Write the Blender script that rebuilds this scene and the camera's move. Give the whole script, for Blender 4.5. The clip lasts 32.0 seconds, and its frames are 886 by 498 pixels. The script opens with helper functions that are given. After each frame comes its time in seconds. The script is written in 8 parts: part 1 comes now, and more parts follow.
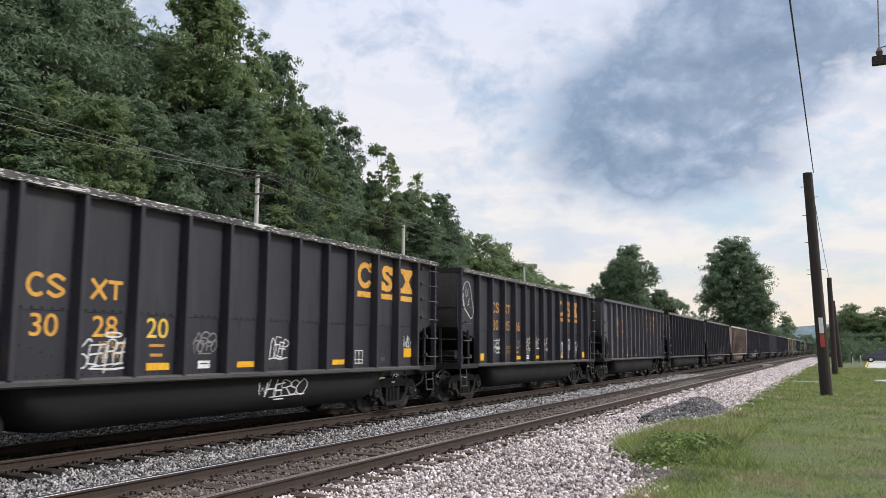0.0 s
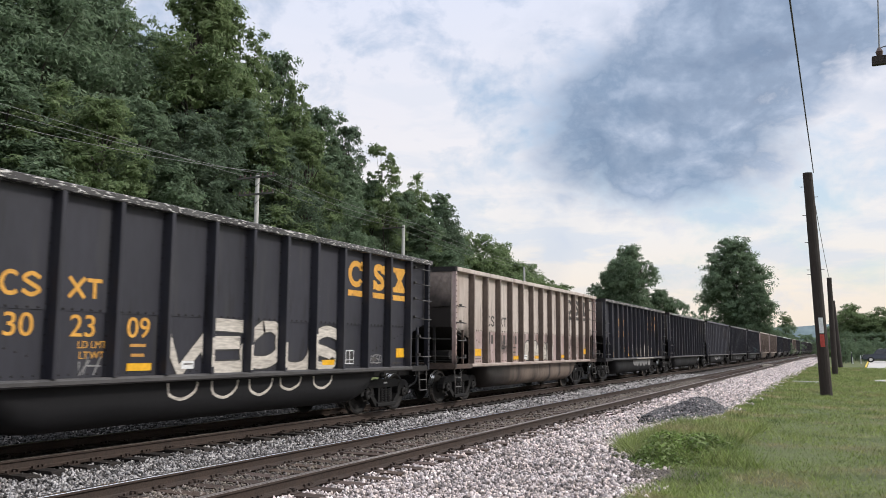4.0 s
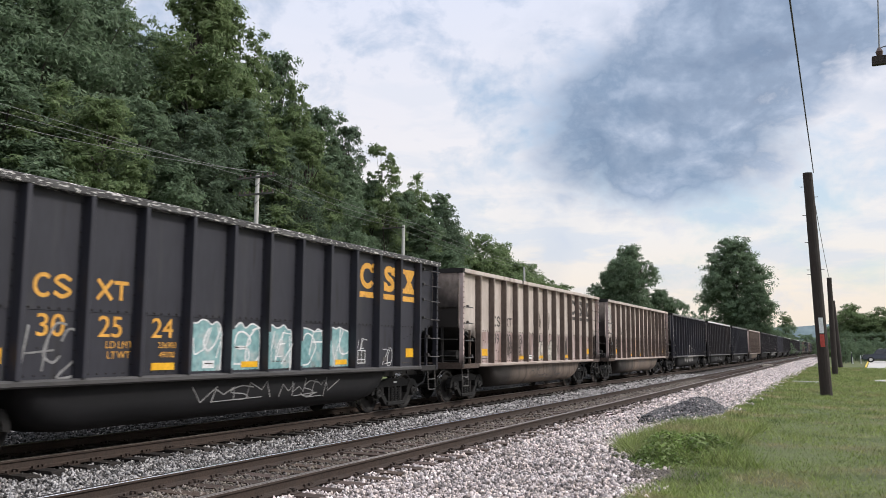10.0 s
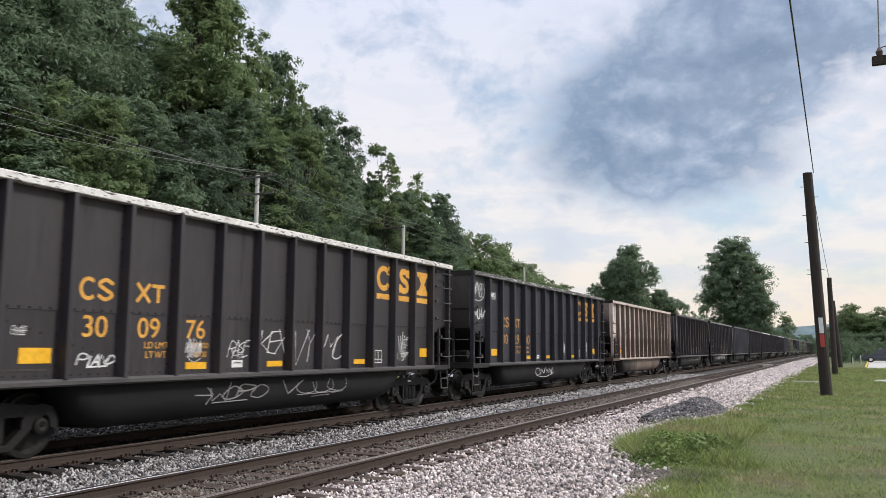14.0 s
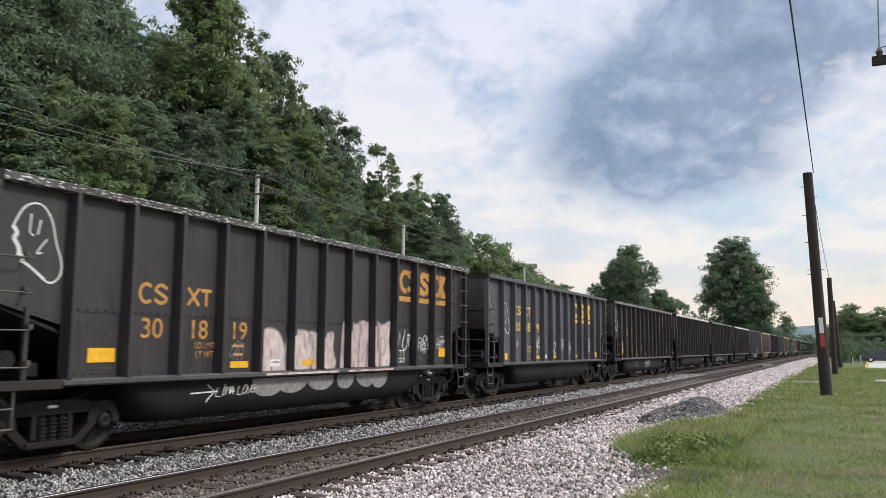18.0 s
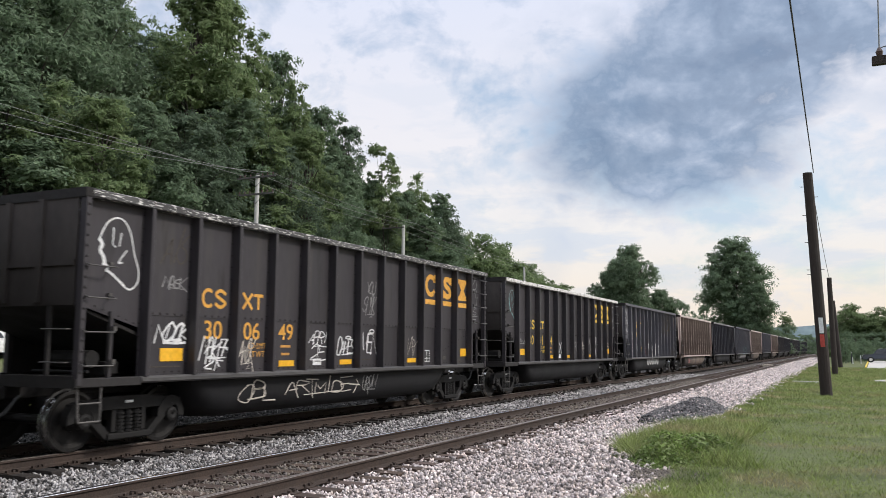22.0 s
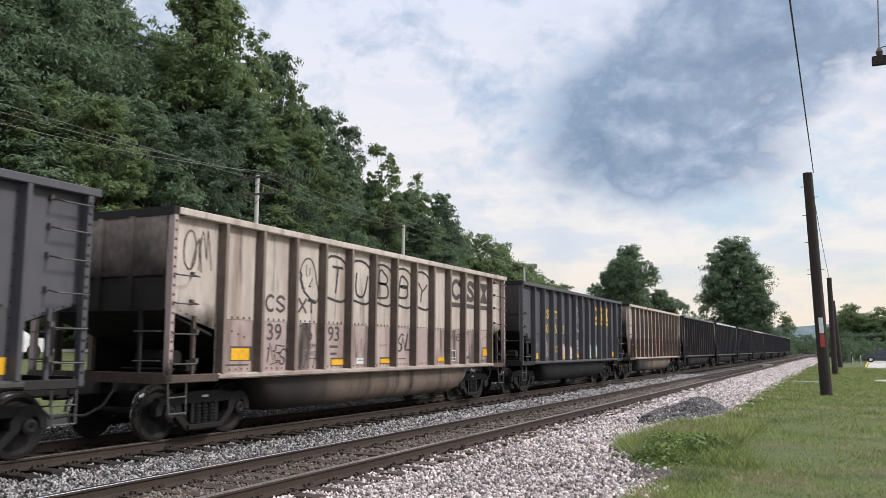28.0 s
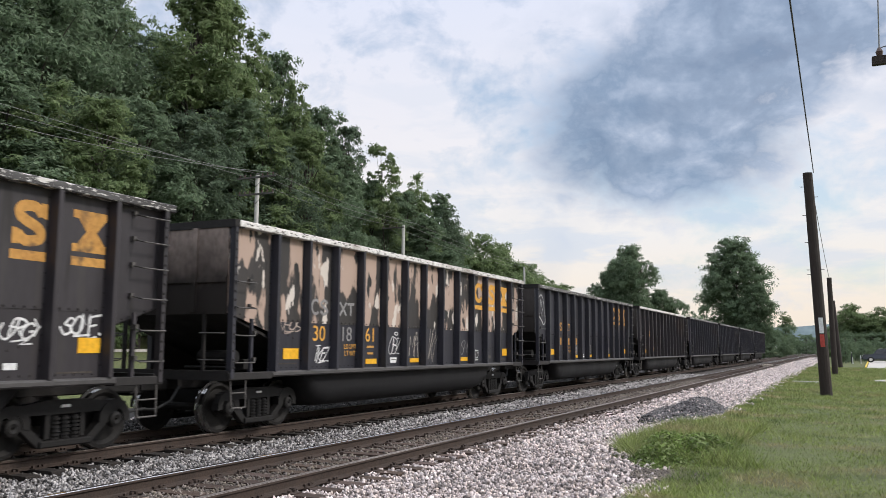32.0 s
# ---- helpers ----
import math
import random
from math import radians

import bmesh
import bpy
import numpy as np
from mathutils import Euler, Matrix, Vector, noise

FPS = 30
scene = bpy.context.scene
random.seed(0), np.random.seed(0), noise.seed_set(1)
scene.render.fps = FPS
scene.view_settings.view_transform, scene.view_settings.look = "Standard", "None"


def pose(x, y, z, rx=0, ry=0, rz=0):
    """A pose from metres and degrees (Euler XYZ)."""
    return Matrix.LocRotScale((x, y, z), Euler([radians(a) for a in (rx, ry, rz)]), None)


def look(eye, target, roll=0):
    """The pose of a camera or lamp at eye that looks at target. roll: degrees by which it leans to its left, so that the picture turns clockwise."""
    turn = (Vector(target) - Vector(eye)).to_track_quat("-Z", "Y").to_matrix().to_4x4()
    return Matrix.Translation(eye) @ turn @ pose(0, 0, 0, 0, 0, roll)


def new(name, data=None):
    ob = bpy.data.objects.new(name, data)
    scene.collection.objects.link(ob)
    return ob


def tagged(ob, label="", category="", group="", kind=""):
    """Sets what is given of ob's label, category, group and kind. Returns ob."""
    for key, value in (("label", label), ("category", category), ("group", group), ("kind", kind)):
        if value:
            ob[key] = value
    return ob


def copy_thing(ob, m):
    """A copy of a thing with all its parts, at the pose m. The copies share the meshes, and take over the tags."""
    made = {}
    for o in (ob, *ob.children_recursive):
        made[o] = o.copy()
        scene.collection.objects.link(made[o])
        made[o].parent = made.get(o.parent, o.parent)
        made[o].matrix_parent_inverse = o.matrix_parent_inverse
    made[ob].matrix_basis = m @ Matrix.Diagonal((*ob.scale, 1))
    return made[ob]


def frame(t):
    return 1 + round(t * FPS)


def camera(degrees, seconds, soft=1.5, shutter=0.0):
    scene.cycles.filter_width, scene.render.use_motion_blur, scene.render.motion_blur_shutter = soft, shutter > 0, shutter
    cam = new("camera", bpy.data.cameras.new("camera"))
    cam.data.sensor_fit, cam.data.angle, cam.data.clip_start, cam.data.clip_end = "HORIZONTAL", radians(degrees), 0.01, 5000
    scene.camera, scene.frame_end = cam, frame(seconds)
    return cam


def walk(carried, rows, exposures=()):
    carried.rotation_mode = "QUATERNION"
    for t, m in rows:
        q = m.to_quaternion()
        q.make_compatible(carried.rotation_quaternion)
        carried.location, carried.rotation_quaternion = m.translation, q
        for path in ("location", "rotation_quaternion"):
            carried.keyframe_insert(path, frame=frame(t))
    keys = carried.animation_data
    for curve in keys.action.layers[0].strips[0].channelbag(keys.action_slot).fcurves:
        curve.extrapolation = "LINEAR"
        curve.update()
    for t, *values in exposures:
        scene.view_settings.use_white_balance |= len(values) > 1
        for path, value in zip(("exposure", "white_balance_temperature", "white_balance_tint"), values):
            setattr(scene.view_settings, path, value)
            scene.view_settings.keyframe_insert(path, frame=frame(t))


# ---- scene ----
# Camera: fixed on the grass, eye 1.58 m over the rail heads.
# Axes: tracks run along y, the rail heads lie at z = 0, the train comes towards -y.
CLIP = 32.0
cam = camera(56.33, CLIP, soft=0.85, shutter=0.10)
EYE = pose(0, 0, 1.585, 96.77, 0, 25.59) @ pose(0, 0, 0, 0, 0, 0.345)
walk(cam, [(0, EYE), (CLIP, EYE)], exposures=[(0, 0.0), (CLIP, 0.0)])

NEAR_RAIL = -6.18           # near track: its near rail
GAUGE = 1.51                # between rail-head centres
NEAR_C = NEAR_RAIL - GAUGE / 2
FAR_RAIL = -10.48           # train's track: its near rail
FAR_C = FAR_RAIL - GAUGE / 2
COUPLED = 1.593             # between the rims of coupled cars
GRASS = -0.06

# ---- daylight: broken cloud, low warm light from beyond the right ----
SUN_AZ, SUN_EL = 70.0, 38.0     # degrees from +y towards +x, and up


def build_world():
    world = bpy.data.worlds.new("sky")
    scene.world = world
    world.use_nodes = True
    nt = world.node_tree
    nt.nodes.clear()
    ln = nt.links.new
    out = nt.nodes.new("ShaderNodeOutputWorld")
    bg = nt.nodes.new("ShaderNodeBackground")
    ln(bg.outputs[0], out.inputs[0])
    bg.inputs[1].default_value = 1.0
    tc = nt.nodes.new("ShaderNodeTexCoord")
    sky = nt.nodes.new("ShaderNodeTexSky")
    sky.sky_type = "NISHITA"
    sky.sun_disc = False
    sky.sun_elevation = radians(SUN_EL)
    sky.sun_rotation = radians(SUN_AZ)
    sky.air_density, sky.dust_density = 1.2, 1.5
    dim = nt.nodes.new("ShaderNodeVectorMath")
    dim.operation = "SCALE"
    dim.inputs["Scale"].default_value = 0.12
    ln(sky.outputs[0], dim.inputs[0])

    sep = nt.nodes.new("ShaderNodeSeparateXYZ")
    ln(tc.outputs["Generated"], sep.inputs[0])

    def m(op, a, b=0.0, clamp=False):
        n = nt.nodes.new("ShaderNodeMath")
        n.operation, n.use_clamp = op, clamp
        for i, v in enumerate((a, b)):
            if isinstance(v, (int, float)):
                n.inputs[i].default_value = v
            else:
                ln(v, n.inputs[i])
        return n.outputs[0]

    def noise_at(vec, scale, detail, rough, dist=0.0):
        n = nt.nodes.new("ShaderNodeTexNoise")
        n.inputs["Scale"].default_value, n.inputs["Detail"].default_value = scale, detail
        n.inputs["Roughness"].default_value, n.inputs["Distortion"].default_value = rough, dist
        ln(vec, n.inputs["Vector"])
        return n.outputs["Fac"]

    def ramp(fac, stops):
        n = nt.nodes.new("ShaderNodeValToRGB")
        el = n.color_ramp.elements
        while len(el) < len(stops):
            el.new(0.5)
        for e, (p_, c) in zip(el, stops):
            e.position, e.color = p_, (*c, 1)
        ln(fac, n.inputs[0])
        return n.outputs[0]

    def mix(fac, a, b):
        n = nt.nodes.new("ShaderNodeMix")
        n.data_type = "RGBA"
        ln(fac, n.inputs["Factor"])
        for s, v in ((n.inputs[6], a), (n.inputs[7], b)):
            if isinstance(v, tuple):
                s.default_value = (*v, 1)
            else:
                ln(v, s)
        return n.outputs[2]

    up = m("MAXIMUM", sep.outputs[2], 0.0)
    # cloud texture, drawn out sideways towards the horizon
    wide = nt.nodes.new("ShaderNodeMapping")
    wide.inputs["Scale"].default_value = (1.0, 1.0, 1.45)
    ln(tc.outputs["Generated"], wide.inputs[0])
    big = noise_at(wide.outputs[0], 3.2, 6, 0.55)
    fine = noise_at(wide.outputs[0], 10.0, 7, 0.60, 0.3)
    puffs = noise_at(wide.outputs[0], 21.0, 6, 0.55, 0.2)
    soft = noise_at(wide.outputs[0], 5.5, 5, 0.5)
    both = m("ADD", m("ADD", m("MULTIPLY", big, 0.45), m("MULTIPLY", fine, 0.38)), m("MULTIPLY", puffs, 0.17))
    # bright sheet: cream at the horizon, lavender white above
    sheet = ramp(up, [(0.0, (0.93, 0.80, 0.66)), (0.07, (0.94, 0.86, 0.77)), (0.13, (0.90, 0.88, 0.87)), (0.24, (0.88, 0.87, 0.92)), (0.42, (0.76, 0.81, 0.97)), (1.0, (1.75, 1.80, 1.95))])
    gaps = ramp(both, [(0.40, (1, 1, 1)), (0.50, (0, 0, 0))])
    clear = nt.nodes.new("ShaderNodeVectorMath")
    clear.operation = "ADD"
    ln(dim.outputs[0], clear.inputs[0])
    clear.inputs[1].default_value = (0.12, 0.16, 0.22)
    col = mix(m("MULTIPLY", gaps, 0.8), sheet, clear.outputs[0])
    # grey veils
    veil = ramp(soft, [(0.50, (0, 0, 0)), (0.66, (1, 1, 1))])
    col = mix(m("MULTIPLY", veil, 0.30), col, (0.47, 0.55, 0.70))
    # pale blue streaks between the cloud banks low over the horizon
    flat = nt.nodes.new("ShaderNodeMapping")
    flat.inputs["Scale"].default_value = (1.0, 1.0, 4.2)
    flat.inputs["Location"].default_value = (0.7, 0.3, 0.0)
    ln(tc.outputs["Generated"], flat.inputs[0])
    bands = ramp(noise_at(flat.outputs[0], 8.5, 5, 0.55, 0.25), [(0.46, (0, 0, 0)), (0.60, (1, 1, 1))])
    low = ramp(up, [(0.0, (0, 0, 0)), (0.05, (0.35, 0.35, 0.35)), (0.11, (1, 1, 1)), (0.26, (0.5, 0.5, 0.5)), (0.40, (0, 0, 0))])
    col = mix(m("MULTIPLY", m("MULTIPLY", bands, low), 0.52), col, (0.60, 0.70, 0.85))
    # one heavy blue-grey cloud up the line, in four swelling lobes
    centre = Vector((-0.1580, 0.9500, 0.2620)).normalized()
    side = Vector((centre.y, -centre.x, 0)).normalized()
    above = side.cross(centre)

    def dot(v):
        n = nt.nodes.new("ShaderNodeVectorMath")
        n.operation = "DOT_PRODUCT"
        ln(tc.outputs["Generated"], n.inputs[0])
        n.inputs[1].default_value = v
        return n.outputs["Value"]

    ahead = m("MAXIMUM", dot(centre), 0.05)
    u, v = m("DIVIDE", dot(side), ahead), m("DIVIDE", dot(above), ahead)
    ragged = m("ADD", m("MULTIPLY", fine, 0.55), m("MULTIPLY", puffs, 0.45))
    lobes = None
    for lu, lv, ru, rv, heavy in ((-.040, -.052, .160, .068, 1.1), (.055, .050, .118, .092, 1.1), (.200, .080, .120, .050, .85), (-.085, .032, .088, .064, .80), (.060, .150, .115, .065, .75)):
        r2 = m("ADD", m("POWER", m("DIVIDE", m("ABSOLUTE", m("SUBTRACT", u, lu)), ru), 2.0), m("POWER", m("DIVIDE", m("ABSOLUTE", m("SUBTRACT", v, lv)), rv), 2.0))
        lobe = m("MULTIPLY", m("POWER", 2.718, m("MULTIPLY", r2, -0.9)), heavy)
        lobes = lobe if lobes is None else m("ADD", lobes, lobe)
    wob = m("ADD", m("SUBTRACT", lobes, 0.42), m("MULTIPLY", m("SUBTRACT", ragged, 0.5), 3.4))
    dark = m("MULTIPLY", m("MULTIPLY", wob, 1.45, True), m("GREATER_THAN", dot(centre), 0.1))
    grey = ramp(m("ADD", ragged, m("MULTIPLY", m("SUBTRACT", 1.0, dark), 0.16)), [(0.40, (0.16, 0.245, 0.39)), (0.50, (0.22, 0.32, 0.48)), (0.59, (0.36, 0.46, 0.63)), (0.68, (0.62, 0.69, 0.83))])
    col = mix(m("MULTIPLY", dark, 0.84), col, grey)
    ln(col, bg.inputs[0])


build_world()
sun = new("sun", bpy.data.lights.new("sun", "SUN"))
sun.data.energy, sun.data.angle, sun.data.color = 2.5, radians(12), (1.0, 0.95, 0.89)
az, el = radians(SUN_AZ), radians(SUN_EL)
sun.matrix_world = look((math.sin(az) * math.cos(el) * 50, math.cos(az) * math.cos(el) * 50, math.sin(el) * 50), (0, 0, 0))


# ---- materials ----
def surf(name, a, b, scale=2.0, fine=30.0, rough=0.7, metal=0.0, bump=0.2, stretch=(1, 1, 1), vary=0.0, island=0.0,
         extra=None, spec=0.4, lo=0.35, hi=0.65, transl=0.0, rvar=0.12, coords="Object", soot=None, cells=None, grain=0.5, lead=False, shift=False):
    """Two-scale noise between the colours a and b; vary: by object; island: by loose piece; extra: (colour, scale, low, high, stretch) patches."""
    mt = bpy.data.materials.new(name)
    mt.use_nodes = True
    nt = mt.node_tree
    ln = nt.links.new
    bs = nt.nodes["Principled BSDF"]
    tc = nt.nodes.new("ShaderNodeTexCoord")
    mp = nt.nodes.new("ShaderNodeMapping")
    mp.inputs["Scale"].default_value = stretch
    spot = tc.outputs[coords]
    if shift:       # each piece shows another stretch of the stains
        oi = nt.nodes.new("ShaderNodeObjectInfo")
        far = nt.nodes.new("ShaderNodeVectorMath")
        far.operation = "SCALE"
        far.inputs[0].default_value = (0, 61.0, 23.0)
        ln(oi.outputs["Random"], far.inputs["Scale"])
        put = nt.nodes.new("ShaderNodeVectorMath")
        put.operation = "ADD"
        ln(spot, put.inputs[0])
        ln(far.outputs[0], put.inputs[1])
        spot = put.outputs[0]
    ln(spot, mp.inputs[0])

    def tex(s, vec, detail=4):
        n = nt.nodes.new("ShaderNodeTexNoise")
        n.inputs["Scale"].default_value, n.inputs["Detail"].default_value = s, detail
        ln(vec, n.inputs["Vector"])
        return n.outputs["Fac"]

    def mixc(fac, c0, c1, blend="MIX"):
        n = nt.nodes.new("ShaderNodeMix")
        n.data_type, n.blend_type = "RGBA", blend
        for s, v in ((n.inputs["Factor"], fac), (n.inputs[6], c0), (n.inputs[7], c1)):
            if isinstance(v, tuple):
                s.default_value = (*v, 1)
            elif isinstance(v, float):
                s.default_value = v
            else:
                ln(v, s)
        return n.outputs[2]

    def span(fac, l, h, to0=0.0, to1=1.0):
        n = nt.nodes.new("ShaderNodeMapRange")
        n.inputs[1].default_value, n.inputs[2].default_value = l, h
        n.inputs[3].default_value, n.inputs[4].default_value = to0, to1
        ln(fac, n.inputs[0])
        return n.outputs[0]

    big, small = tex(scale, mp.outputs[0]), tex(fine, mp.outputs[0], 3)
    col = mixc(span(big, lo, hi), a, b)
    col = mixc(grain, col, mixc(span(small, 0.3, 0.7), tuple(c * 0.72 for c in a), tuple(min(1, c * 1.22) for c in b)))
    if extra:
        for c, s, l, h, st in extra:
            m2 = nt.nodes.new("ShaderNodeMapping")
            m2.inputs["Scale"].default_value = st
            ln(spot, m2.inputs[0])
            col = mixc(span(tex(s, m2.outputs[0], 6), l, h), col, c)
    if cells:
        vo = nt.nodes.new("ShaderNodeTexVoronoi")
        vo.inputs["Scale"].default_value = cells
        ln(tc.outputs[coords], vo.inputs["Vector"])
        sp = nt.nodes.new("ShaderNodeSeparateColor")
        ln(vo.outputs["Color"], sp.inputs[0])
        col = mixc(0.85, col, mixc(sp.outputs[0], tuple(c * 0.35 for c in a), tuple(min(1, c * 1.45) for c in b)))
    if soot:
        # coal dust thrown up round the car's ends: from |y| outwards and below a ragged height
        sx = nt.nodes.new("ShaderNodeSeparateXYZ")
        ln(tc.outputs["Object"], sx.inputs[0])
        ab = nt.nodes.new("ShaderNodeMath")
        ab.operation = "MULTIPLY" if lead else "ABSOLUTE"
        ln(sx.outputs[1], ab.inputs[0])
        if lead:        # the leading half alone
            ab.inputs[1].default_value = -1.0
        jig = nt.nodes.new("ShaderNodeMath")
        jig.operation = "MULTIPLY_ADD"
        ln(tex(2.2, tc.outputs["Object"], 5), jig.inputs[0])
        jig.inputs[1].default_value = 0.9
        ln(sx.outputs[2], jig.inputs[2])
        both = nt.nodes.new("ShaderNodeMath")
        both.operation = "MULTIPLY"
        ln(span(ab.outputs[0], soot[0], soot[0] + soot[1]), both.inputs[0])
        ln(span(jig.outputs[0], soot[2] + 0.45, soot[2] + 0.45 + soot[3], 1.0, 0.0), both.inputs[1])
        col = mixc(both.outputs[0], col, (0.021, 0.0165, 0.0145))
    hsv = None
    if vary or island:
        hsv = nt.nodes.new("ShaderNodeHueSaturation")
        ln(col, hsv.inputs["Color"])
        if island:
            g = nt.nodes.new("ShaderNodeNewGeometry")
            src = g.outputs["Random Per Island"]
            k = island
        else:
            oi = nt.nodes.new("ShaderNodeObjectInfo")
            src = oi.outputs["Random"]
            k = vary
        ln(span(src, 0, 1, 1 - k, 1 + k), hsv.inputs["Value"])
        jump = nt.nodes.new("ShaderNodeMath")
        jump.operation = "FRACT"
        mul = nt.nodes.new("ShaderNodeMath")
        mul.operation = "MULTIPLY"
        ln(src, mul.inputs[0])
        mul.inputs[1].default_value = 17.3
        ln(mul.outputs[0], jump.inputs[0])
        ln(span(jump.outputs[0], 0, 1, 0.5 - 0.02 * min(1, k * 2), 0.5 + 0.02 * min(1, k * 2)), hsv.inputs["Hue"])
        ln(span(jump.outputs[0], 0, 1, 1 - 0.5 * k, 1 + 0.4 * k), hsv.inputs["Saturation"])
        col = hsv.outputs[0]
    ln(col, bs.inputs["Base Color"])
    bs.inputs["Metallic"].default_value = metal
    bs.inputs["Specular IOR Level"].default_value = spec
    ln(span(big, 0.3, 0.7, max(0.05, rough - rvar), min(1, rough + rvar)), bs.inputs["Roughness"])
    if bump:
        bp = nt.nodes.new("ShaderNodeBump")
        bp.inputs["Strength"].default_value, bp.inputs["Distance"].default_value = bump, 0.02
        ln(small, bp.inputs["Height"])
        ln(bp.outputs[0], bs.inputs["Normal"])
    if transl:
        out = nt.nodes["Material Output"]
        tr = nt.nodes.new("ShaderNodeBsdfTranslucent")
        ln(col, tr.inputs[0])
        ms = nt.nodes.new("ShaderNodeMixShader")
        ms.inputs[0].default_value = transl
        ln(bs.outputs[0], ms.inputs[1])
        ln(tr.outputs[0], ms.inputs[2])
        ln(ms.outputs[0], out.inputs[0])
    return mt


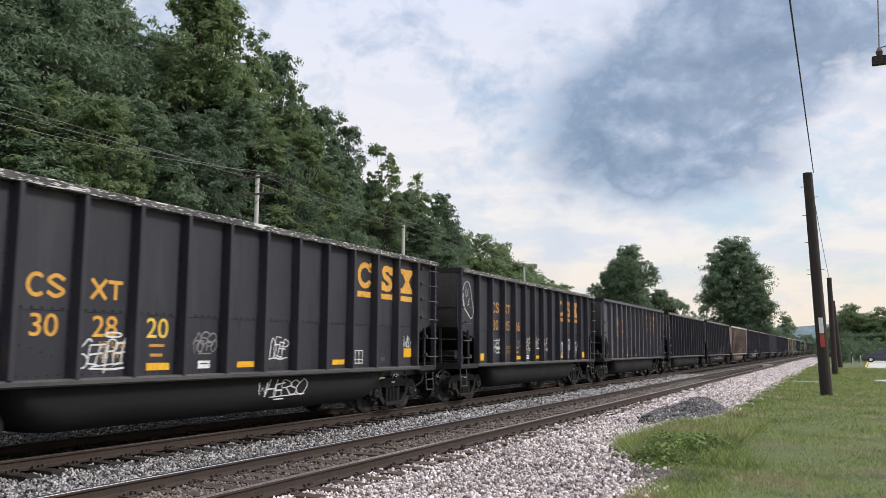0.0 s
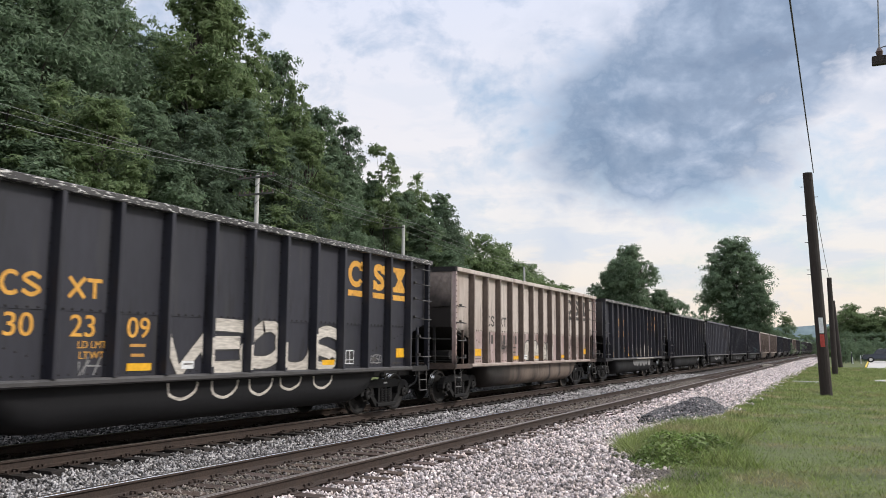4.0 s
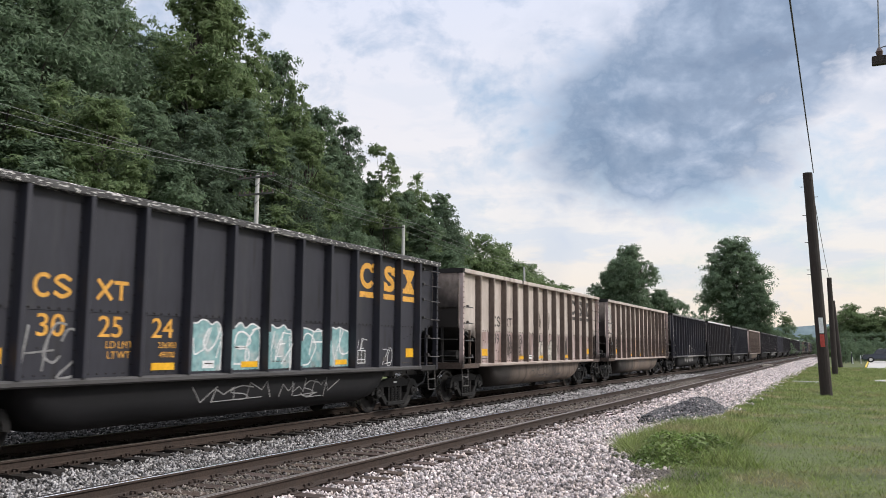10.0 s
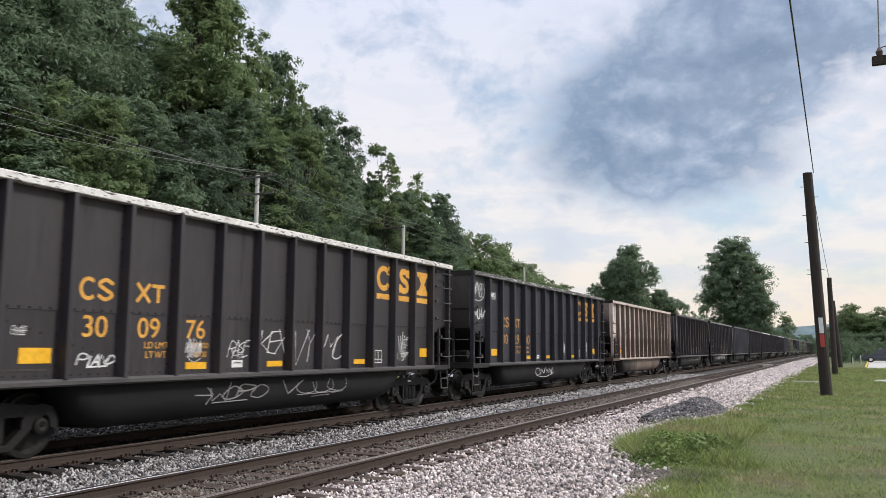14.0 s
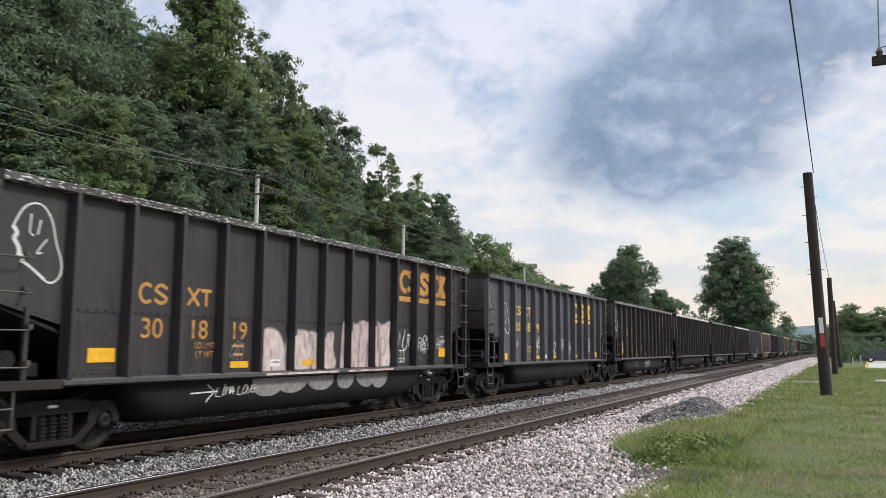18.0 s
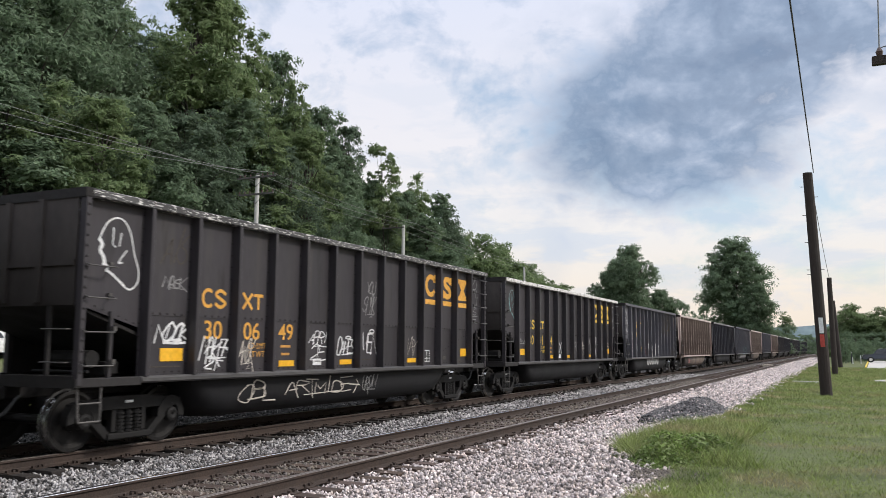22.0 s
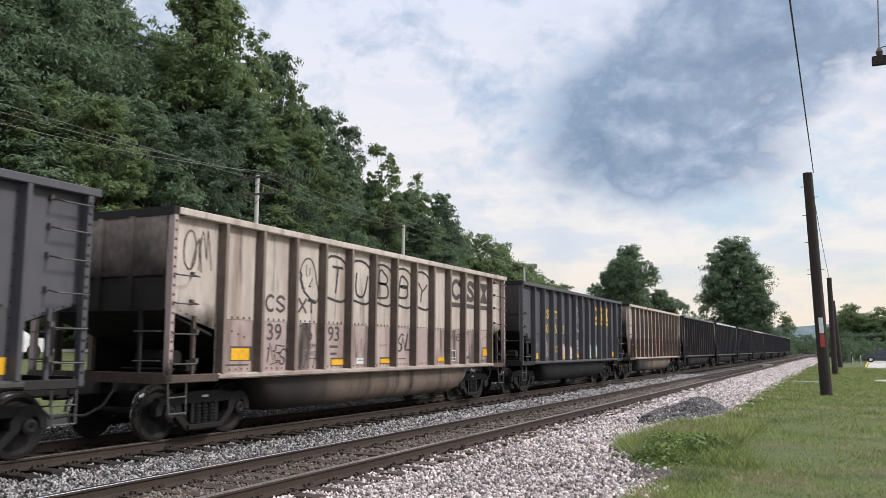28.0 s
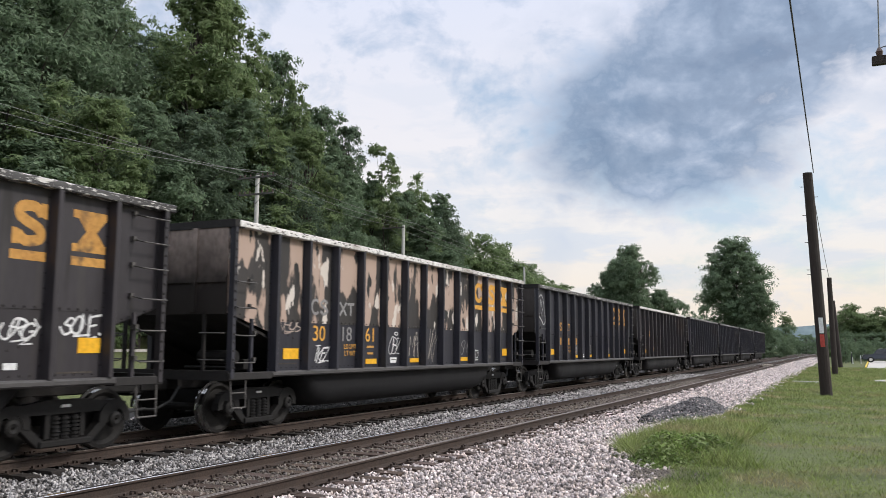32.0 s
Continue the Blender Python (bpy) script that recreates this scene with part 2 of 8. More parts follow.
STREAK = (5, 5, 0.5)
M = {
    "paint_black": surf("dark_car_paint", (0.0202, 0.0202, 0.0273), (0.0328, 0.0324, 0.0426), 0.5, 9, 0.55, 0, 0.06, (1, 1, 0.35), shift=True, grain=0.22,
                        extra=[((0.048, 0.046, 0.047), 1.1, 0.55, 0.85, (3.0, 3.0, 0.35)), ((0.012, 0.011, 0.011), 1.6, 0.60, 0.78, (2.5, 2.5, 0.4))]),
    "paint_grey": surf("faded_grey_black_paint", (0.0657, 0.0644, 0.0755), (0.0921, 0.0896, 0.1040), 0.5, 9, 0.6, 0, 0.06, (1, 1, 0.35), shift=True, grain=0.22,
                       extra=[((0.085, 0.082, 0.082), 1.1, 0.56, 0.86, (3.0, 3.0, 0.35)), ((0.02, 0.018, 0.018), 1.4, 0.64, 0.80, (2.5, 2.5, 0.4))]),
    "paint_tan": surf("weathered_tan_aluminium", (0.440, 0.374, 0.328), (0.600, 0.529, 0.474), 0.7, 10, 0.55, 0.0, 0.06, (1, 1, 0.4), shift=True, soot=(5.9, 0.5, 1.92, 0.5), grain=0.22,
                      extra=[((0.25, 0.17, 0.13), 0.9, 0.52, 0.80, (2.6, 2.6, 0.35)), ((0.055, 0.042, 0.037), 1.5, 0.60, 0.76, (3, 3, 0.30))]),
    "paint_tan_low": surf("rust_stained_tan_paint", (0.3600, 0.2667, 0.2448), (0.4900, 0.3929, 0.3723), 0.9, 12, 0.6, 0.0, 0.08, (1, 1, 0.6), shift=True, grain=0.22, soot=(5.6, 0.7, 1.1, 0.35),
                          extra=[((0.20, 0.11, 0.08), 1.2, 0.50, 0.78, (2.4, 2.4, 0.5)), ((0.045, 0.035, 0.03), 0.9, 0.555, 0.70, (2.2, 2.2, 0.3))]),
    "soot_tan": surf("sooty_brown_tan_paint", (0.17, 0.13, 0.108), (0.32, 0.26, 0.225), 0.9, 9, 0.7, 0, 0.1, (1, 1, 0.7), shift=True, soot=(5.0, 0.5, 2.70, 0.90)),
    "rib_tan": surf("rusty_tan_rib_paint", (0.27, 0.205, 0.172), (0.44, 0.37, 0.325), 1.6, 14, 0.65, 0, 0.1, (1, 1, 0.5), shift=True, grain=0.22),
    # rib webs: rust and the shade of their sides in one brown
    "rib_rust_shade": surf("rust_and_shade_rib_web", (0.075, 0.056, 0.046), (0.17, 0.132, 0.112), 1.6, 14, 0.75, 0, 0.1, (1, 1, 0.5), grain=0.25),
    "rust_orange": surf("orange_rust_stain", (0.36, 0.205, 0.115), (0.46, 0.33, 0.24), 1.6, 14, 0.75, 0, 0.1, (1, 1, 0.4), grain=0.3,
                        extra=[((0.24, 0.12, 0.06), 1.5, 0.52, 0.72, (2, 2, .4))]),
    "soot_drip": surf("dried_black_coal_drips", (0.07, 0.055, 0.048), (0.20, 0.16, 0.14), 2.2, 14, 0.8, 0, 0.05, (2, 2, .4)),
    "peeling": surf("peeling_black_over_tan_paint", (0.030, 0.027, 0.026), (0.045, 0.04, 0.038), 0.5, 9, 0.55, 0, 0.08, (1, 1, 0.4), shift=True, grain=0.22,
                    extra=[((0.42, 0.31, 0.25), 1.0, 0.50, 0.525, (1.6, 1.6, 0.55)), ((0.62, 0.56, 0.5), 1.8, 0.60, 0.62, (1.5, 1.5, 0.7)), ((0.02, 0.02, 0.02), 2.4, 0.62, 0.64, (1.4, 1.4, 0.6))]),
    "chord_white": surf("chipped_white_rim_paint", (0.62, 0.60, 0.57), (0.74, 0.72, 0.69), 3, 20, 0.5, 0, 0.1,
                        shift=True, extra=[((0.05, 0.045, 0.04), 17.0, 0.58, 0.61, (1, 0.5, 1.8)), ((0.20, 0.16, 0.13), 1.2, 0.52, 0.80, (1, 0.8, 1))]),
    "chord_chip": surf("black_rim_with_white_chips", (0.035, 0.033, 0.033), (0.06, 0.056, 0.055), 3, 20, 0.5, 0, 0.1,
                       shift=True, extra=[((0.10, 0.098, 0.096), 3.0, 0.50, 0.70, (1, 0.3, 1)), ((0.62, 0.60, 0.57), 24.0, 0.585, 0.60, (1, 0.40, 1.5)), ((0.60, 0.58, 0.55), 7.0, 0.64, 0.655, (1, 0.30, 2.2))]),
    "tub_tan": surf("sooty_tan_tub_paint", (0.108, 0.079, 0.062), (0.215, 0.167, 0.135), 0.9, 12, 0.6, 0, 0.06, (1, 1, 0.5), shift=True, grain=0.25, soot=(1.6, 1.9, 1.4, 0.3), lead=True,
                    extra=[((0.04, 0.030, 0.026), 1.0, 0.51, 0.68, (2.4, 2.4, 0.3))]),
    "paint_umber": surf("brown_black_car_paint", (0.0262, 0.0228, 0.0260), (0.0412, 0.0361, 0.0405), 0.5, 9, 0.55, 0, 0.06, (1, 1, 0.35), shift=True, grain=0.22,
                        extra=[((0.055, 0.049, 0.044), 1.1, 0.55, 0.85, (3.0, 3.0, 0.35)), ((0.013, 0.011, 0.010), 1.6, 0.60, 0.78, (2.5, 2.5, 0.4))]),
    "sooty_end": surf("sooty_brown_black_end_paint", (0.0338, 0.0294, 0.0281), (0.0728, 0.0612, 0.0550), 0.8, 9, 0.75, 0, 0.1, (1, 1, 0.5), soot=(5.0, 0.5, 2.15, 1.2), grain=0.25),
    "rust_dark": surf("dark_rust_on_rivets", (0.05, 0.035, 0.028), (0.11, 0.08, 0.065), 4, 20, 0.8, 0, 0.1),
    "dull_orange": surf("worn_brown_orange_stencil_paint", (0.42, 0.20, 0.045), (0.55, 0.29, 0.07), 2, 14, 0.6, 0, 0.05,
                        extra=[((0.12, 0.07, 0.035), 3.0, 0.58, 0.70, (1, 1, 1))]),
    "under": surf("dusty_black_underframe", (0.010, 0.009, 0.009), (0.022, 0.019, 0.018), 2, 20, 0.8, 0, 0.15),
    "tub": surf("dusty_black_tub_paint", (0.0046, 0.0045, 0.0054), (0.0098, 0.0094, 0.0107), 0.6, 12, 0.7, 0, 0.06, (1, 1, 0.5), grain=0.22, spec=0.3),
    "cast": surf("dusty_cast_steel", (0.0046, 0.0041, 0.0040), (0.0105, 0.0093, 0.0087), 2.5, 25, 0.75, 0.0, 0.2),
    "sill_dark": surf("grimy_black_sill_paint", (0.012, 0.011, 0.011), (0.026, 0.023, 0.022), 1.5, 14, 0.7, 0, 0.12, grain=0.3),
    "sill_edge": surf("scuffed_dark_sill_edge", (0.040, 0.038, 0.038), (0.085, 0.08, 0.078), 1.2, 14, 0.5, 0, 0.1, (1, .4, 1), grain=0.3),
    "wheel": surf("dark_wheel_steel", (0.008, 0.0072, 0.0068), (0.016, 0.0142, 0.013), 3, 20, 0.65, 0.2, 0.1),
    "tread": surf("polished_wheel_tread", (0.55, 0.55, 0.56), (0.7, 0.7, 0.7), 3, 20, 0.22, 1.0, 0.0),
    "iron": surf("worn_grab_iron_steel", (0.055, 0.051, 0.048), (0.12, 0.112, 0.105), 4, 30, 0.5, 0.3, 0.1),
    "coal": surf("wet_black_coal", (0.010, 0.010, 0.011), (0.03, 0.03, 0.032), 6, 30, 0.6, 0, 0.6),
    "orange": surf("faded_orange_stencil_paint", (0.62, 0.30, 0.045), (0.72, 0.38, 0.07), 2, 14, 0.6, 0, 0.05,
                   extra=[((0.22, 0.12, 0.05), 3.2, 0.64, 0.74, (1, 1, 1))]),
    "gold": surf("yellow_stencil_paint", (0.70, 0.46, 0.06), (0.78, 0.54, 0.09), 2, 14, 0.6, 0, 0.05),
    "stencil_black": surf("worn_black_stencil_paint", (0.055, 0.048, 0.045), (0.10, 0.085, 0.078), 2, 14, 0.65, 0, 0.05),
    "plate": surf("yellow_reflective_plate", (0.78, 0.40, 0.015), (0.82, 0.45, 0.03), 2, 14, 0.4, 0, 0.03),
    "white": surf("white_stencil_paint", (0.66, 0.66, 0.65), (0.76, 0.76, 0.75), 4, 20, 0.6, 0, 0.05),
    "spray_white": surf("white_spray_paint", (0.58, 0.58, 0.58), (0.74, 0.74, 0.73), 3, 16, 0.55, 0, 0.0),
    "spray_grey": surf("thin_grey_spray_paint", (0.17, 0.165, 0.165), (0.30, 0.295, 0.29), 1.4, 9, 0.6, 0, 0.0),
    "spray_black": surf("black_spray_paint", (0.02, 0.02, 0.02), (0.05, 0.048, 0.046), 3, 16, 0.5, 0, 0.0),
    "spray_cream": surf("cream_spray_paint", (0.40, 0.36, 0.31), (0.64, 0.59, 0.52), 1.2, 9, 0.55, 0, 0.0, (1, .6, 3), extra=[((0.12, 0.105, 0.095), 3.0, 0.58, 0.78, (1, .5, 5))]),
    "spray_teal": surf("teal_spray_paint", (0.10, 0.24, 0.25), (0.26, 0.42, 0.42), 1.2, 9, 0.55, 0, 0.0, extra=[((0.45, 0.46, 0.45), 2.5, 0.56, 0.74, (1, 1, 1)), ((0.05, 0.055, 0.055), 2.2, 0.64, 0.74, (1, 1, .6))]),
    "spray_brick": surf("dusty_brick_red_spray_paint", (0.30, 0.115, 0.11), (0.46, 0.215, 0.205), 1.4, 20, 0.6, 0, 0.05, (1, 1, 0.6), grain=0.3),
    "spray_silver": surf("streaky_silver_white_spray_paint", (0.34, 0.32, 0.29), (0.74, 0.71, 0.66), 2.4, 16, 0.5, 0, 0.05, (1, 0.5, 5), grain=0.35),
    "rib_brown": surf("sooty_brown_rib_paint", (0.145, 0.108, 0.090), (0.29, 0.235, 0.20), 1.6, 14, 0.65, 0, 0.1, (1, 1, 0.4), shift=True, grain=0.25),
    "spray_red": surf("red_spray_paint", (0.34, 0.06, 0.065), (0.52, 0.20, 0.19), 1.2, 9, 0.5, 0, 0.0, extra=[((0.50, 0.36, 0.33), 1.8, 0.58, 0.80, (1, 1, .6))]),
    "spray_pink": surf("pale_pink_spray_paint", (0.42, 0.30, 0.285), (0.64, 0.55, 0.52), 1.0, 9, 0.55, 0, 0.0, (1, 1, .5), extra=[((0.13, 0.10, 0.09), 1.6, 0.56, 0.72, (1, 1.5, .5))]),
    "spray_ice": surf("pale_ice_blue_spray_paint", (0.34, 0.50, 0.50), (0.50, 0.66, 0.65), 1.2, 9, 0.55, 0, 0.0, extra=[((0.66, 0.70, 0.69), 2.0, 0.55, 0.72, (1, 1, 1))]),
    "rail_side": surf("rusty_rail_steel", (0.034, 0.024, 0.019), (0.066, 0.046, 0.036), 3, 40, 0.8, 0.1, 0.25),
    "rail_top": surf("polished_rail_head", (0.80, 0.79, 0.78), (0.92, 0.91, 0.90), 4, 40, 0.20, 1.0, 0.02, (1, 0.1, 1)),
    "rail_dull": surf("dull_worn_rail_head", (0.20, 0.17, 0.15), (0.34, 0.30, 0.27), 4, 40, 0.42, 0.8, 0.05, (1, 0.1, 1)),
    "tie": surf("weathered_timber_sleeper", (0.042, 0.027, 0.021), (0.095, 0.062, 0.047), 4, 30, 0.85, 0, 0.4, (0.5, 4, 4), vary=0.3),
    # darker sleeper colour, for the far track only
    "tie_dark": surf("dark_timber_sleeper", (0.018, 0.0145, 0.0125), (0.042, 0.034, 0.029), 4, 30, 0.85, 0, 0.4, (0.5, 4, 4), vary=0.3),
    # bed colour darkened to stand for shade in the gaps between stones
    "ballast": surf("shade_darkened_ballast_bed", (0.040, 0.034, 0.031), (0.095, 0.082, 0.076), 0.5, 22, 0.9, 0, 1.0, lo=0.3, hi=0.7, cells=11.0),
    "stone_light": surf("pale_pink_grey_ballast_stones", (0.31, 0.258, 0.244), (0.64, 0.555, 0.53), 0.8, 30, 0.85, 0, 0.3, island=0.80),
    "stone_grey": surf("mid_grey_ballast_stones", (0.16, 0.148, 0.144), (0.38, 0.36, 0.35), 0.8, 30, 0.85, 0, 0.3, island=0.95),
    "stone_dirty": surf("oily_brown_ballast_stones", (0.10, 0.082, 0.068), (0.21, 0.18, 0.155), 0.8, 30, 0.9, 0, 0.3, island=0.5),
    "stone_dark": surf("dark_slate_gravel_stones", (0.032, 0.031, 0.033), (0.135, 0.131, 0.135), 0.8, 30, 0.8, 0, 0.3, island=0.95),
    # the train's shade is put into this black stone colour
    "stone_train_shade": surf("train_shade_black_ballast", (0.010, 0.0095, 0.009), (0.028, 0.026, 0.025), 0.8, 30, 0.85, 0, 0.3, island=0.6),
    "grass": surf("mown_grass_ground", (0.072, 0.089, 0.029), (0.135, 0.158, 0.057), 0.35, 38, 0.95, 0, 0.9, grain=0.75,
                  extra=[((0.17, 0.15, 0.075), 0.6, 0.52, 0.74, (1, 1, 1)), ((0.040, 0.060, 0.019), 0.6, 0.58, 0.75, (1, 1, 1)), ((0.035, 0.042, 0.016), 14.0, 0.50, 0.70, (1, 1, 1))]),
    "blade": surf("green_grass_blades", (0.175, 0.225, 0.070), (0.272, 0.320, 0.106), 0.40, 6, 0.8, 0, 0.0, island=0.35, transl=0.3,
                  extra=[((0.38, 0.315, 0.175), 0.6, 0.53, 0.70, (1, 1, 1)), ((0.085, 0.130, 0.038), 0.9, 0.55, 0.72, (1, 1, 1))]),
    "weed": surf("bright_green_weed_leaves", (0.120, 0.172, 0.050), (0.215, 0.282, 0.088), 1.5, 12, 0.7, 0, 0.0, island=0.35, transl=0.35),
    # the wood's shade is put into this dark floor colour
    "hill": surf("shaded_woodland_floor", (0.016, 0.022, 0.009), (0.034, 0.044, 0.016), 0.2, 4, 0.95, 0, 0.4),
    "leaf": surf("deep_green_leaves", (0.128, 0.183, 0.112), (0.198, 0.264, 0.165), 0.18, 3, 0.75, 0, 0.0, island=0.20, vary=0, transl=0.48, spec=0.05),
    "leaf_light": surf("yellow_green_leaves", (0.141, 0.198, 0.097), (0.218, 0.279, 0.134), 0.2, 3, 0.75, 0, 0.0, island=0.18, transl=0.48, spec=0.05),
    "leaf_dark": surf("dark_green_leaves", (0.095, 0.134, 0.090), (0.152, 0.200, 0.132), 0.2, 3, 0.75, 0, 0.0, island=0.16, transl=0.44, spec=0.05),
    "bark": surf("grey_brown_bark", (0.04, 0.034, 0.029), (0.085, 0.073, 0.063), 3, 20, 0.9, 0, 0.5, (3, 3, 0.5)),
    "pole": surf("creosoted_dark_pole_wood", (0.019, 0.0138, 0.012), (0.041, 0.031, 0.0265), 2, 25, 0.8, 0, 0.4, (5, 5, 0.3)),
    "arm_grey": surf("dark_weathered_arm_timber", (0.055, 0.052, 0.05), (0.13, 0.125, 0.12), 3, 30, 0.85, 0, 0.2),
    "pole_grey": surf("silvered_pole_wood", (0.42, 0.41, 0.39), (0.58, 0.57, 0.55), 2, 25, 0.8, 0, 0.3, (5, 5, 0.3)),
    "wire": surf("black_cable", (0.015, 0.015, 0.016), (0.03, 0.03, 0.03), 2, 25, 0.6, 0, 0.0),
    "wire_grey": surf("weathered_aluminium_wire", (0.20, 0.20, 0.20), (0.32, 0.32, 0.32), 2, 25, 0.5, 0.4, 0.0),
    "ceramic": surf("brown_glazed_insulator", (0.05, 0.03, 0.024), (0.10, 0.06, 0.05), 4, 20, 0.3, 0, 0.0),
    "sign_white": surf("white_enamel_plate", (0.62, 0.63, 0.64), (0.72, 0.73, 0.74), 4, 20, 0.5, 0, 0.0),
    "sign_red": surf("red_enamel_plate", (0.36, 0.045, 0.035), (0.46, 0.07, 0.055), 4, 20, 0.5, 0, 0.0),
    "concrete": surf("pale_concrete", (0.42, 0.40, 0.37), (0.55, 0.53, 0.50), 0.5, 12, 0.9, 0, 0.2),
    "yellow_line": surf("yellow_kerb_paint", (0.62, 0.44, 0.05), (0.72, 0.52, 0.08), 3, 12, 0.7, 0, 0.1),
    "car_paint": surf("dark_blue_grey_car_paint", (0.035, 0.042, 0.055), (0.05, 0.058, 0.072), 1, 10, 0.3, 0.3, 0.0, spec=0.6),
    "glass": surf("dark_car_window_glass", (0.02, 0.022, 0.025), (0.03, 0.032, 0.035), 1, 5, 0.06, 0, 0.0, spec=0.8, rvar=0.02),
    "rubber": surf("black_tyre_rubber", (0.015, 0.015, 0.015), (0.03, 0.03, 0.03), 4, 20, 0.85, 0, 0.1),
    "alloy": surf("silver_alloy_rim", (0.5, 0.5, 0.5), (0.65, 0.65, 0.65), 4, 20, 0.3, 0.9, 0.0),
    # distance haze is mixed into the hill's own colour
    "far_hill": surf("haze_painted_far_hill", (0.12, 0.17, 0.19), (0.17, 0.225, 0.235), 0.012, 0.08, 1.0, 0, 0.0),
    "house": surf("white_house_siding", (0.6, 0.6, 0.58), (0.7, 0.7, 0.68), 1, 10, 0.8, 0, 0.0),
    "roof": surf("grey_shingle_roof", (0.12, 0.12, 0.125), (0.2, 0.2, 0.2), 2, 10, 0.9, 0, 0.1),
    "plank": surf("bleached_crossing_planks", (0.36, 0.31, 0.25), (0.5, 0.44, 0.37), 3, 20, 0.85, 0, 0.2, (1, 5, 1)),
}


# ---- mesh building ----
class Shape:
    """Vertices and faces gathered for one mesh."""

    def __init__(self):
        self.v, self.f = [], []

    def add(self, verts, faces):
        n = len(self.v)
        self.v += [tuple(p) for p in verts]
        self.f += [tuple(i + n for i in f) for f in faces]
        return self

    def box(self, x0, x1, y0, y1, z0, z1, c=0.0):
        """A box; c: chamfer of its long edges along y."""
        if c <= 0:
            v = [(x, y, z) for x in (x0, x1) for y in (y0, y1) for z in (z0, z1)]
            return self.add(v, [(0, 1, 3, 2), (4, 6, 7, 5), (0, 4, 5, 1), (2, 3, 7, 6), (0, 2, 6, 4), (1, 5, 7, 3)])
        return self.prism([(x0 + c, z0), (x1 - c, z0), (x1, z0 + c), (x1, z1 - c), (x1 - c, z1), (x0 + c, z1), (x0, z1 - c), (x0, z0 + c)], y0, y1)

    def prism(self, prof, y0, y1):
        """An outline in x, z drawn along y."""
        n = len(prof)
        v = [(x, y0, z) for x, z in prof] + [(x, y1, z) for x, z in prof]
        f = [tuple(range(n)), tuple(range(2 * n - 1, n - 1, -1))]
        f += [((i + 1) % n, i, n + i, n + (i + 1) % n) for i in range(n)]
        return self.add(v, f)

    def prism_x(self, prof, x0, x1):
        """An outline in y, z drawn along x."""
        n = len(prof)
        v = [(x0, y, z) for y, z in prof] + [(x1, y, z) for y, z in prof]
        f = [tuple(range(n - 1, -1, -1)), tuple(range(n, 2 * n))]
        f += [(i, (i + 1) % n, n + (i + 1) % n, n + i) for i in range(n)]
        return self.add(v, f)

    def prism_z(self, prof, z0, z1):
        """An outline in x, y drawn along z."""
        n = len(prof)
        v = [(x, y, z0) for x, y in prof] + [(x, y, z1) for x, y in prof]
        f = [tuple(range(n - 1, -1, -1)), tuple(range(n, 2 * n))]
        f += [(i, (i + 1) % n, n + (i + 1) % n, n + i) for i in range(n)]
        return self.add(v, f)

    def rod(self, a, b, r0, r1=None, n=8):
        a, b = Vector(a), Vector(b)
        r1 = r0 if r1 is None else r1
        q = (b - a).to_track_quat("Z", "Y")
        v = []
        for c, r in ((a, r0), (b, r1)):
            v += [tuple(c + q @ Vector((r * math.cos(2 * math.pi * i / n), r * math.sin(2 * math.pi * i / n), 0))) for i in range(n)]
        f = [tuple(range(n - 1, -1, -1)), tuple(range(n, 2 * n))]
        f += [(i, (i + 1) % n, n + (i + 1) % n, n + i) for i in range(n)]
        return self.add(v, f)

    def line(self, pts, r, n=6):
        for a, b in zip(pts, pts[1:]):
            self.rod(a, b, r, r, n)
        return self

    def spin(self, prof, n=24):
        """A closed outline in (x, radius) turned about the x axis."""
        k = len(prof)
        v = [(x, r * math.cos(2 * math.pi * i / n), r * math.sin(2 * math.pi * i / n)) for i in range(n) for x, r in prof]
        f = [(i * k + j, i * k + (j + 1) % k, ((i + 1) % n) * k + (j + 1) % k, ((i + 1) % n) * k + j) for i in range(n) for j in range(k)]
        return self.add(v, f)

    def knob(self, x, y, z, r, out=0.01):
        """A rivet head standing out along x."""
        v = [(x, y + r * math.cos(a), z + r * math.sin(a)) for a in (0.0, 1.257, 2.513, 3.770, 5.027)] + [(x + out, y, z)]
        return self.add(v, [(i, (i + 1) % 5, 5) for i in range(5)])

    def mesh(self, name, material, smooth=False):
        me = bpy.data.meshes.new(name)
        me.from_pydata(self.v, [], self.f)
        me.update()
        if isinstance(material, str):
            material = M[material]
        me.materials.append(material)
        if smooth:
            me.polygons.foreach_set("use_smooth", [True] * len(me.polygons))
        return me


def part(name, shape, material, parent, label="", at=None, smooth=False):
    """One mesh object under a thing or under a part."""
    me = shape if isinstance(shape, bpy.types.Mesh) else shape.mesh(name, material, smooth)
    ob = new(name, me)
    ob.parent = parent
    if at is not None:
        ob.matrix_basis = at
    if label:
        ob["label"] = label
    return ob


def thing(name, label, category, group="", kind="", at=None, data=None):
    ob = new(name, data)
    if at is not None:
        ob.matrix_basis = at
    return tagged(ob, label, category, group, kind)


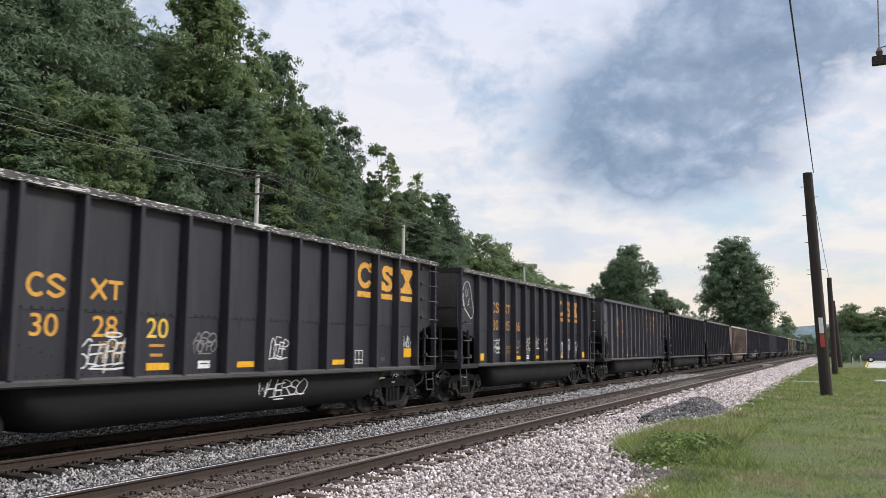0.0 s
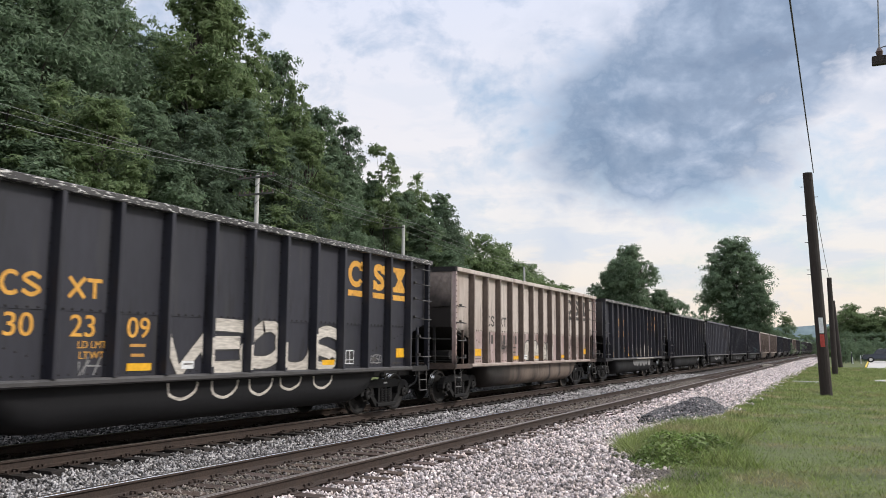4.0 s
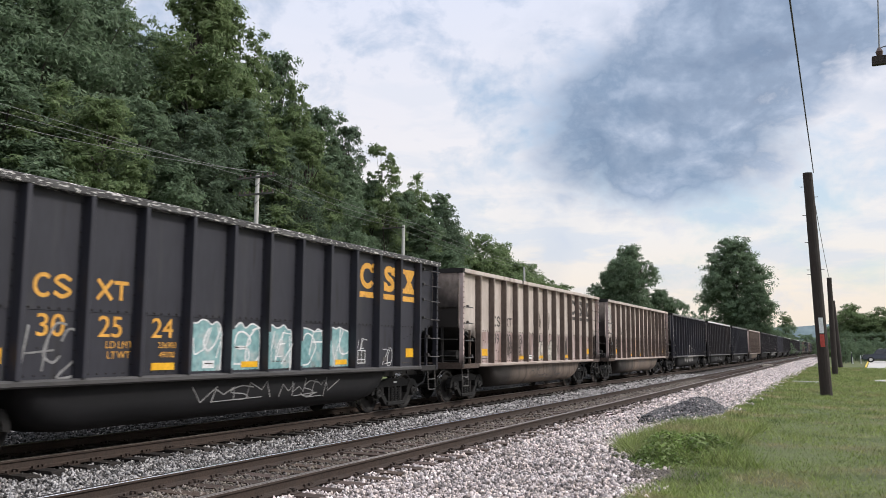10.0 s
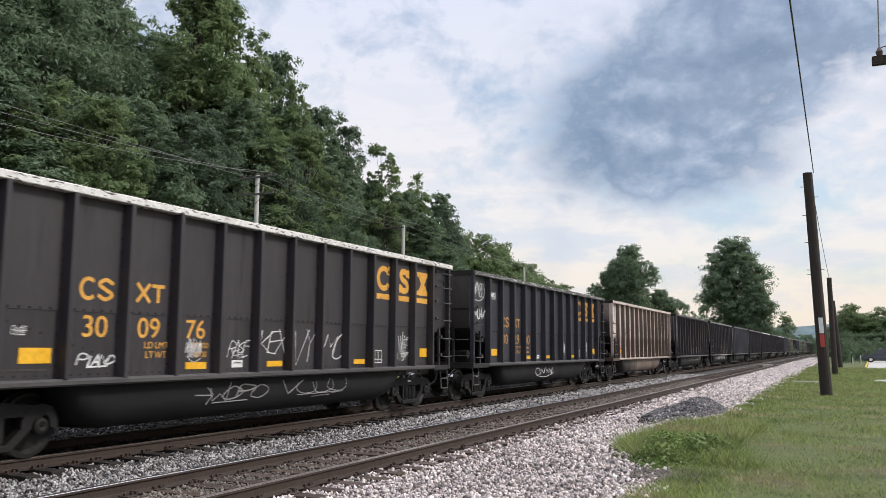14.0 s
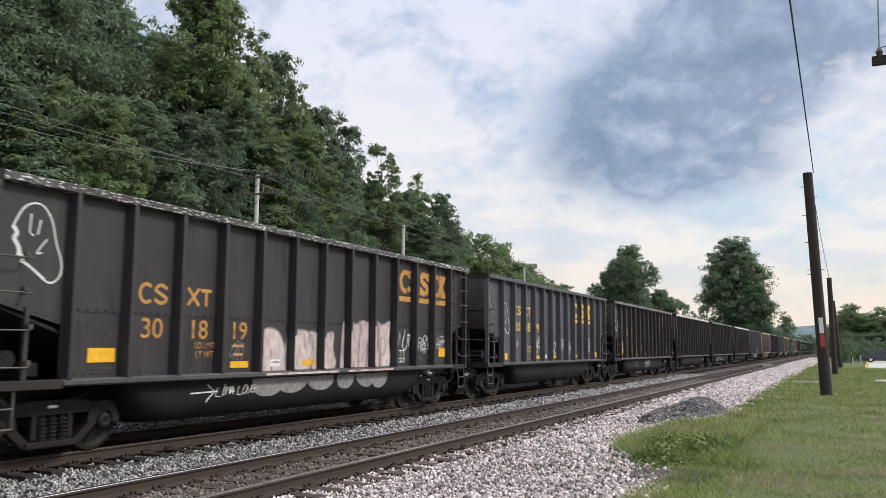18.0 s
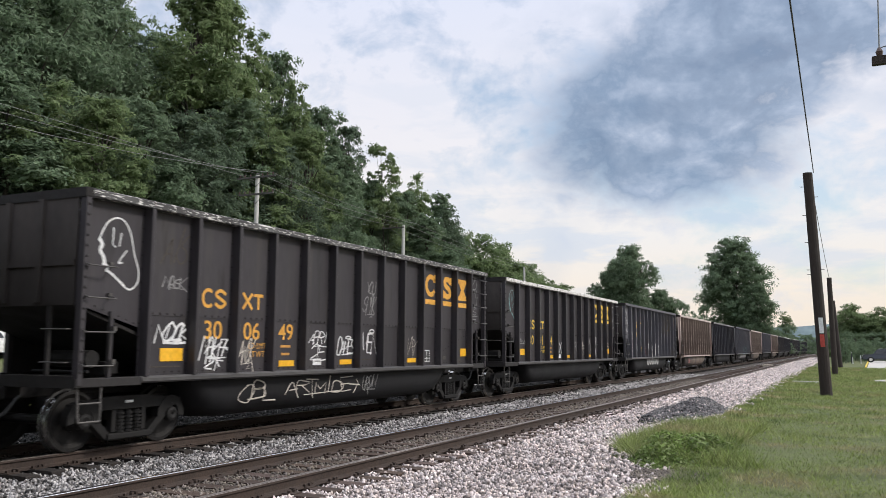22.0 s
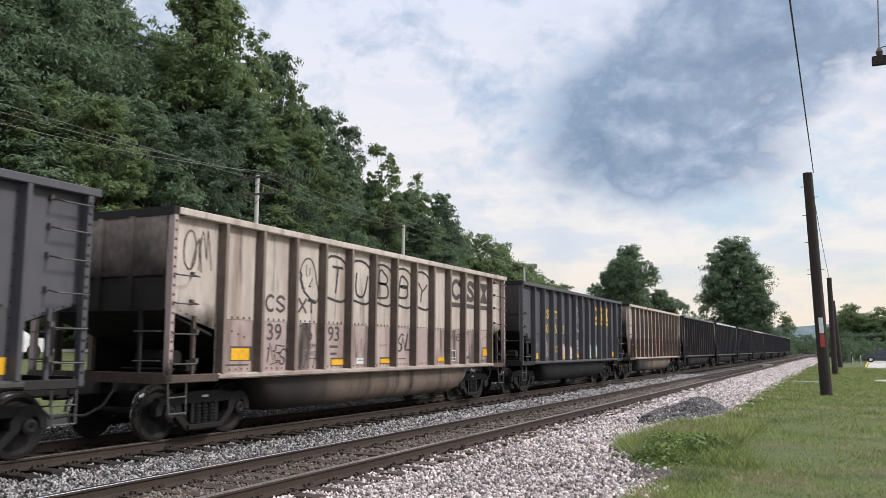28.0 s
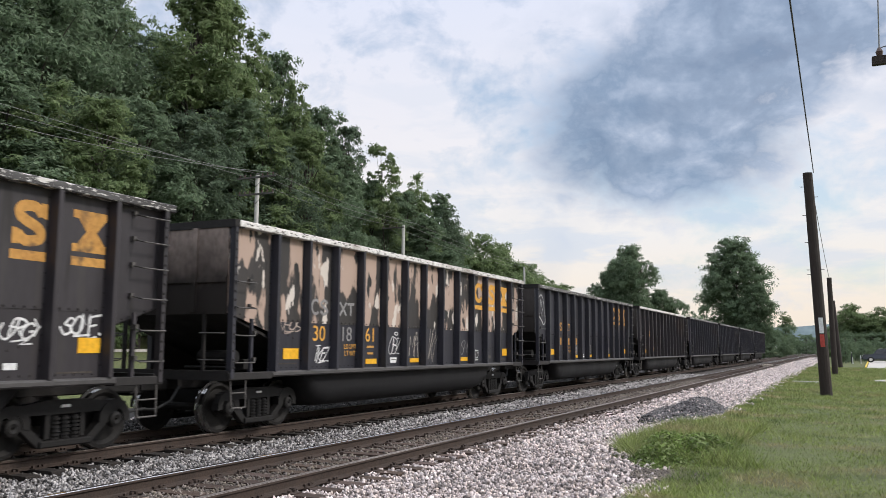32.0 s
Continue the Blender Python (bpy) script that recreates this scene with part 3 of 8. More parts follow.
def raw_mesh(name, verts, faces, material, smooth=False):
    """A large mesh from arrays; the faces all have the same number of corners."""
    me = bpy.data.meshes.new(name)
    verts, faces = np.asarray(verts, np.float32), np.asarray(faces, np.int32)
    k = faces.shape[1]
    me.vertices.add(len(verts))
    me.vertices.foreach_set("co", verts.ravel())
    me.loops.add(faces.size)
    me.loops.foreach_set("vertex_index", faces.ravel())
    me.polygons.add(len(faces))
    me.polygons.foreach_set("loop_start", np.arange(0, faces.size, k, dtype=np.int32))
    me.update(calc_edges=True)
    me.validate()
    me.materials.append(M[material])
    if smooth:
        me.polygons.foreach_set("use_smooth", [True] * len(me.polygons))
    return me


rng = np.random.default_rng(7)

# ---- ground: one sheet to the horizon, with the wooded bank beyond the train ----
GROUND_PROFILE = [(-2500, 30), (-600, 26), (-200, 24), (-110, 17), (-70, 9.0), (-45, 3.2), (-34, 1.45), (-30, 1.10), (-24, 0.45), (-19.5, -0.30), (-17.6, -0.60),
                  (-2.9, -0.45), (-2.55, GRASS - 0.02), (-1.0, GRASS), (3, GRASS), (14, GRASS), (40, 0.2), (200, 3), (2500, 20)]


def ground_height(x):
    for (xa, za), (xb, zb) in zip(GROUND_PROFILE, GROUND_PROFILE[1:]):
        if xa <= x <= xb:
            return za + (zb - za) * (x - xa) / (xb - xa)
    return 0.0


def build_ground():
    s = Shape()
    ys = [-600, -60, -20, -10, 0, 4] + list(np.arange(6, 24, .5)) + [24, 27, 30, 38, 47, 60, 80, 100, 160, 320, 640, 1200, 2600]
    n = len(GROUND_PROFILE)
    for y in ys:
        r = edge_of_grass(y)        # the turf's edge wanders along the stones
        for x, z in GROUND_PROFILE:
            s.v.append(({-2.9: r - .22, -2.55: r + .03}.get(x, x), y, z))
    s.f = [(j * n + i, j * n + i + 1, (j + 1) * n + i + 1, (j + 1) * n + i) for j in range(len(ys) - 1) for i in range(n - 1)]
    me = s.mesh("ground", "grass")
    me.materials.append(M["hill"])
    # strip behind the train: its shade is put into the ground colour
    me.materials.append(M["stone_train_shade"])
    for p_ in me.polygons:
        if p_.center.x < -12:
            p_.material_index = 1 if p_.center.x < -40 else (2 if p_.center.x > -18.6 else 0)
    thing("ground", "mown grass verge rising to a wooded bank beyond the tracks", "ground", kind="structure", data=me)
    # far ridge, its haze painted in by the pale blue material
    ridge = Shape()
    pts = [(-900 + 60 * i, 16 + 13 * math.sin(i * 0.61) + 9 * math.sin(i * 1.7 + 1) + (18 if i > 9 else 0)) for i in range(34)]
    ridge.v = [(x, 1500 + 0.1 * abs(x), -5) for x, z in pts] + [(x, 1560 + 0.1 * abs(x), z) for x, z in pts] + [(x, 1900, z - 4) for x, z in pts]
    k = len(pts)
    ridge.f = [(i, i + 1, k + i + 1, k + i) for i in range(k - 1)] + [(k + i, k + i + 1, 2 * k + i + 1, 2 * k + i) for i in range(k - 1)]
    thing("backdrop", "wooded ridge on the horizon, haze painted into its blue-green", "hill", kind="structure", data=ridge.mesh("backdrop", "far_hill", True))


def edge_of_grass(y):
    """Where the ballast meets the grass."""
    pts = [(-20, -1.2), (6, -1.7), (9.5, -2.10), (10.8, -1.95), (11.6, -1.95), (12.2, -2.45), (13.0, -3.05), (13.8, -3.40), (17.4, -3.28), (18.6, -3.08), (21.9, -2.62), (30, -2.6), (47, -2.7), (100, -2.9), (2600, -3.2)]
    for (ya, xa), (yb, xb) in zip(pts, pts[1:]):
        if ya <= y <= yb:
            return xa + (xb - xa) * (y - ya) / (yb - ya)
    return -2.6


def ballast_height(x, y):
    """The top of the ballast bed."""
    right = edge_of_grass(y)
    z = -0.235
    if abs(x - NEAR_C) < 1.35:
        z = -0.205
    if abs(x - FAR_C) < 1.7:
        z = -0.236
    if x > NEAR_RAIL + 0.5:
        f = min(1, (x - NEAR_RAIL - 0.5) / max(0.3, right - NEAR_RAIL - 0.5))
        z = -0.216 + 0.166 * f * f
    if x < -15.6:
        z = -0.235 - 0.10 * (-15.6 - x)
    return z


def build_ballast():
    xs = list(np.arange(-17.0, -1.0, 0.3))
    ys = list(np.arange(-12, 45, 0.4)) + list(np.arange(45, 130, 3.0)) + [160, 220, 320, 500, 800, 1300, 2500]
    v = []
    for y in ys:
        r = edge_of_grass(y)
        for i, x in enumerate(xs):
            x2 = -17.0 + (r + 0.05 + 17.0) * i / (len(xs) - 1)
            v.append((x2, y, ballast_height(x2, y) + 0.02 * noise.noise((x2 * 1.7, y * 1.7, 0))))
    n = len(xs)
    f = [(j * n + i, j * n + i + 1, (j + 1) * n + i + 1, (j + 1) * n + i) for j in range(len(ys) - 1) for i in range(n - 1)]
    me = raw_mesh("ballast_bed", v, f, "ballast", True)
    thing("ballast_bed", "crushed stone bed under both tracks, darkened for the shade between stones", "ballast", kind="structure", data=me)


def stones(name, label, spots, sizes, material, parent=None, category="gravel"):
    """Broken stones, each a loose lump of eight faces with its own tilt."""
    base = np.array([(-1.1, -.2, .1), (1.1, .1, -.1), (.1, -1.1, 0), (-.1, 1.1, .1), (.1, .1, -1), (0, -.1, 1)], np.float32)
    faces = np.array([(0, 2, 5), (2, 1, 5), (1, 3, 5), (3, 0, 5), (2, 0, 4), (1, 2, 4), (3, 1, 4), (0, 3, 4)], np.int32)
    n = len(spots)
    v = base[None] * (1 + rng.uniform(-.42, .42, (n, 6, 3)))
    v = v * (np.asarray(sizes)[:, None, None] * rng.uniform(.6, 1.25, (n, 1, 3)))
    a = rng.uniform(0, 2 * np.pi, (3, n))
    c, s_ = np.cos(a), np.sin(a)
    for k, (i, j) in enumerate(((0, 1), (1, 2), (0, 2))):
        vi, vj = v[..., i].copy(), v[..., j].copy()
        v[..., i] = c[k][:, None] * vi - s_[k][:, None] * vj
        v[..., j] = s_[k][:, None] * vi + c[k][:, None] * vj
    v = v + np.asarray(spots, np.float32)[:, None, :]
    f = faces[None] + (np.arange(n) * 6)[:, None, None]
    me = raw_mesh(name, v.reshape(-1, 3), f.reshape(-1, 3), material)
    return tagged(new(name, me), label, category, kind="stuff")


def scatter(n, x0, x1, y0, y1, power=1.0):
    """Spots that thin out up the line."""
    y = y0 + (y1 - y0) * rng.random(n) ** power
    return x0 + (x1 - x0) * rng.random(n), y


def build_stones():
    def bed(name, label, n, x0, x1, y0, y1, size, material, power, keep=None, sink=0.0):
        x, y = scatter(n, x0, x1, y0, y1, power)
        ok = np.array([a < edge_of_grass(b) + 0.10 * math.sin(7 * b) + 0.25 * math.sin(b * 2.3 + a) - 0.1 for a, b in zip(x, y)])
        if keep is not None:
            ok &= keep(x, y)
        x, y = x[ok], y[ok]
        grow = 1 + np.clip((y - 12) / 36, 0, 3.0)
        z = np.array([ballast_height(a, b) for a, b in zip(x, y)]) + rng.uniform(-0.022, 0.034, len(x)) - sink
        stones(name, label, np.stack([x, y, z], 1), size * grow * rng.uniform(.55, 1.2, len(x)), material)

    def off_rail(x, y):
        return (abs(x - NEAR_RAIL) > 0.10) & (abs(x - NEAR_RAIL + GAUGE) > 0.10) & (abs(x - FAR_RAIL) > 0.10) & (abs(x - FAR_RAIL + GAUGE) > 0.10)

    def off_ties(x, y):
        """Leaves most sleeper ends bare."""
        d = abs((y + 2) / 0.52 - np.round((y + 2) / 0.52)) * 0.52
        on = (d < 0.125) & ((abs(x - NEAR_C) < 1.32) | (abs(x - FAR_C) < 1.32))
        return off_rail(x, y) & (~on | (rng.random(len(x)) < np.where(abs(x - NEAR_C) < 0.7, 0.5, np.where(x < -8, 0.16, np.where(x > NEAR_RAIL, 0.07, 0.3)))))

    bed("shoulder_ballast", "pale pinkish-grey crushed ballast stones beside the track", 80000, NEAR_RAIL + 0.12, -1.4, 7.0, 75, 0.0285, "stone_light", 2.2, off_ties)
    bed("middle_ballast", "grey crushed ballast stones between the two tracks", 36000, FAR_RAIL + 0.1, NEAR_C - 0.9, 5.5, 60, 0.0300, "stone_grey", 1.8, off_ties)
    bed("track_ballast", "dirty brown-grey ballast stones between the rails", 20000, NEAR_C - 0.66, NEAR_C + 0.66, 7.0, 50, 0.027, "stone_dirty", 1.7, off_ties)
    bed("far_ballast", "grey ballast stones beyond the train", 6000, -17.3, -15.6, 6.0, 60, 0.036, "stone_light", 1.4, off_rail)
    # black stones where the train's shade falls, shade held in their colour
    bed("coal_ballast", "ballast under and behind the train, the train shade put into its black", 30000, -15.7, FAR_RAIL - 0.10, 4.0, 60, 0.042, "stone_train_shade", 1.4, off_rail)
    bed("distant_ballast", "pale ballast stones along the distant track", 9000, NEAR_RAIL + 0.15, -2.4, 66, 190, 0.030, "stone_light", 1.3, off_rail)


def build_pile():
    """A heap of dark gravel at the edge of the ballast."""
    n = 15000
    r = np.sqrt(rng.random(n))
    a = rng.uniform(0, 2 * np.pi, n)
    r = r * (1 + .10 * np.sin(3 * a) + .07 * np.sin(7 * a + 1)) * np.where(rng.random(n) < .10, rng.uniform(1, 1.3, n), 1)
    u, w = r * np.cos(a), r * np.sin(a)
    x, y = -3.56 + 0.96 * u + 0.33 * w, 22.7 + 2.45 * w
    h = 0.29 * np.clip(1 - r ** 2.0, 0, 1) * (1 + .22 * np.sin(4 * u + 1.3) + .18 * np.cos(3.3 * w + u)) + 0.04 * np.sin(5 * u + 3 * w)
    z = -0.14 + h + rng.uniform(-.02, .02, n)
    lite = rng.random(n) < .20
    stones("pile_chips", "paler chips scattered through the gravel heap", np.stack([x, y, z + .012], 1)[lite], 0.020 * rng.uniform(.6, 1.4, lite.sum()), "stone_light", category="gravel")
    stones("gravel_pile", "heap of dark slate gravel tipped beside the track", np.stack([x, y, z], 1), 0.033 * rng.uniform(.5, 1.4, n), "stone_dark", category="gravel pile")


# ---- tracks ----
RAIL = [(-.070, -.172), (.070, -.172), (.070, -.160), (.018, -.142), (.009, -.128), (.009, -.048), (.036, -.036), (.037, -.010), (.030, -.002), (-.030, -.002), (-.037, -.010), (-.036, -.036), (-.009, -.048), (-.009, -.128), (-.018, -.142), (-.070, -.160)]


def build_track(name, centre, label, top):
    track = thing(name, label, "railway track", kind="structure", at=pose(centre, 0, 0))
    for sx in (-1, 1):
        s = Shape().prism([(x + sx * GAUGE / 2, z) for x, z in RAIL], -30, 2400)
        rail = part("rail", s, "rail_side", track, "rust-brown steel rail with a worn bright head")
        arc = [(.0375 * math.sin(q), -.0115 + .0135 * math.cos(q)) for q in np.linspace(-1.45, 1.45, 9)]
        t = Shape().prism([(sx * GAUGE / 2 + px, pz) for px, pz in arc][::-1], -30, 2400)
        part("rail_head", t, top if sx < 0 else "rail_dull", rail, "bright wheel-worn running band")
    sleeper = Shape()
    sleeper.prism([(-1.3, -.36), (1.3, -.36), (1.3, -.184), (1.285, -.172), (-1.285, -.172), (-1.3, -.184)], -.115, .115)
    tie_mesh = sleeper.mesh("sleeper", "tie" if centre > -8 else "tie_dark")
    plates = Shape()
    for sx in (-1, 1):
        c = sx * GAUGE / 2
        plates.box(c - .18, c + .18, -.09, .09, -.183, -.160)
        for dx in (-.095, .095):
            for dy in (-.05, .05):
                plates.box(c + dx - .018, c + dx + .018, dy - .018, dy + .018, -.17, -.128)
        plates.box(c - .085, c + .085, .125, .15, -.18, -.135)
    plate_mesh = plates.mesh("tie_plate", "rail_side")
    r = random.Random(3 if centre > -8 else 4)
    for i in range(240):
        y = -2 + 0.52 * i + r.uniform(-.03, .03)
        t = part("sleeper", tie_mesh, None, track, at=pose(r.uniform(-.05, .05), y, r.uniform(-.012, .012), 0, 0, r.uniform(-1.2, 1.2)))
        if i < 84:
            part("tie_plates", plate_mesh, None, t)
    rest = Shape()
    for i in range(900):
        y = -2 + 0.52 * (240 + i)
        rest.box(-1.3, 1.3, y - .115, y + .115, -.3, -.182)
    tagged(part("far_sleepers", rest, "tie", track), kind="stuff")
    return track


def build_crossing():
    c = thing("crossing_panel", "bleached timber crossing planks laid beside the rail", "crossing panel", at=pose(NEAR_RAIL - 1.3, 92, 0))
    for i in range(4):
        part("plank", Shape().box(0.16 + .22 * i, .36 + .22 * i, -1.2, 1.2, -.2, .0, .02), "plank", c)
    return c


# ---- poles and wires ----
def sag(a, b, drop, n=14):
    a, b = Vector(a), Vector(b)
    return [tuple(a.lerp(b, i / n) - Vector((0, 0, drop * 4 * (i / n) * (1 - i / n)))) for i in range(n + 1)]


def tapered_pole(p0, p1, r0, r1, material, parent, name="shaft"):
    s = Shape()
    a, b = Vector(p0), Vector(p1)
    rings, n = 9, 14
    for j in range(rings):
        t = j / (rings - 1)
        c = a.lerp(b, t)
        r = r0 + (r1 - r0) * t
        for i in range(n):
            q = 2 * math.pi * i / n
            w = 1 + .03 * noise.noise((i * .7, j * 1.3, r0 * 9))
            s.v.append((c.x + r * w * math.cos(q), c.y + r * w * math.sin(q), c.z))
    s.f = [(j * n + i, j * n + (i + 1) % n, (j + 1) * n + (i + 1) % n, (j + 1) * n + i) for j in range(rings - 1) for i in range(n)]
    s.f.append(tuple((rings - 1) * n + i for i in range(n)))
    return part(name, s, material, parent, smooth=False)


def build_poles():
    # verge poles in a row along the near side
    rows = [((-0.59, 32.9, 1.0), (-0.83, 32.7, 8.02), .205, .165), ((-0.45, 60.2, 1), (-0.52, 60.2, 6.3), .19, .15), ((-0.2, 84.9, 1), (-0.5, 84.9, 6.1), .2, .16)]
    for k, (a, b, r0, r1) in enumerate(rows):
        base = Vector((a[0], a[1], GRASS - .2))
        pole = thing("utility_pole", ["dark creosoted pole with a white and a red plate", "dark creosoted timber pole standing on the verge", "dark creosoted timber pole beside the bushes"][k], "utility pole", "verge poles", at=Matrix.Translation(base))
        lean = Vector(b) - Vector(a)
        foot = Vector(a) - lean * ((a[2] - base.z) / lean.z)
        tapered_pole(foot - base, Vector(b) - base, r0, r1, "pole", pole)
        if k == 0:
            axis = (Vector(b) - foot).normalized()
            def on(z, dx, dy):
                return foot - base + axis * ((z - base.z) / axis.z) + Vector((dx, dy, 0))
            for z, sx in ((7.5, -1), (7.1, 1), (6.45, -1), (5.45, -1), (4.45, -1), (4.45, 1), (4.28, -1)):
                p_ = on(z, sx * .15, -.08)
                part("step_bolt", Shape().rod(p_, p_ + Vector((sx * .14, -.03, 0)), .012, .012, 6), "iron", pole)
            for z0, z1, mt, lb in ((2.16, 2.72, "sign_white", "white enamel marker plate"), (1.68, 2.12, "sign_red", "red enamel marker plate")):
                c0, c1 = on(z0, 0, 0), on(z1, 0, 0)
                s = Shape()
                for c in (c0, c1):
                    for ang in (-.22, 0.0, .22, .44):
                        q = math.radians(-90) + ang
                        s.v.append((c.x + .222 * math.cos(q), c.y + .222 * math.sin(q), c.z))
                s.f = [(i, i + 1, 5 + i, 4 + i) for i in range(3)]
                mk = part("marker_plate", s, mt, pole, lb)
                sol = mk.modifiers.new("thick", "SOLIDIFY")
                sol.thickness, sol.offset = .012, 1
    w = thing("overhead_cable", "black cable running from pole top to pole top", "cable", "verge cables")
    part("cable", Shape().line(sag((-0.39, -10, 7.0), (-0.63, 32.68, 8.02), .02), .016), "wire", w)
    part("cable", Shape().line(sag((-0.70, 32.7, 7.5), (-0.50, 60.2, 6.2), .25), .012), "wire", w)
    part("cable", Shape().line(sag((-0.50, 60.2, 6.2), (-0.5, 84.9, 6.0), .15), .012), "wire", w)
    # nearer pole just out of view, whose cross-arm end shows
    p2 = thing("utility_pole", "dark timber pole carrying a cross-arm with insulators", "utility pole", "verge poles", at=pose(1.75, 12.9, GRASS - .1))
    tapered_pole((0, 0, 0), (0, 0, 6.6), .18, .14, "pole", p2)
    arm = part("cross_arm", Shape().box(-1.18, 1.0, -.21, -.12, 5.71, 5.83, .01), "pole", p2)
    part("insulator", Shape().rod((-1.08, -.16, 5.83), (-1.08, -.16, 5.90), .035, .05).rod((-1.08, -.16, 5.90), (-1.08, -.16, 5.96), .05, .02), "ceramic", arm)
    part("insulator", Shape().rod((-.85, -.16, 5.71), (-.85, -.16, 5.62), .02, .03), "ceramic", arm)
    part("bracket", Shape().rod((-.95, -.16, 5.71), (-.9, -.16, 5.60), .02, .02), "iron", arm)
    part("bracket", Shape().rod((-.78, -.16, 5.71), (-.78, -.16, 5.63), .025, .025), "iron", arm)
    part("jumper", Shape().line([(-1.08, -.16, 5.95), (-1.0, -.1, 5.99), (-.9, 0, 6.01)], .008), "wire", arm)
    part("drop_wire", Shape().line([(-1.08, -.16, 5.95), (-1.06, -.5, 7.2), (-1.02, -.9, 9.0)], .009), "wire_grey", arm)
    # silver poles along the foot of the bank
    tops = [(-27.0, -5.0, 10.8), (-28.0, 35.25, 10.75), (-29.0, 53.7, 10.6), (-30.5, 84, 10.2)]
    for x, y, z in tops:
        g = ground_height(x)
        lp = thing("power_pole", "silver-grey timber power pole with two cross-arms before the woods" if y > 20 and y < 50 else "silver-grey timber power pole before the woods", "power pole", "bank poles", at=pose(x, y, g - .2))
        hgt = z - g + .2
        tapered_pole((0, 0, 0), (0, 0, hgt), .15, .11, "pole_grey", lp)
        if y < 50:
            for dz, wd in ((.10, 1.25), (1.02, 1.15)):
                am = part("cross_arm", Shape().box(-wd, wd, -.16, -.05, hgt - dz - .085, hgt - dz, .01), "arm_grey", lp, "weathered timber cross-arm")
                for px in (-1.1, -.75, -.4, .4, .75, 1.1):
                    part("insulator", Shape().rod((px, -.1, hgt - dz), (px, -.1, hgt - dz + .16), .05, .03, 7), "ceramic", am)
                part("brace", Shape().rod((-.6, -.12, hgt - dz - .05), (0, -.12, hgt - dz - .55), .015, .015, 5).rod((.6, -.12, hgt - dz - .05), (0, -.12, hgt - dz - .55), .015, .015, 5), "iron", am)
        elif y < 60:
            am = part("cross_arm", Shape().box(-1.75, .12, -.16, -.05, hgt - .22, hgt - .14, .01), "arm_grey", lp, "side arm reaching one way")
            for px in (-1.65, -1.1, -.5):
                part("insulator", Shape().rod((px, -.1, hgt - .12), (px, -.1, hgt + .04), .05, .03, 7), "ceramic", am)
            part("brace", Shape().rod((-1.1, -.12, hgt - .2), (0, -.12, hgt - .95), .018, .018, 5), "iron", am)
    w2 = thing("power_lines", "pale aluminium power lines strung between the bank poles", "power line", "bank lines")
    for (xa, ya, za), (xb, yb, zb) in zip(tops, tops[1:]):
        for dx, drop in ((-1.05, .05), (.15, .8), (1.05, 1.5)):
            part("line_wire", Shape().line(sag((xa + dx, ya, za + .05), (xb + dx, yb, zb + .05), drop if ya < 0 else .3), .010, 5), "wire_grey", w2)


# ---- trees ----
def leaf_cloud(centres, radii, count, size, seed, flat=0.8):
    """Small leaves gathered in sprays that sit on the outsides of uneven clumps."""
    g = np.random.default_rng(seed)
    centres, radii = np.asarray(centres, float), np.asarray(radii, float)
    w = radii ** 2
    m = max(60, count // 42)            # sprays
    clump = g.choice(len(centres), m, p=w / w.sum())
    d = g.normal(size=(m, 3)) + np.array([0, 0, .25])
    d /= np.linalg.norm(d, axis=1)[:, None]
    out = radii[clump] * (0.42 + 0.66 * g.random(m) ** 0.7)
    hub = centres[clump] + d * out[:, None] * np.array([1, 1, flat])
    reach = radii[clump] * g.uniform(.20, .42, m)
    pick = g.integers(0, m, count)
    off = g.normal(size=(count, 3)) * np.array([.62, .62, .40])
    pos = hub[pick] + off * reach[pick][:, None]
    pos[:, 2] -= .10 * reach[pick] * (off[:, 0] ** 2 + off[:, 1] ** 2)      # sprays droop at their rims
    nrm = d[pick] * .7 + off * .35 + g.normal(size=(count, 3)) * .42 + np.array([0, 0, .55])
    nrm /= np.linalg.norm(nrm, axis=1)[:, None]
    t = np.cross(nrm, g.normal(size=(count, 3)))
    t /= np.linalg.norm(t, axis=1)[:, None]
    b = np.cross(nrm, t)
    s = (size * g.uniform(.55, 1.25, count))[:, None]
    v = np.stack([pos - t * s * .62 - b * s * .42, pos + t * s * .10 - b * s * .62 + nrm * s * .12, pos + t * s * .66 + b * s * .60], 1)
    f = np.arange(count * 3).reshape(count, 3)
    return v.reshape(-1, 3), f


def crown_clumps(seed, height, radius, low, n, pointed=0.0):
    g = np.random.default_rng(seed)
    c, r = [], []
    for i in range(n):
        t = g.random()
        z = low + (height - low) * (0.04 + 0.92 * t)
        env = max(.12, 1 - abs(2 * t - .84) ** (2.6 - pointed)) ** .5 if t > .42 else (.72 + .28 * math.sin(t / .42 * math.pi / 2))
        a = g.uniform(0, 2 * math.pi)
        q = radius * env * math.sqrt(g.uniform(.10, 1.0)) * .86
        c.append((q * math.cos(a), q * math.sin(a), z))
        r.append(radius * g.uniform(.18, .37) * (.7 + .35 * env))
    return c, r


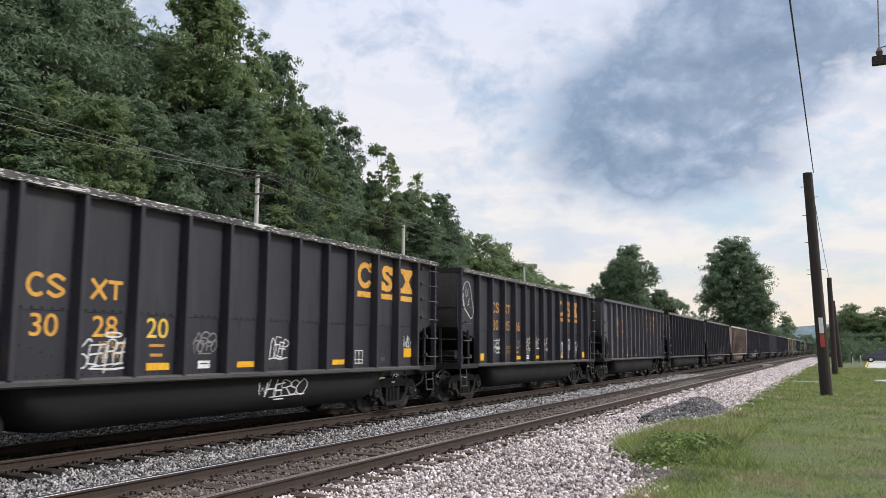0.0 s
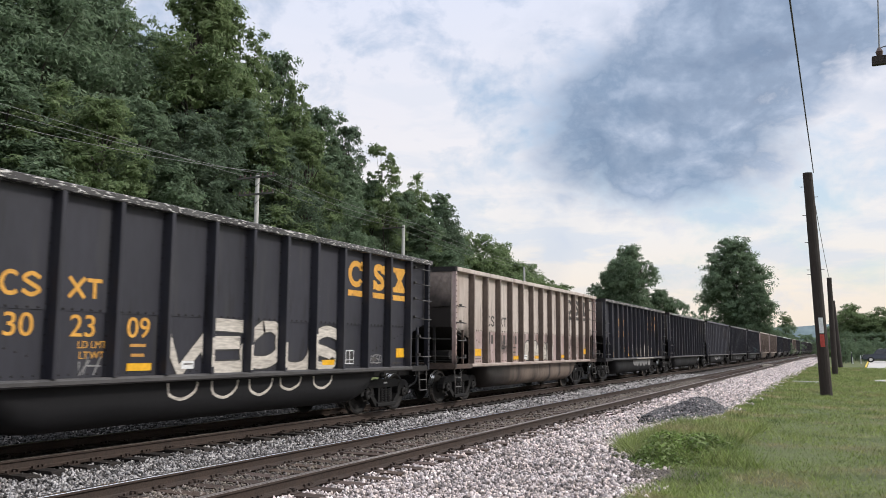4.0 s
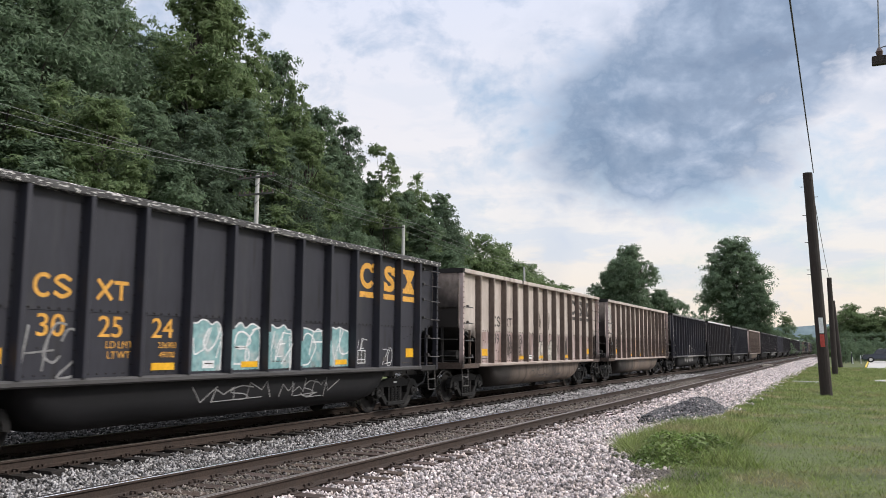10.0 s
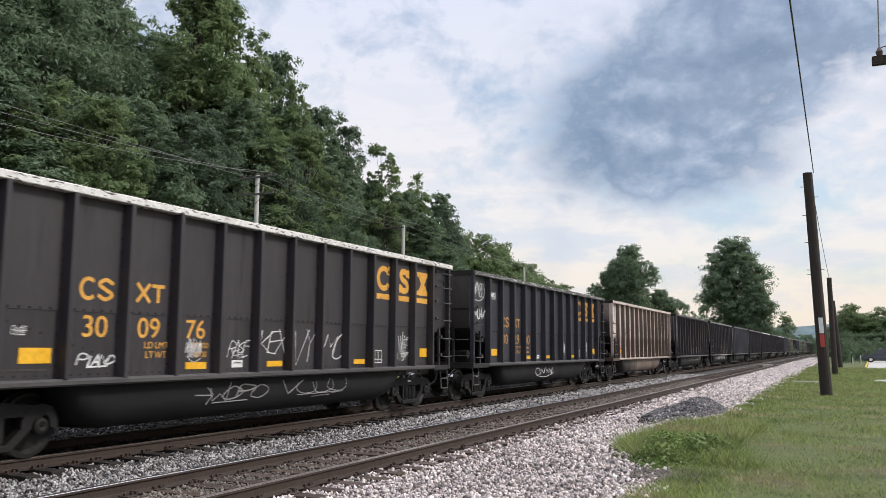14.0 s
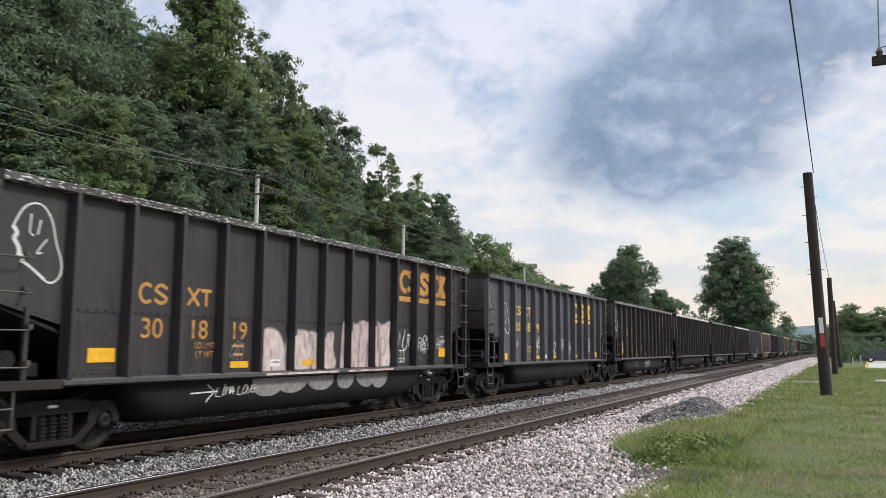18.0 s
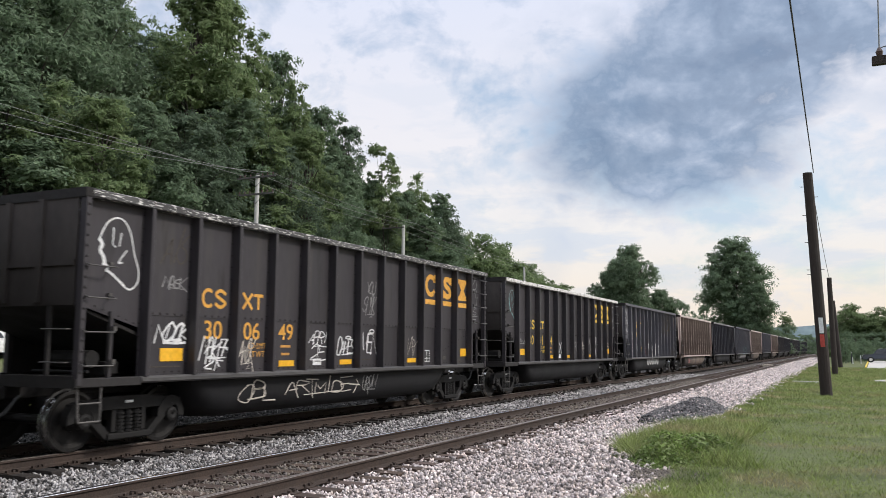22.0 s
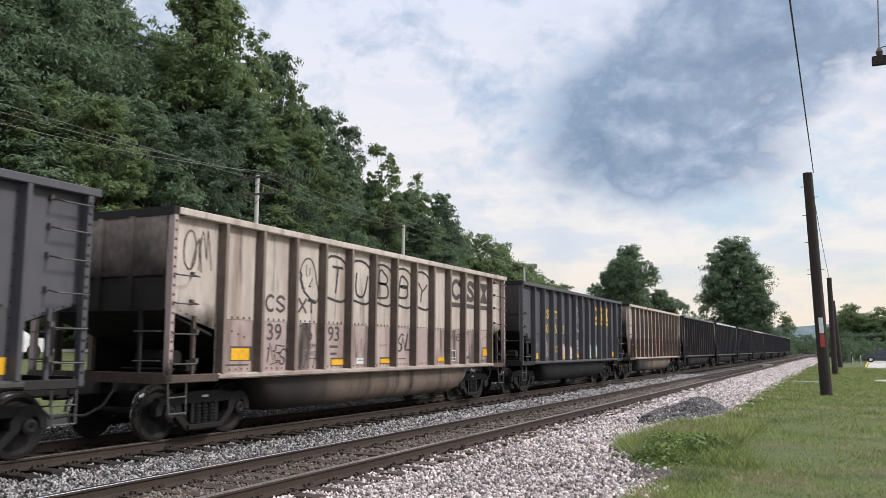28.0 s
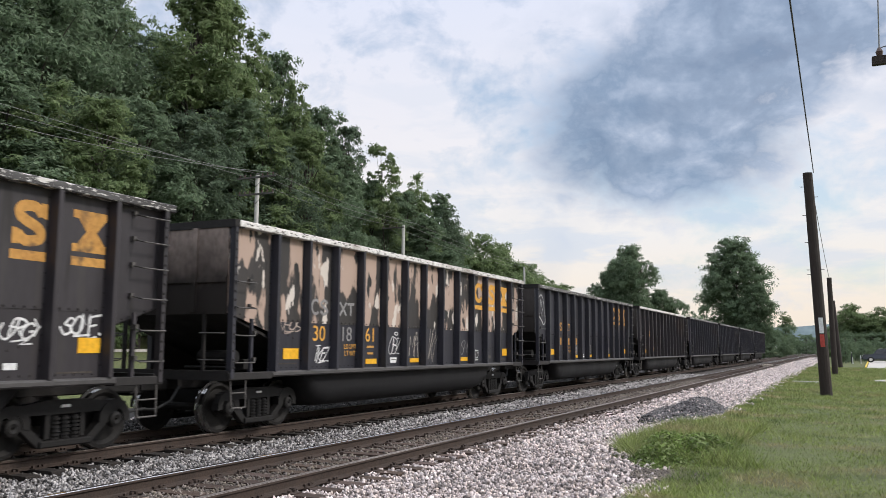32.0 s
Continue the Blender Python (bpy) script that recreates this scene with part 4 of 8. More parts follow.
def limb_shape(height, radius, low, clumps, r0, seed):
    s = Shape()
    g = random.Random(seed)
    pts = [Vector((0, 0, -.4))]
    for i in range(1, 7):
        pts.append(Vector((g.uniform(-.25, .25) * i / 3, g.uniform(-.25, .25) * i / 3, height * .86 * i / 6)))
    for i in range(6):
        s.rod(pts[i], pts[i + 1], r0 * (1 - i / 6.6), r0 * (1 - (i + 1) / 6.6), 9)
    for c in clumps[::3]:
        e = Vector(c)
        k = min(5, max(1, int(6 * (e.z - .25 * math.hypot(e.x, e.y) - height * .05) / (height * .86))))
        mid = pts[k].lerp(e, .5) + Vector((0, 0, .25))
        s.rod(pts[k], mid, r0 * .28, r0 * .18, 6).rod(mid, e, r0 * .18, r0 * .05, 5)
    return s


def tree_kind(seed, material, height=20.0, radius=5.0, low=1.5, clumps=46, leaves=9000, size=.34, pointed=0.0, trunk=.28, label="", category="tree"):
    c, r = crown_clumps(seed, height, radius, low, clumps, pointed)
    v, f = leaf_cloud(c, r, leaves, size, seed + 50)
    t = thing("tree", label, category)
    part("trunk", limb_shape(height, radius, low, c, trunk, seed), "bark", t, "grey-brown forking trunk")
    part("crown", raw_mesh("crown", v, f, material), None, t)
    return t, height, radius


TREES = {}


def plant(kind, x, y, height, radius, turn, label, group="", z=None):
    proto, h0, r0 = TREES[kind]
    zz = ground_height(x) - (.75 if -50 < x < -29 and y < 140 else 0) if z is None else z
    if proto.get("used"):
        ob = copy_thing(proto, pose(x, y, zz, 0, 0, turn))
    else:
        ob = proto
        ob["used"] = 1
        ob.matrix_basis = pose(x, y, zz, 0, 0, turn)
    ob.scale = (radius / r0, radius / r0, height / h0)
    tagged(ob, label, "tree", group)
    return ob


def build_trees():
    TREES["oak"] = tree_kind(11, "leaf", radius=3.7, clumps=120, leaves=38000, size=.21)
    TREES["maple"] = tree_kind(31, "leaf_light", radius=3.6, clumps=140, leaves=40000, low=1.0, size=.21)
    TREES["dark"] = tree_kind(13, "leaf_dark", radius=4.2, clumps=110, leaves=32000, low=2.0, size=.22)
    TREES["ash"] = tree_kind(14, "leaf_light", radius=3.4, clumps=96, leaves=32000, low=1.2, pointed=.1, size=.21)
    TREES["giant"] = tree_kind(19, "leaf", height=24, radius=6.6, clumps=210, leaves=62000, low=1.5, size=.24)
    TREES["wispy"] = tree_kind(15, "leaf_light", radius=2.9, clumps=62, leaves=15000, low=3.0, size=.20, pointed=.4, trunk=.11)
    TREES["poplar"] = tree_kind(16, "leaf", height=24, radius=6.5, clumps=230, leaves=60000, low=.6, size=.34, pointed=-.8)
    TREES["round"] = tree_kind(21, "leaf", height=20, radius=6.0, clumps=150, leaves=42000, low=3.0, size=.32, pointed=-1.6, trunk=.34)
    TREES["mound"] = tree_kind(23, "leaf_light", height=13, radius=5.0, clumps=130, leaves=38000, low=.3, size=.26, pointed=-1.2)
    TREES["shrub"] = tree_kind(17, "leaf_light", height=4.0, radius=2.4, clumps=30, leaves=6000, low=.1, size=.14, trunk=.09)
    TREES["thicket"] = tree_kind(18, "leaf", height=7.0, radius=4.0, clumps=44, leaves=10000, low=.1, size=.2, trunk=.12)
    plant("giant", -43.6, 28.3, 24.3, 7.63, 28, "tall broadleaf tree of the wooded bank, deep green summer crown", "bank wood")
    plant("giant", -40.0, 30.0, 22.5, 6.10, 46, "tall dark-leaved tree of the wooded bank", "bank wood")
    plant("giant", -42.2, 35.3, 24.2, 6.03, 43, "tall broadleaf tree of the wooded bank, deep green summer crown", "bank wood")
    plant("ash", -43.2, 38.4, 24.4, 3.5, 184, "tall broadleaf tree of the wooded bank, deep green summer crown", "bank wood")
    plant("maple", -38.1, 41.4, 25.2, 4.5, 86, "tall light-green broadleaf tree of the wooded bank", "bank wood")
    plant("maple", -39.6, 45.1, 25.6, 4.12, 342, "tall light-green broadleaf tree of the wooded bank", "bank wood")
    plant("oak", -46.4, 46.9, 23.4, 3.93, 157, "tall broadleaf tree of the wooded bank, deep green summer crown", "bank wood")
    plant("ash", -39.2, 48.1, 24.0, 3.11, 128, "tall broadleaf tree of the wooded bank, deep green summer crown", "bank wood")
    plant("oak", -41.3, 54.0, 24.3, 3.44, 310, "tall broadleaf tree of the wooded bank, deep green summer crown", "bank wood")
    plant("ash", -39.0, 53.3, 21.4, 2.98, 108, "tall broadleaf tree of the wooded bank, deep green summer crown", "bank wood")
    plant("oak", -40.9, 59.3, 21.0, 3.92, 310, "tall broadleaf tree of the wooded bank, deep green summer crown", "bank wood")
    plant("dark", -43.1, 67.4, 22.1, 3.64, 18, "dense dark-green rounded tree of the wooded bank", "bank wood")
    plant("oak", -38.0, 58.8, 16.6, 3.57, 297, "tall broadleaf tree of the wooded bank, deep green summer crown", "bank wood")
    plant("oak", -39.9, 67.0, 16.0, 3.74, 348, "tall broadleaf tree of the wooded bank, deep green summer crown", "bank wood")
    plant("wispy", -37.8, 65.9, 19.4, 2.79, 81, "slender thin-leaved tree with sky showing through", "bank wood")
    plant("ash", -40.7, 78.0, 18.6, 3.02, 220, "tall broadleaf tree of the wooded bank, deep green summer crown", "bank wood")
    plant("oak", -40.0, 73.8, 16.0, 3.46, 326, "tall broadleaf tree of the wooded bank, deep green summer crown", "bank wood")
    plant("oak", -40.9, 84.7, 17.6, 3.44, 201, "tall broadleaf tree of the wooded bank, deep green summer crown", "bank wood")
    plant("dark", -39.4, 83.1, 16.0, 2.32, 260, "dark narrow tree at the end of the bank wood", "bank wood")
    plant("oak", -36.7, 73.4, 13.5, 3.76, 190, "tall broadleaf tree of the wooded bank, deep green summer crown", "bank wood")
    plant("mound", -42.4, 97.1, 14.0, 5.11, 278, "tall broadleaf tree of the wooded bank, deep green summer crown", "bank wood")
    plant("mound", -43.1, 107.7, 13.9, 4.52, 227, "tall broadleaf tree of the wooded bank, deep green summer crown", "bank wood")
    plant("mound", -43.9, 120.2, 12.1, 4.39, 257, "tall broadleaf tree of the wooded bank, deep green summer crown", "bank wood")
    plant("mound", -44.7, 132.7, 10.7, 4.16, 137, "tall broadleaf tree of the wooded bank, deep green summer crown", "bank wood")
    plant("mound", -39.5, 102.7, 11.4, 5.04, 18, "tall broadleaf tree of the wooded bank, deep green summer crown", "bank wood")
    plant("mound", -51.3, 162.1, 9.8, 5.80, 14, "tall broadleaf tree of the wooded bank, deep green summer crown", "bank wood")
    plant("oak", -35.6, 25.9, 13.9, 3.79, 186, "tall broadleaf tree of the wooded bank, deep green summer crown", "bank wood")
    plant("ash", -35.2, 28.0, 14.0, 3.47, 238, "tall broadleaf tree of the wooded bank, deep green summer crown", "bank wood")
    plant("maple", -32.2, 28.5, 13.3, 2.72, 163, "light-green young tree at the wood's edge", "bank wood")
    plant("oak", -33.0, 32.1, 14.2, 3.23, 194, "tall broadleaf tree of the wooded bank, deep green summer crown", "bank wood")
    plant("dark", -33.4, 35.9, 14.8, 3.76, 216, "tall broadleaf tree of the wooded bank, deep green summer crown", "bank wood")
    plant("oak", -34.7, 41.4, 16.8, 3.71, 269, "tall broadleaf tree of the wooded bank, deep green summer crown", "bank wood")
    plant("ash", -33.1, 42.7, 15.8, 3.15, 84, "tall broadleaf tree of the wooded bank, deep green summer crown", "bank wood")
    plant("maple", -33.4, 47.4, 16.3, 2.96, 286, "tall broadleaf tree of the wooded bank, deep green summer crown", "bank wood")
    plant("dark", -32.1, 43.4, 14.2, 2.92, 90, "tall broadleaf tree of the wooded bank, deep green summer crown", "bank wood")
    plant("oak", -33.1, 50.0, 14.3, 2.86, 120, "tall broadleaf tree of the wooded bank, deep green summer crown", "bank wood")
    plant("dark", -38.1, 25.8, 15.2, 4.10, 118, "tall broadleaf tree of the wooded bank, deep green summer crown", "bank wood")
    plant("giant", -46.3, 38.1, 20.8, 5.61, 12, "tall broadleaf tree of the wooded bank, deep green summer crown", "bank wood")
    plant("dark", -44.9, 42.8, 21.7, 4.66, 90, "tall broadleaf tree of the wooded bank, deep green summer crown", "bank wood")
    plant("dark", -43.4, 47.0, 21.8, 4.91, 166, "tall broadleaf tree of the wooded bank, deep green summer crown", "bank wood")
    plant("dark", -42.1, 50.8, 20.3, 4.03, 88, "tall broadleaf tree of the wooded bank, deep green summer crown", "bank wood")
    plant("dark", -43.2, 60.1, 19.1, 3.76, 69, "tall broadleaf tree of the wooded bank, deep green summer crown", "bank wood")
    plant("dark", -43.7, 71.8, 15.8, 3.83, 261, "tall broadleaf tree of the wooded bank, deep green summer crown", "bank wood")
    plant("dark", -42.6, 77.0, 14.3, 4.03, 261, "tall broadleaf tree of the wooded bank, deep green summer crown", "bank wood")
    plant("round", -36.5, 160.9, 19.6, 5.2, 120, "lone broadleaf tree behind the train", "")
    plant("round", -31.9, 166.8, 11.9, 3.6, 263, "lone broadleaf tree behind the train", "")
    plant("round", -41.8, 162.8, 13.9, 3.6, 345, "lone broadleaf tree behind the train", "")
    plant("thicket", -37.4, 226.9, 11.9, 4.63, 286, "low dark trees beyond the line", "")
    plant("thicket", -33.2, 232.6, 11.9, 4.70, 93, "low dark trees beyond the line", "")
    plant("poplar", -19.1, 179.0, 24.8, 6.83, 228, "large dense solitary tree beside the line", "")
    plant("poplar", -14.7, 174.4, 15.2, 3.95, 212, "leafy lower tree beside the large one", "")
    plant("ash", -13.3, 239.6, 12.3, 2.68, 268, "small open tree beside the line", "")
    plant("thicket", -12.2, 234.7, 8.3, 4.20, 186, "low green trees beside the line", "")
    plant("thicket", -13.2, 189.5, 6.5, 4.27, 303, "low green trees beside the line", "")
    plant("shrub", -18.0, 293.0, 7.0, 4.4, 181, "bright green shrubs beside the rails", "trackside shrubs")
    plant("shrub", -18.0, 368.0, 7.4, 4.8, 185, "bright green shrubs beside the rails", "trackside shrubs")
    plant("shrub", -18.0, 455.0, 7.2, 5.2, 228, "bright green shrubs beside the rails", "trackside shrubs")
    plant("thicket", -11.6, 329.8, 7.3, 6.34, 82, "low trees far down the line", "")
    plant("thicket", -9.7, 359.9, 6.9, 6.89, 204, "low trees far down the line", "")
    plant("mound", 1.6, 150.0, 9.0, 3.09, 0, "dark leafy tree behind the parked car", "verge trees")
    plant("mound", 4.2, 154.9, 7.7, 3.62, 37, "dark leafy tree behind the parked car", "verge trees")
    plant("mound", 7.0, 149.8, 8.4, 3.90, 74, "dark leafy tree behind the parked car", "verge trees")
    plant("thicket", 0.4, 112.0, 3.8, 1.32, 111, "dense green bushes on the verge", "verge trees")
    plant("thicket", 1.8, 136.0, 4.0, 2.20, 148, "dense green bushes on the verge", "verge trees")
    plant("thicket", 4.5, 144.9, 4.3, 3.17, 185, "dense green bushes on the verge", "verge trees")
    plant("thicket", 7.1, 139.8, 4.2, 2.82, 222, "dense green bushes on the verge", "verge trees")
    plant("thicket", -0.6, 150.0, 4.2, 1.78, 259, "dense green bushes on the verge", "verge trees")
    plant("mound", -1.8, 190.0, 6.5, 2.26, 296, "dark tree on the verge", "verge trees")
    plant("thicket", -4.8, 260.0, 4.4, 2.33, 333, "dense green bushes on the verge", "verge trees")
    plant("thicket", 2.9, 132.0, 2.9, 1.74, 10, "dense green bushes on the verge", "verge trees")
    plant("thicket", 0.7, 118.0, 2.6, 1.22, 47, "dense green bushes on the verge", "verge trees")
    # trees upstream, behind the camera's left
    for i in range(5):
        plant(("oak", "dark", "ash")[i % 3], -44 - 6 * (i % 2), 18 - 9 * i, 22, 5.0, 40 * i, "tall broadleaf tree of the wooded bank, deep green summer crown", "bank wood")


# ---- verge: grass, weeds, kerb, parked car ----
def build_verge():
    # mown blades, thick near the camera
    n = 290000
    x = -3.4 + 12 * rng.random(n)
    y = 8.5 + 75 * rng.random(n) ** 2.6
    bare = ((x + 2.15) / .42) ** 2 + ((y - 11.2) / .40) ** 2 < 1
    ok = ~bare & np.array([a > edge_of_grass(b) - 0.12 + 0.18 * math.sin(5.3 * b + 2 * a) for a, b in zip(x, y)]) & (x < 0.2 + (y - 8) * 0.14)
    x, y = x[ok], y[ok]
    blades("grass", "mown green grass with straw-coloured patches on the verge", x, y, rng.uniform(.03, .075, len(x)) * (1 + .35 * np.sin(x * 2.1) * np.cos(y * 1.3)) * (1 + np.clip((y - 14) / 40, 0, 1)), "blade")
    # taller rough grass along the edge of the stones
    m = 16000
    y = 9.0 + 45 * rng.random(m) ** 1.8
    x = np.array([edge_of_grass(b) for b in y]) + np.abs(rng.normal(0, .28, m)) - .08
    blades("rough_grass", "taller rough grass fringing the ballast", x, y, rng.uniform(.05, .13, m), "blade")
    # patch of broad-leaved weeds
    k = 13000
    a, r = rng.uniform(0, 2 * np.pi, k), np.sqrt(rng.random(k))
    wx, wy = -2.3 + .72 * r * np.cos(a) * (1 + .22 * np.sin(5 * a) + .1 * np.sin(9 * a)), 13.5 + 1.55 * r * np.sin(a) * (1 + .2 * np.cos(4 * a)) + .35 * r * np.cos(a)
    hh = .30 * np.clip(1 - r ** 3, .15, 1) * (1 + .35 * np.sin(5 * wx + 2) * np.cos(6 * wy))
    z = GRASS - .03 + hh * rng.random(k) ** .5
    nr = rng.normal(size=(k, 3)) * .6 + np.array([0, 0, 1])
    nr /= np.linalg.norm(nr, axis=1)[:, None]
    t = np.cross(nr, rng.normal(size=(k, 3)))
    t /= np.linalg.norm(t, axis=1)[:, None]
    b = np.cross(nr, t)
    s = rng.uniform(.016, .05, k)[:, None]
    p0 = np.stack([wx, wy, z], 1)
    v = np.stack([p0 - t * s, p0 - b * s * .55 + nr * s * .15, p0 + t * s, p0 + b * s * .55 + nr * s * .15], 1)
    me = raw_mesh("weeds", v.reshape(-1, 3), np.arange(4 * k).reshape(k, 4), "weed")
    thing("weeds", "low mound of bright green broad-leaved weeds at the stones' edge", "weeds", kind="stuff", data=me)
    # seeding grass that stands up round the weeds
    m = 9000
    y = 12.4 + 6.2 * rng.random(m)
    x = np.array([edge_of_grass(b) for b in y]) + 1.7 * rng.random(m) ** 1.4
    blades("tall_grass", "taller seeding grass standing round the weeds", x, y, rng.uniform(.10, .30, m), "blade")
    # bare grit before the weeds
    q, r = rng.uniform(0, 2 * np.pi, 5000), np.sqrt(rng.random(5000))
    gx, gy = -2.15 + .42 * r * np.cos(q), 11.2 + .42 * r * np.sin(q) + .1 * np.sin(3 * q)
    stones("loose_grit", "loose dark grit and small stones at the grass edge", np.stack([gx, gy, GRASS + rng.uniform(-.02, .02, 5000)], 1), rng.uniform(.006, .022, 5000), "stone_dirty", category="grit")
    gy = 10.2 + 2.4 * rng.random(6000)
    gx = np.array([edge_of_grass(b) for b in gy]) - .30 + .62 * rng.random(6000)
    stones("edge_grit", "brown grit and crumbs of soil between stones and grass", np.stack([gx, gy, GRASS + rng.uniform(-.03, .012, 6000)], 1), rng.uniform(.006, .020, 6000), "stone_dirty", category="grit")
    # parking apron with a painted kerb
    ap = Shape().prism_z([(2.0, 84), (3.4, 77.5), (12, 75), (40, 75), (40, 140), (4.4, 140), (3.2, 122)], GRASS - .05, GRASS + .03)
    thing("pavement", "pale concrete parking apron", "pavement", kind="structure", data=ap.mesh("pavement", "concrete"))
    kb = thing("kerb", "yellow-painted low kerb round the apron", "kerb", kind="structure")
    for p0, p1 in (((1.92, 84), (3.1, 122)), ((3.1, 122), (4.3, 140))):
        d = Vector((p1[0] - p0[0], p1[1] - p0[1], 0)).normalized() * .10
        nx, ny = -d.y, d.x
        part("kerb_stone", Shape().prism_z([p0, p1, (p1[0] + nx, p1[1] + ny), (p0[0] + nx, p0[1] + ny)], GRASS - .05, GRASS + .14), "yellow_line", kb)
    pth = Shape().prism_z([(-2.3, 45.2), (-0.75, 45.2), (-.75, 45.9), (-2.3, 45.9)], GRASS - .05, GRASS + .07)
    walk_ = Shape().prism_z([(1.75, 50.6), (1.45, 49.2), (1.9, 48.0), (9, 48.0), (9, 50.8)], GRASS - .05, GRASS + .06)
    thing("concrete_slab", "broken end of a pale concrete path in the grass", "slab", data=walk_.mesh("concrete_slab", "concrete"))
    thing("concrete_slab", "pale narrow concrete strip in the grass", "slab", data=pth.mesh("concrete_slab", "concrete"))
    for x_, y_, h_, mt_ in ((1.15, 109, .75, "sign_white"), (1.05, 111.5, 1.35, "car_paint"), (2.05, 112, 1.0, "sign_white")):
        mk = thing("marker_post", "slim marker post standing by the bushes", "post", "verge markers", at=pose(x_, y_, GRASS - .05))
        part("post", Shape().rod((0, 0, 0), (0, 0, h_), .05, .045, 8), mt_, mk)
        part("cap", Shape().rod((0, 0, h_), (0, 0, h_ + .05), .055, .03, 8), "sign_white", mk)
    lane = Shape().prism_z([(-32.6, -20), (-31.9, -20), (-31.9, 60), (-32.6, 60)], ground_height(-32.2) - .1, ground_height(-32.2) + .10)
    thing("lane_kerb", "pale concrete kerb of the lane across the lawn", "kerb", kind="structure", data=lane.mesh("lane_kerb", "concrete"))
    build_suv()
    build_sedan()
    for x_, y_, w_ in ((-14, 420, 9), (-24, 450, 12)):
        hs = thing("house", "small white house among trees far down the line", "house", at=pose(x_, y_, ground_height(x_)))
        part("wall", Shape().box(-w_ / 2, w_ / 2, -4, 4, 0, 4.0), "house", hs)
        part("roof", Shape().prism([(-w_ / 2 - .4, 3.9), (w_ / 2 + .4, 3.9), (0, 6.6)], -4.4, 4.4), "roof", hs)
        for dx in (-2, 2):
            part("window", Shape().box(dx - .6, dx + .6, -4.05, -3.98, 1.2, 2.6), "glass", hs)


def blades(name, label, x, y, h, material):
    n = len(x)
    a = rng.uniform(0, 2 * np.pi, n)
    wd = rng.uniform(.005, .011, n) * (1 + np.clip((y - 12) / 20, 0, 1.5))
    lean = rng.normal(0, .75, (n, 2)) * h[:, None]
    b0 = np.stack([x - wd * np.cos(a), y - wd * np.sin(a), np.full(n, GRASS - .02)], 1)
    b1 = np.stack([x + wd * np.cos(a), y + wd * np.sin(a), np.full(n, GRASS - .02)], 1)
    tp = np.stack([x + lean[:, 0], y + lean[:, 1], GRASS - .02 + h], 1)
    v = np.stack([b0, b1, tp], 1).reshape(-1, 3)
    me = raw_mesh(name, v, np.arange(3 * n).reshape(n, 3), material)
    return tagged(new(name, me), label, "grass", kind="stuff")


def build_suv():
    """A boxy estate car parked nose to the bushes."""
    car = thing("parked_car", "dark blue-grey boxy off-road car parked on the apron", "car", at=pose(2.5, 121, GRASS + .03, 0, 0, 0))
    body = [(-.1, .45), (-.05, .85), (.15, 1.0), (1.15, 1.06), (1.6, 1.62), (1.75, 1.68), (4.3, 1.68), (4.5, 1.6), (4.55, .95), (4.6, .5), (4.5, .38), (.05, .38)]
    s = Shape()
    n = len(body)
    def outline(y, inset):
        return [(bx, y + (0 if bz < 1.05 else (inset if y < 0 else -inset)), bz) for bx, bz in body]
    s.v = outline(-.9, .12) + outline(.9, .12)
    s.f = [tuple(range(n)), tuple(range(2 * n - 1, n - 1, -1))] + [((i + 1) % n, i, n + i, n + (i + 1) % n) for i in range(n)]
    part("body", s, "car_paint", car)
    for y, sg in ((-.9, -1), (.9, 1)):
        for x0, x1 in ((1.55, 2.45), (2.55, 3.4), (3.5, 4.3)):
            part("window", Shape().add([(x0 if x0 > 1.6 else x0 - .22, y + sg * .004, 1.10), (x1, y + sg * .004, 1.10), (x1, y - sg * .10, 1.58), (x0 + .06, y - sg * .10, 1.58)], [(0, 1, 2, 3)]), "glass", car)
        part("roof_bar", Shape().rod((1.9, y * .78, 1.74), (4.2, y * .78, 1.74), .025, .025, 6), "alloy", car)
        for xw in (.85, 3.7):
            wh = part("wheel", Shape().spin([(-.11, .2), (-.11, .33), (-.08, .36), (.08, .36), (.11, .33), (.11, .2)], 20), "rubber", car, at=pose(xw, y * .92, .36, 0, 0, 90))
            part("rim", Shape().spin([(-.09, .03), (-.09, .2), (.09, .2), (.09, .03)], 14), "alloy", wh)
    part("bumper", Shape().box(-.18, 0, -.85, .85, .40, .62, .03), "rubber", car)
    part("headlight", Shape().rod((-.08, -.6, .82), (-.02, -.6, .82), .11, .11, 12), "alloy", car)


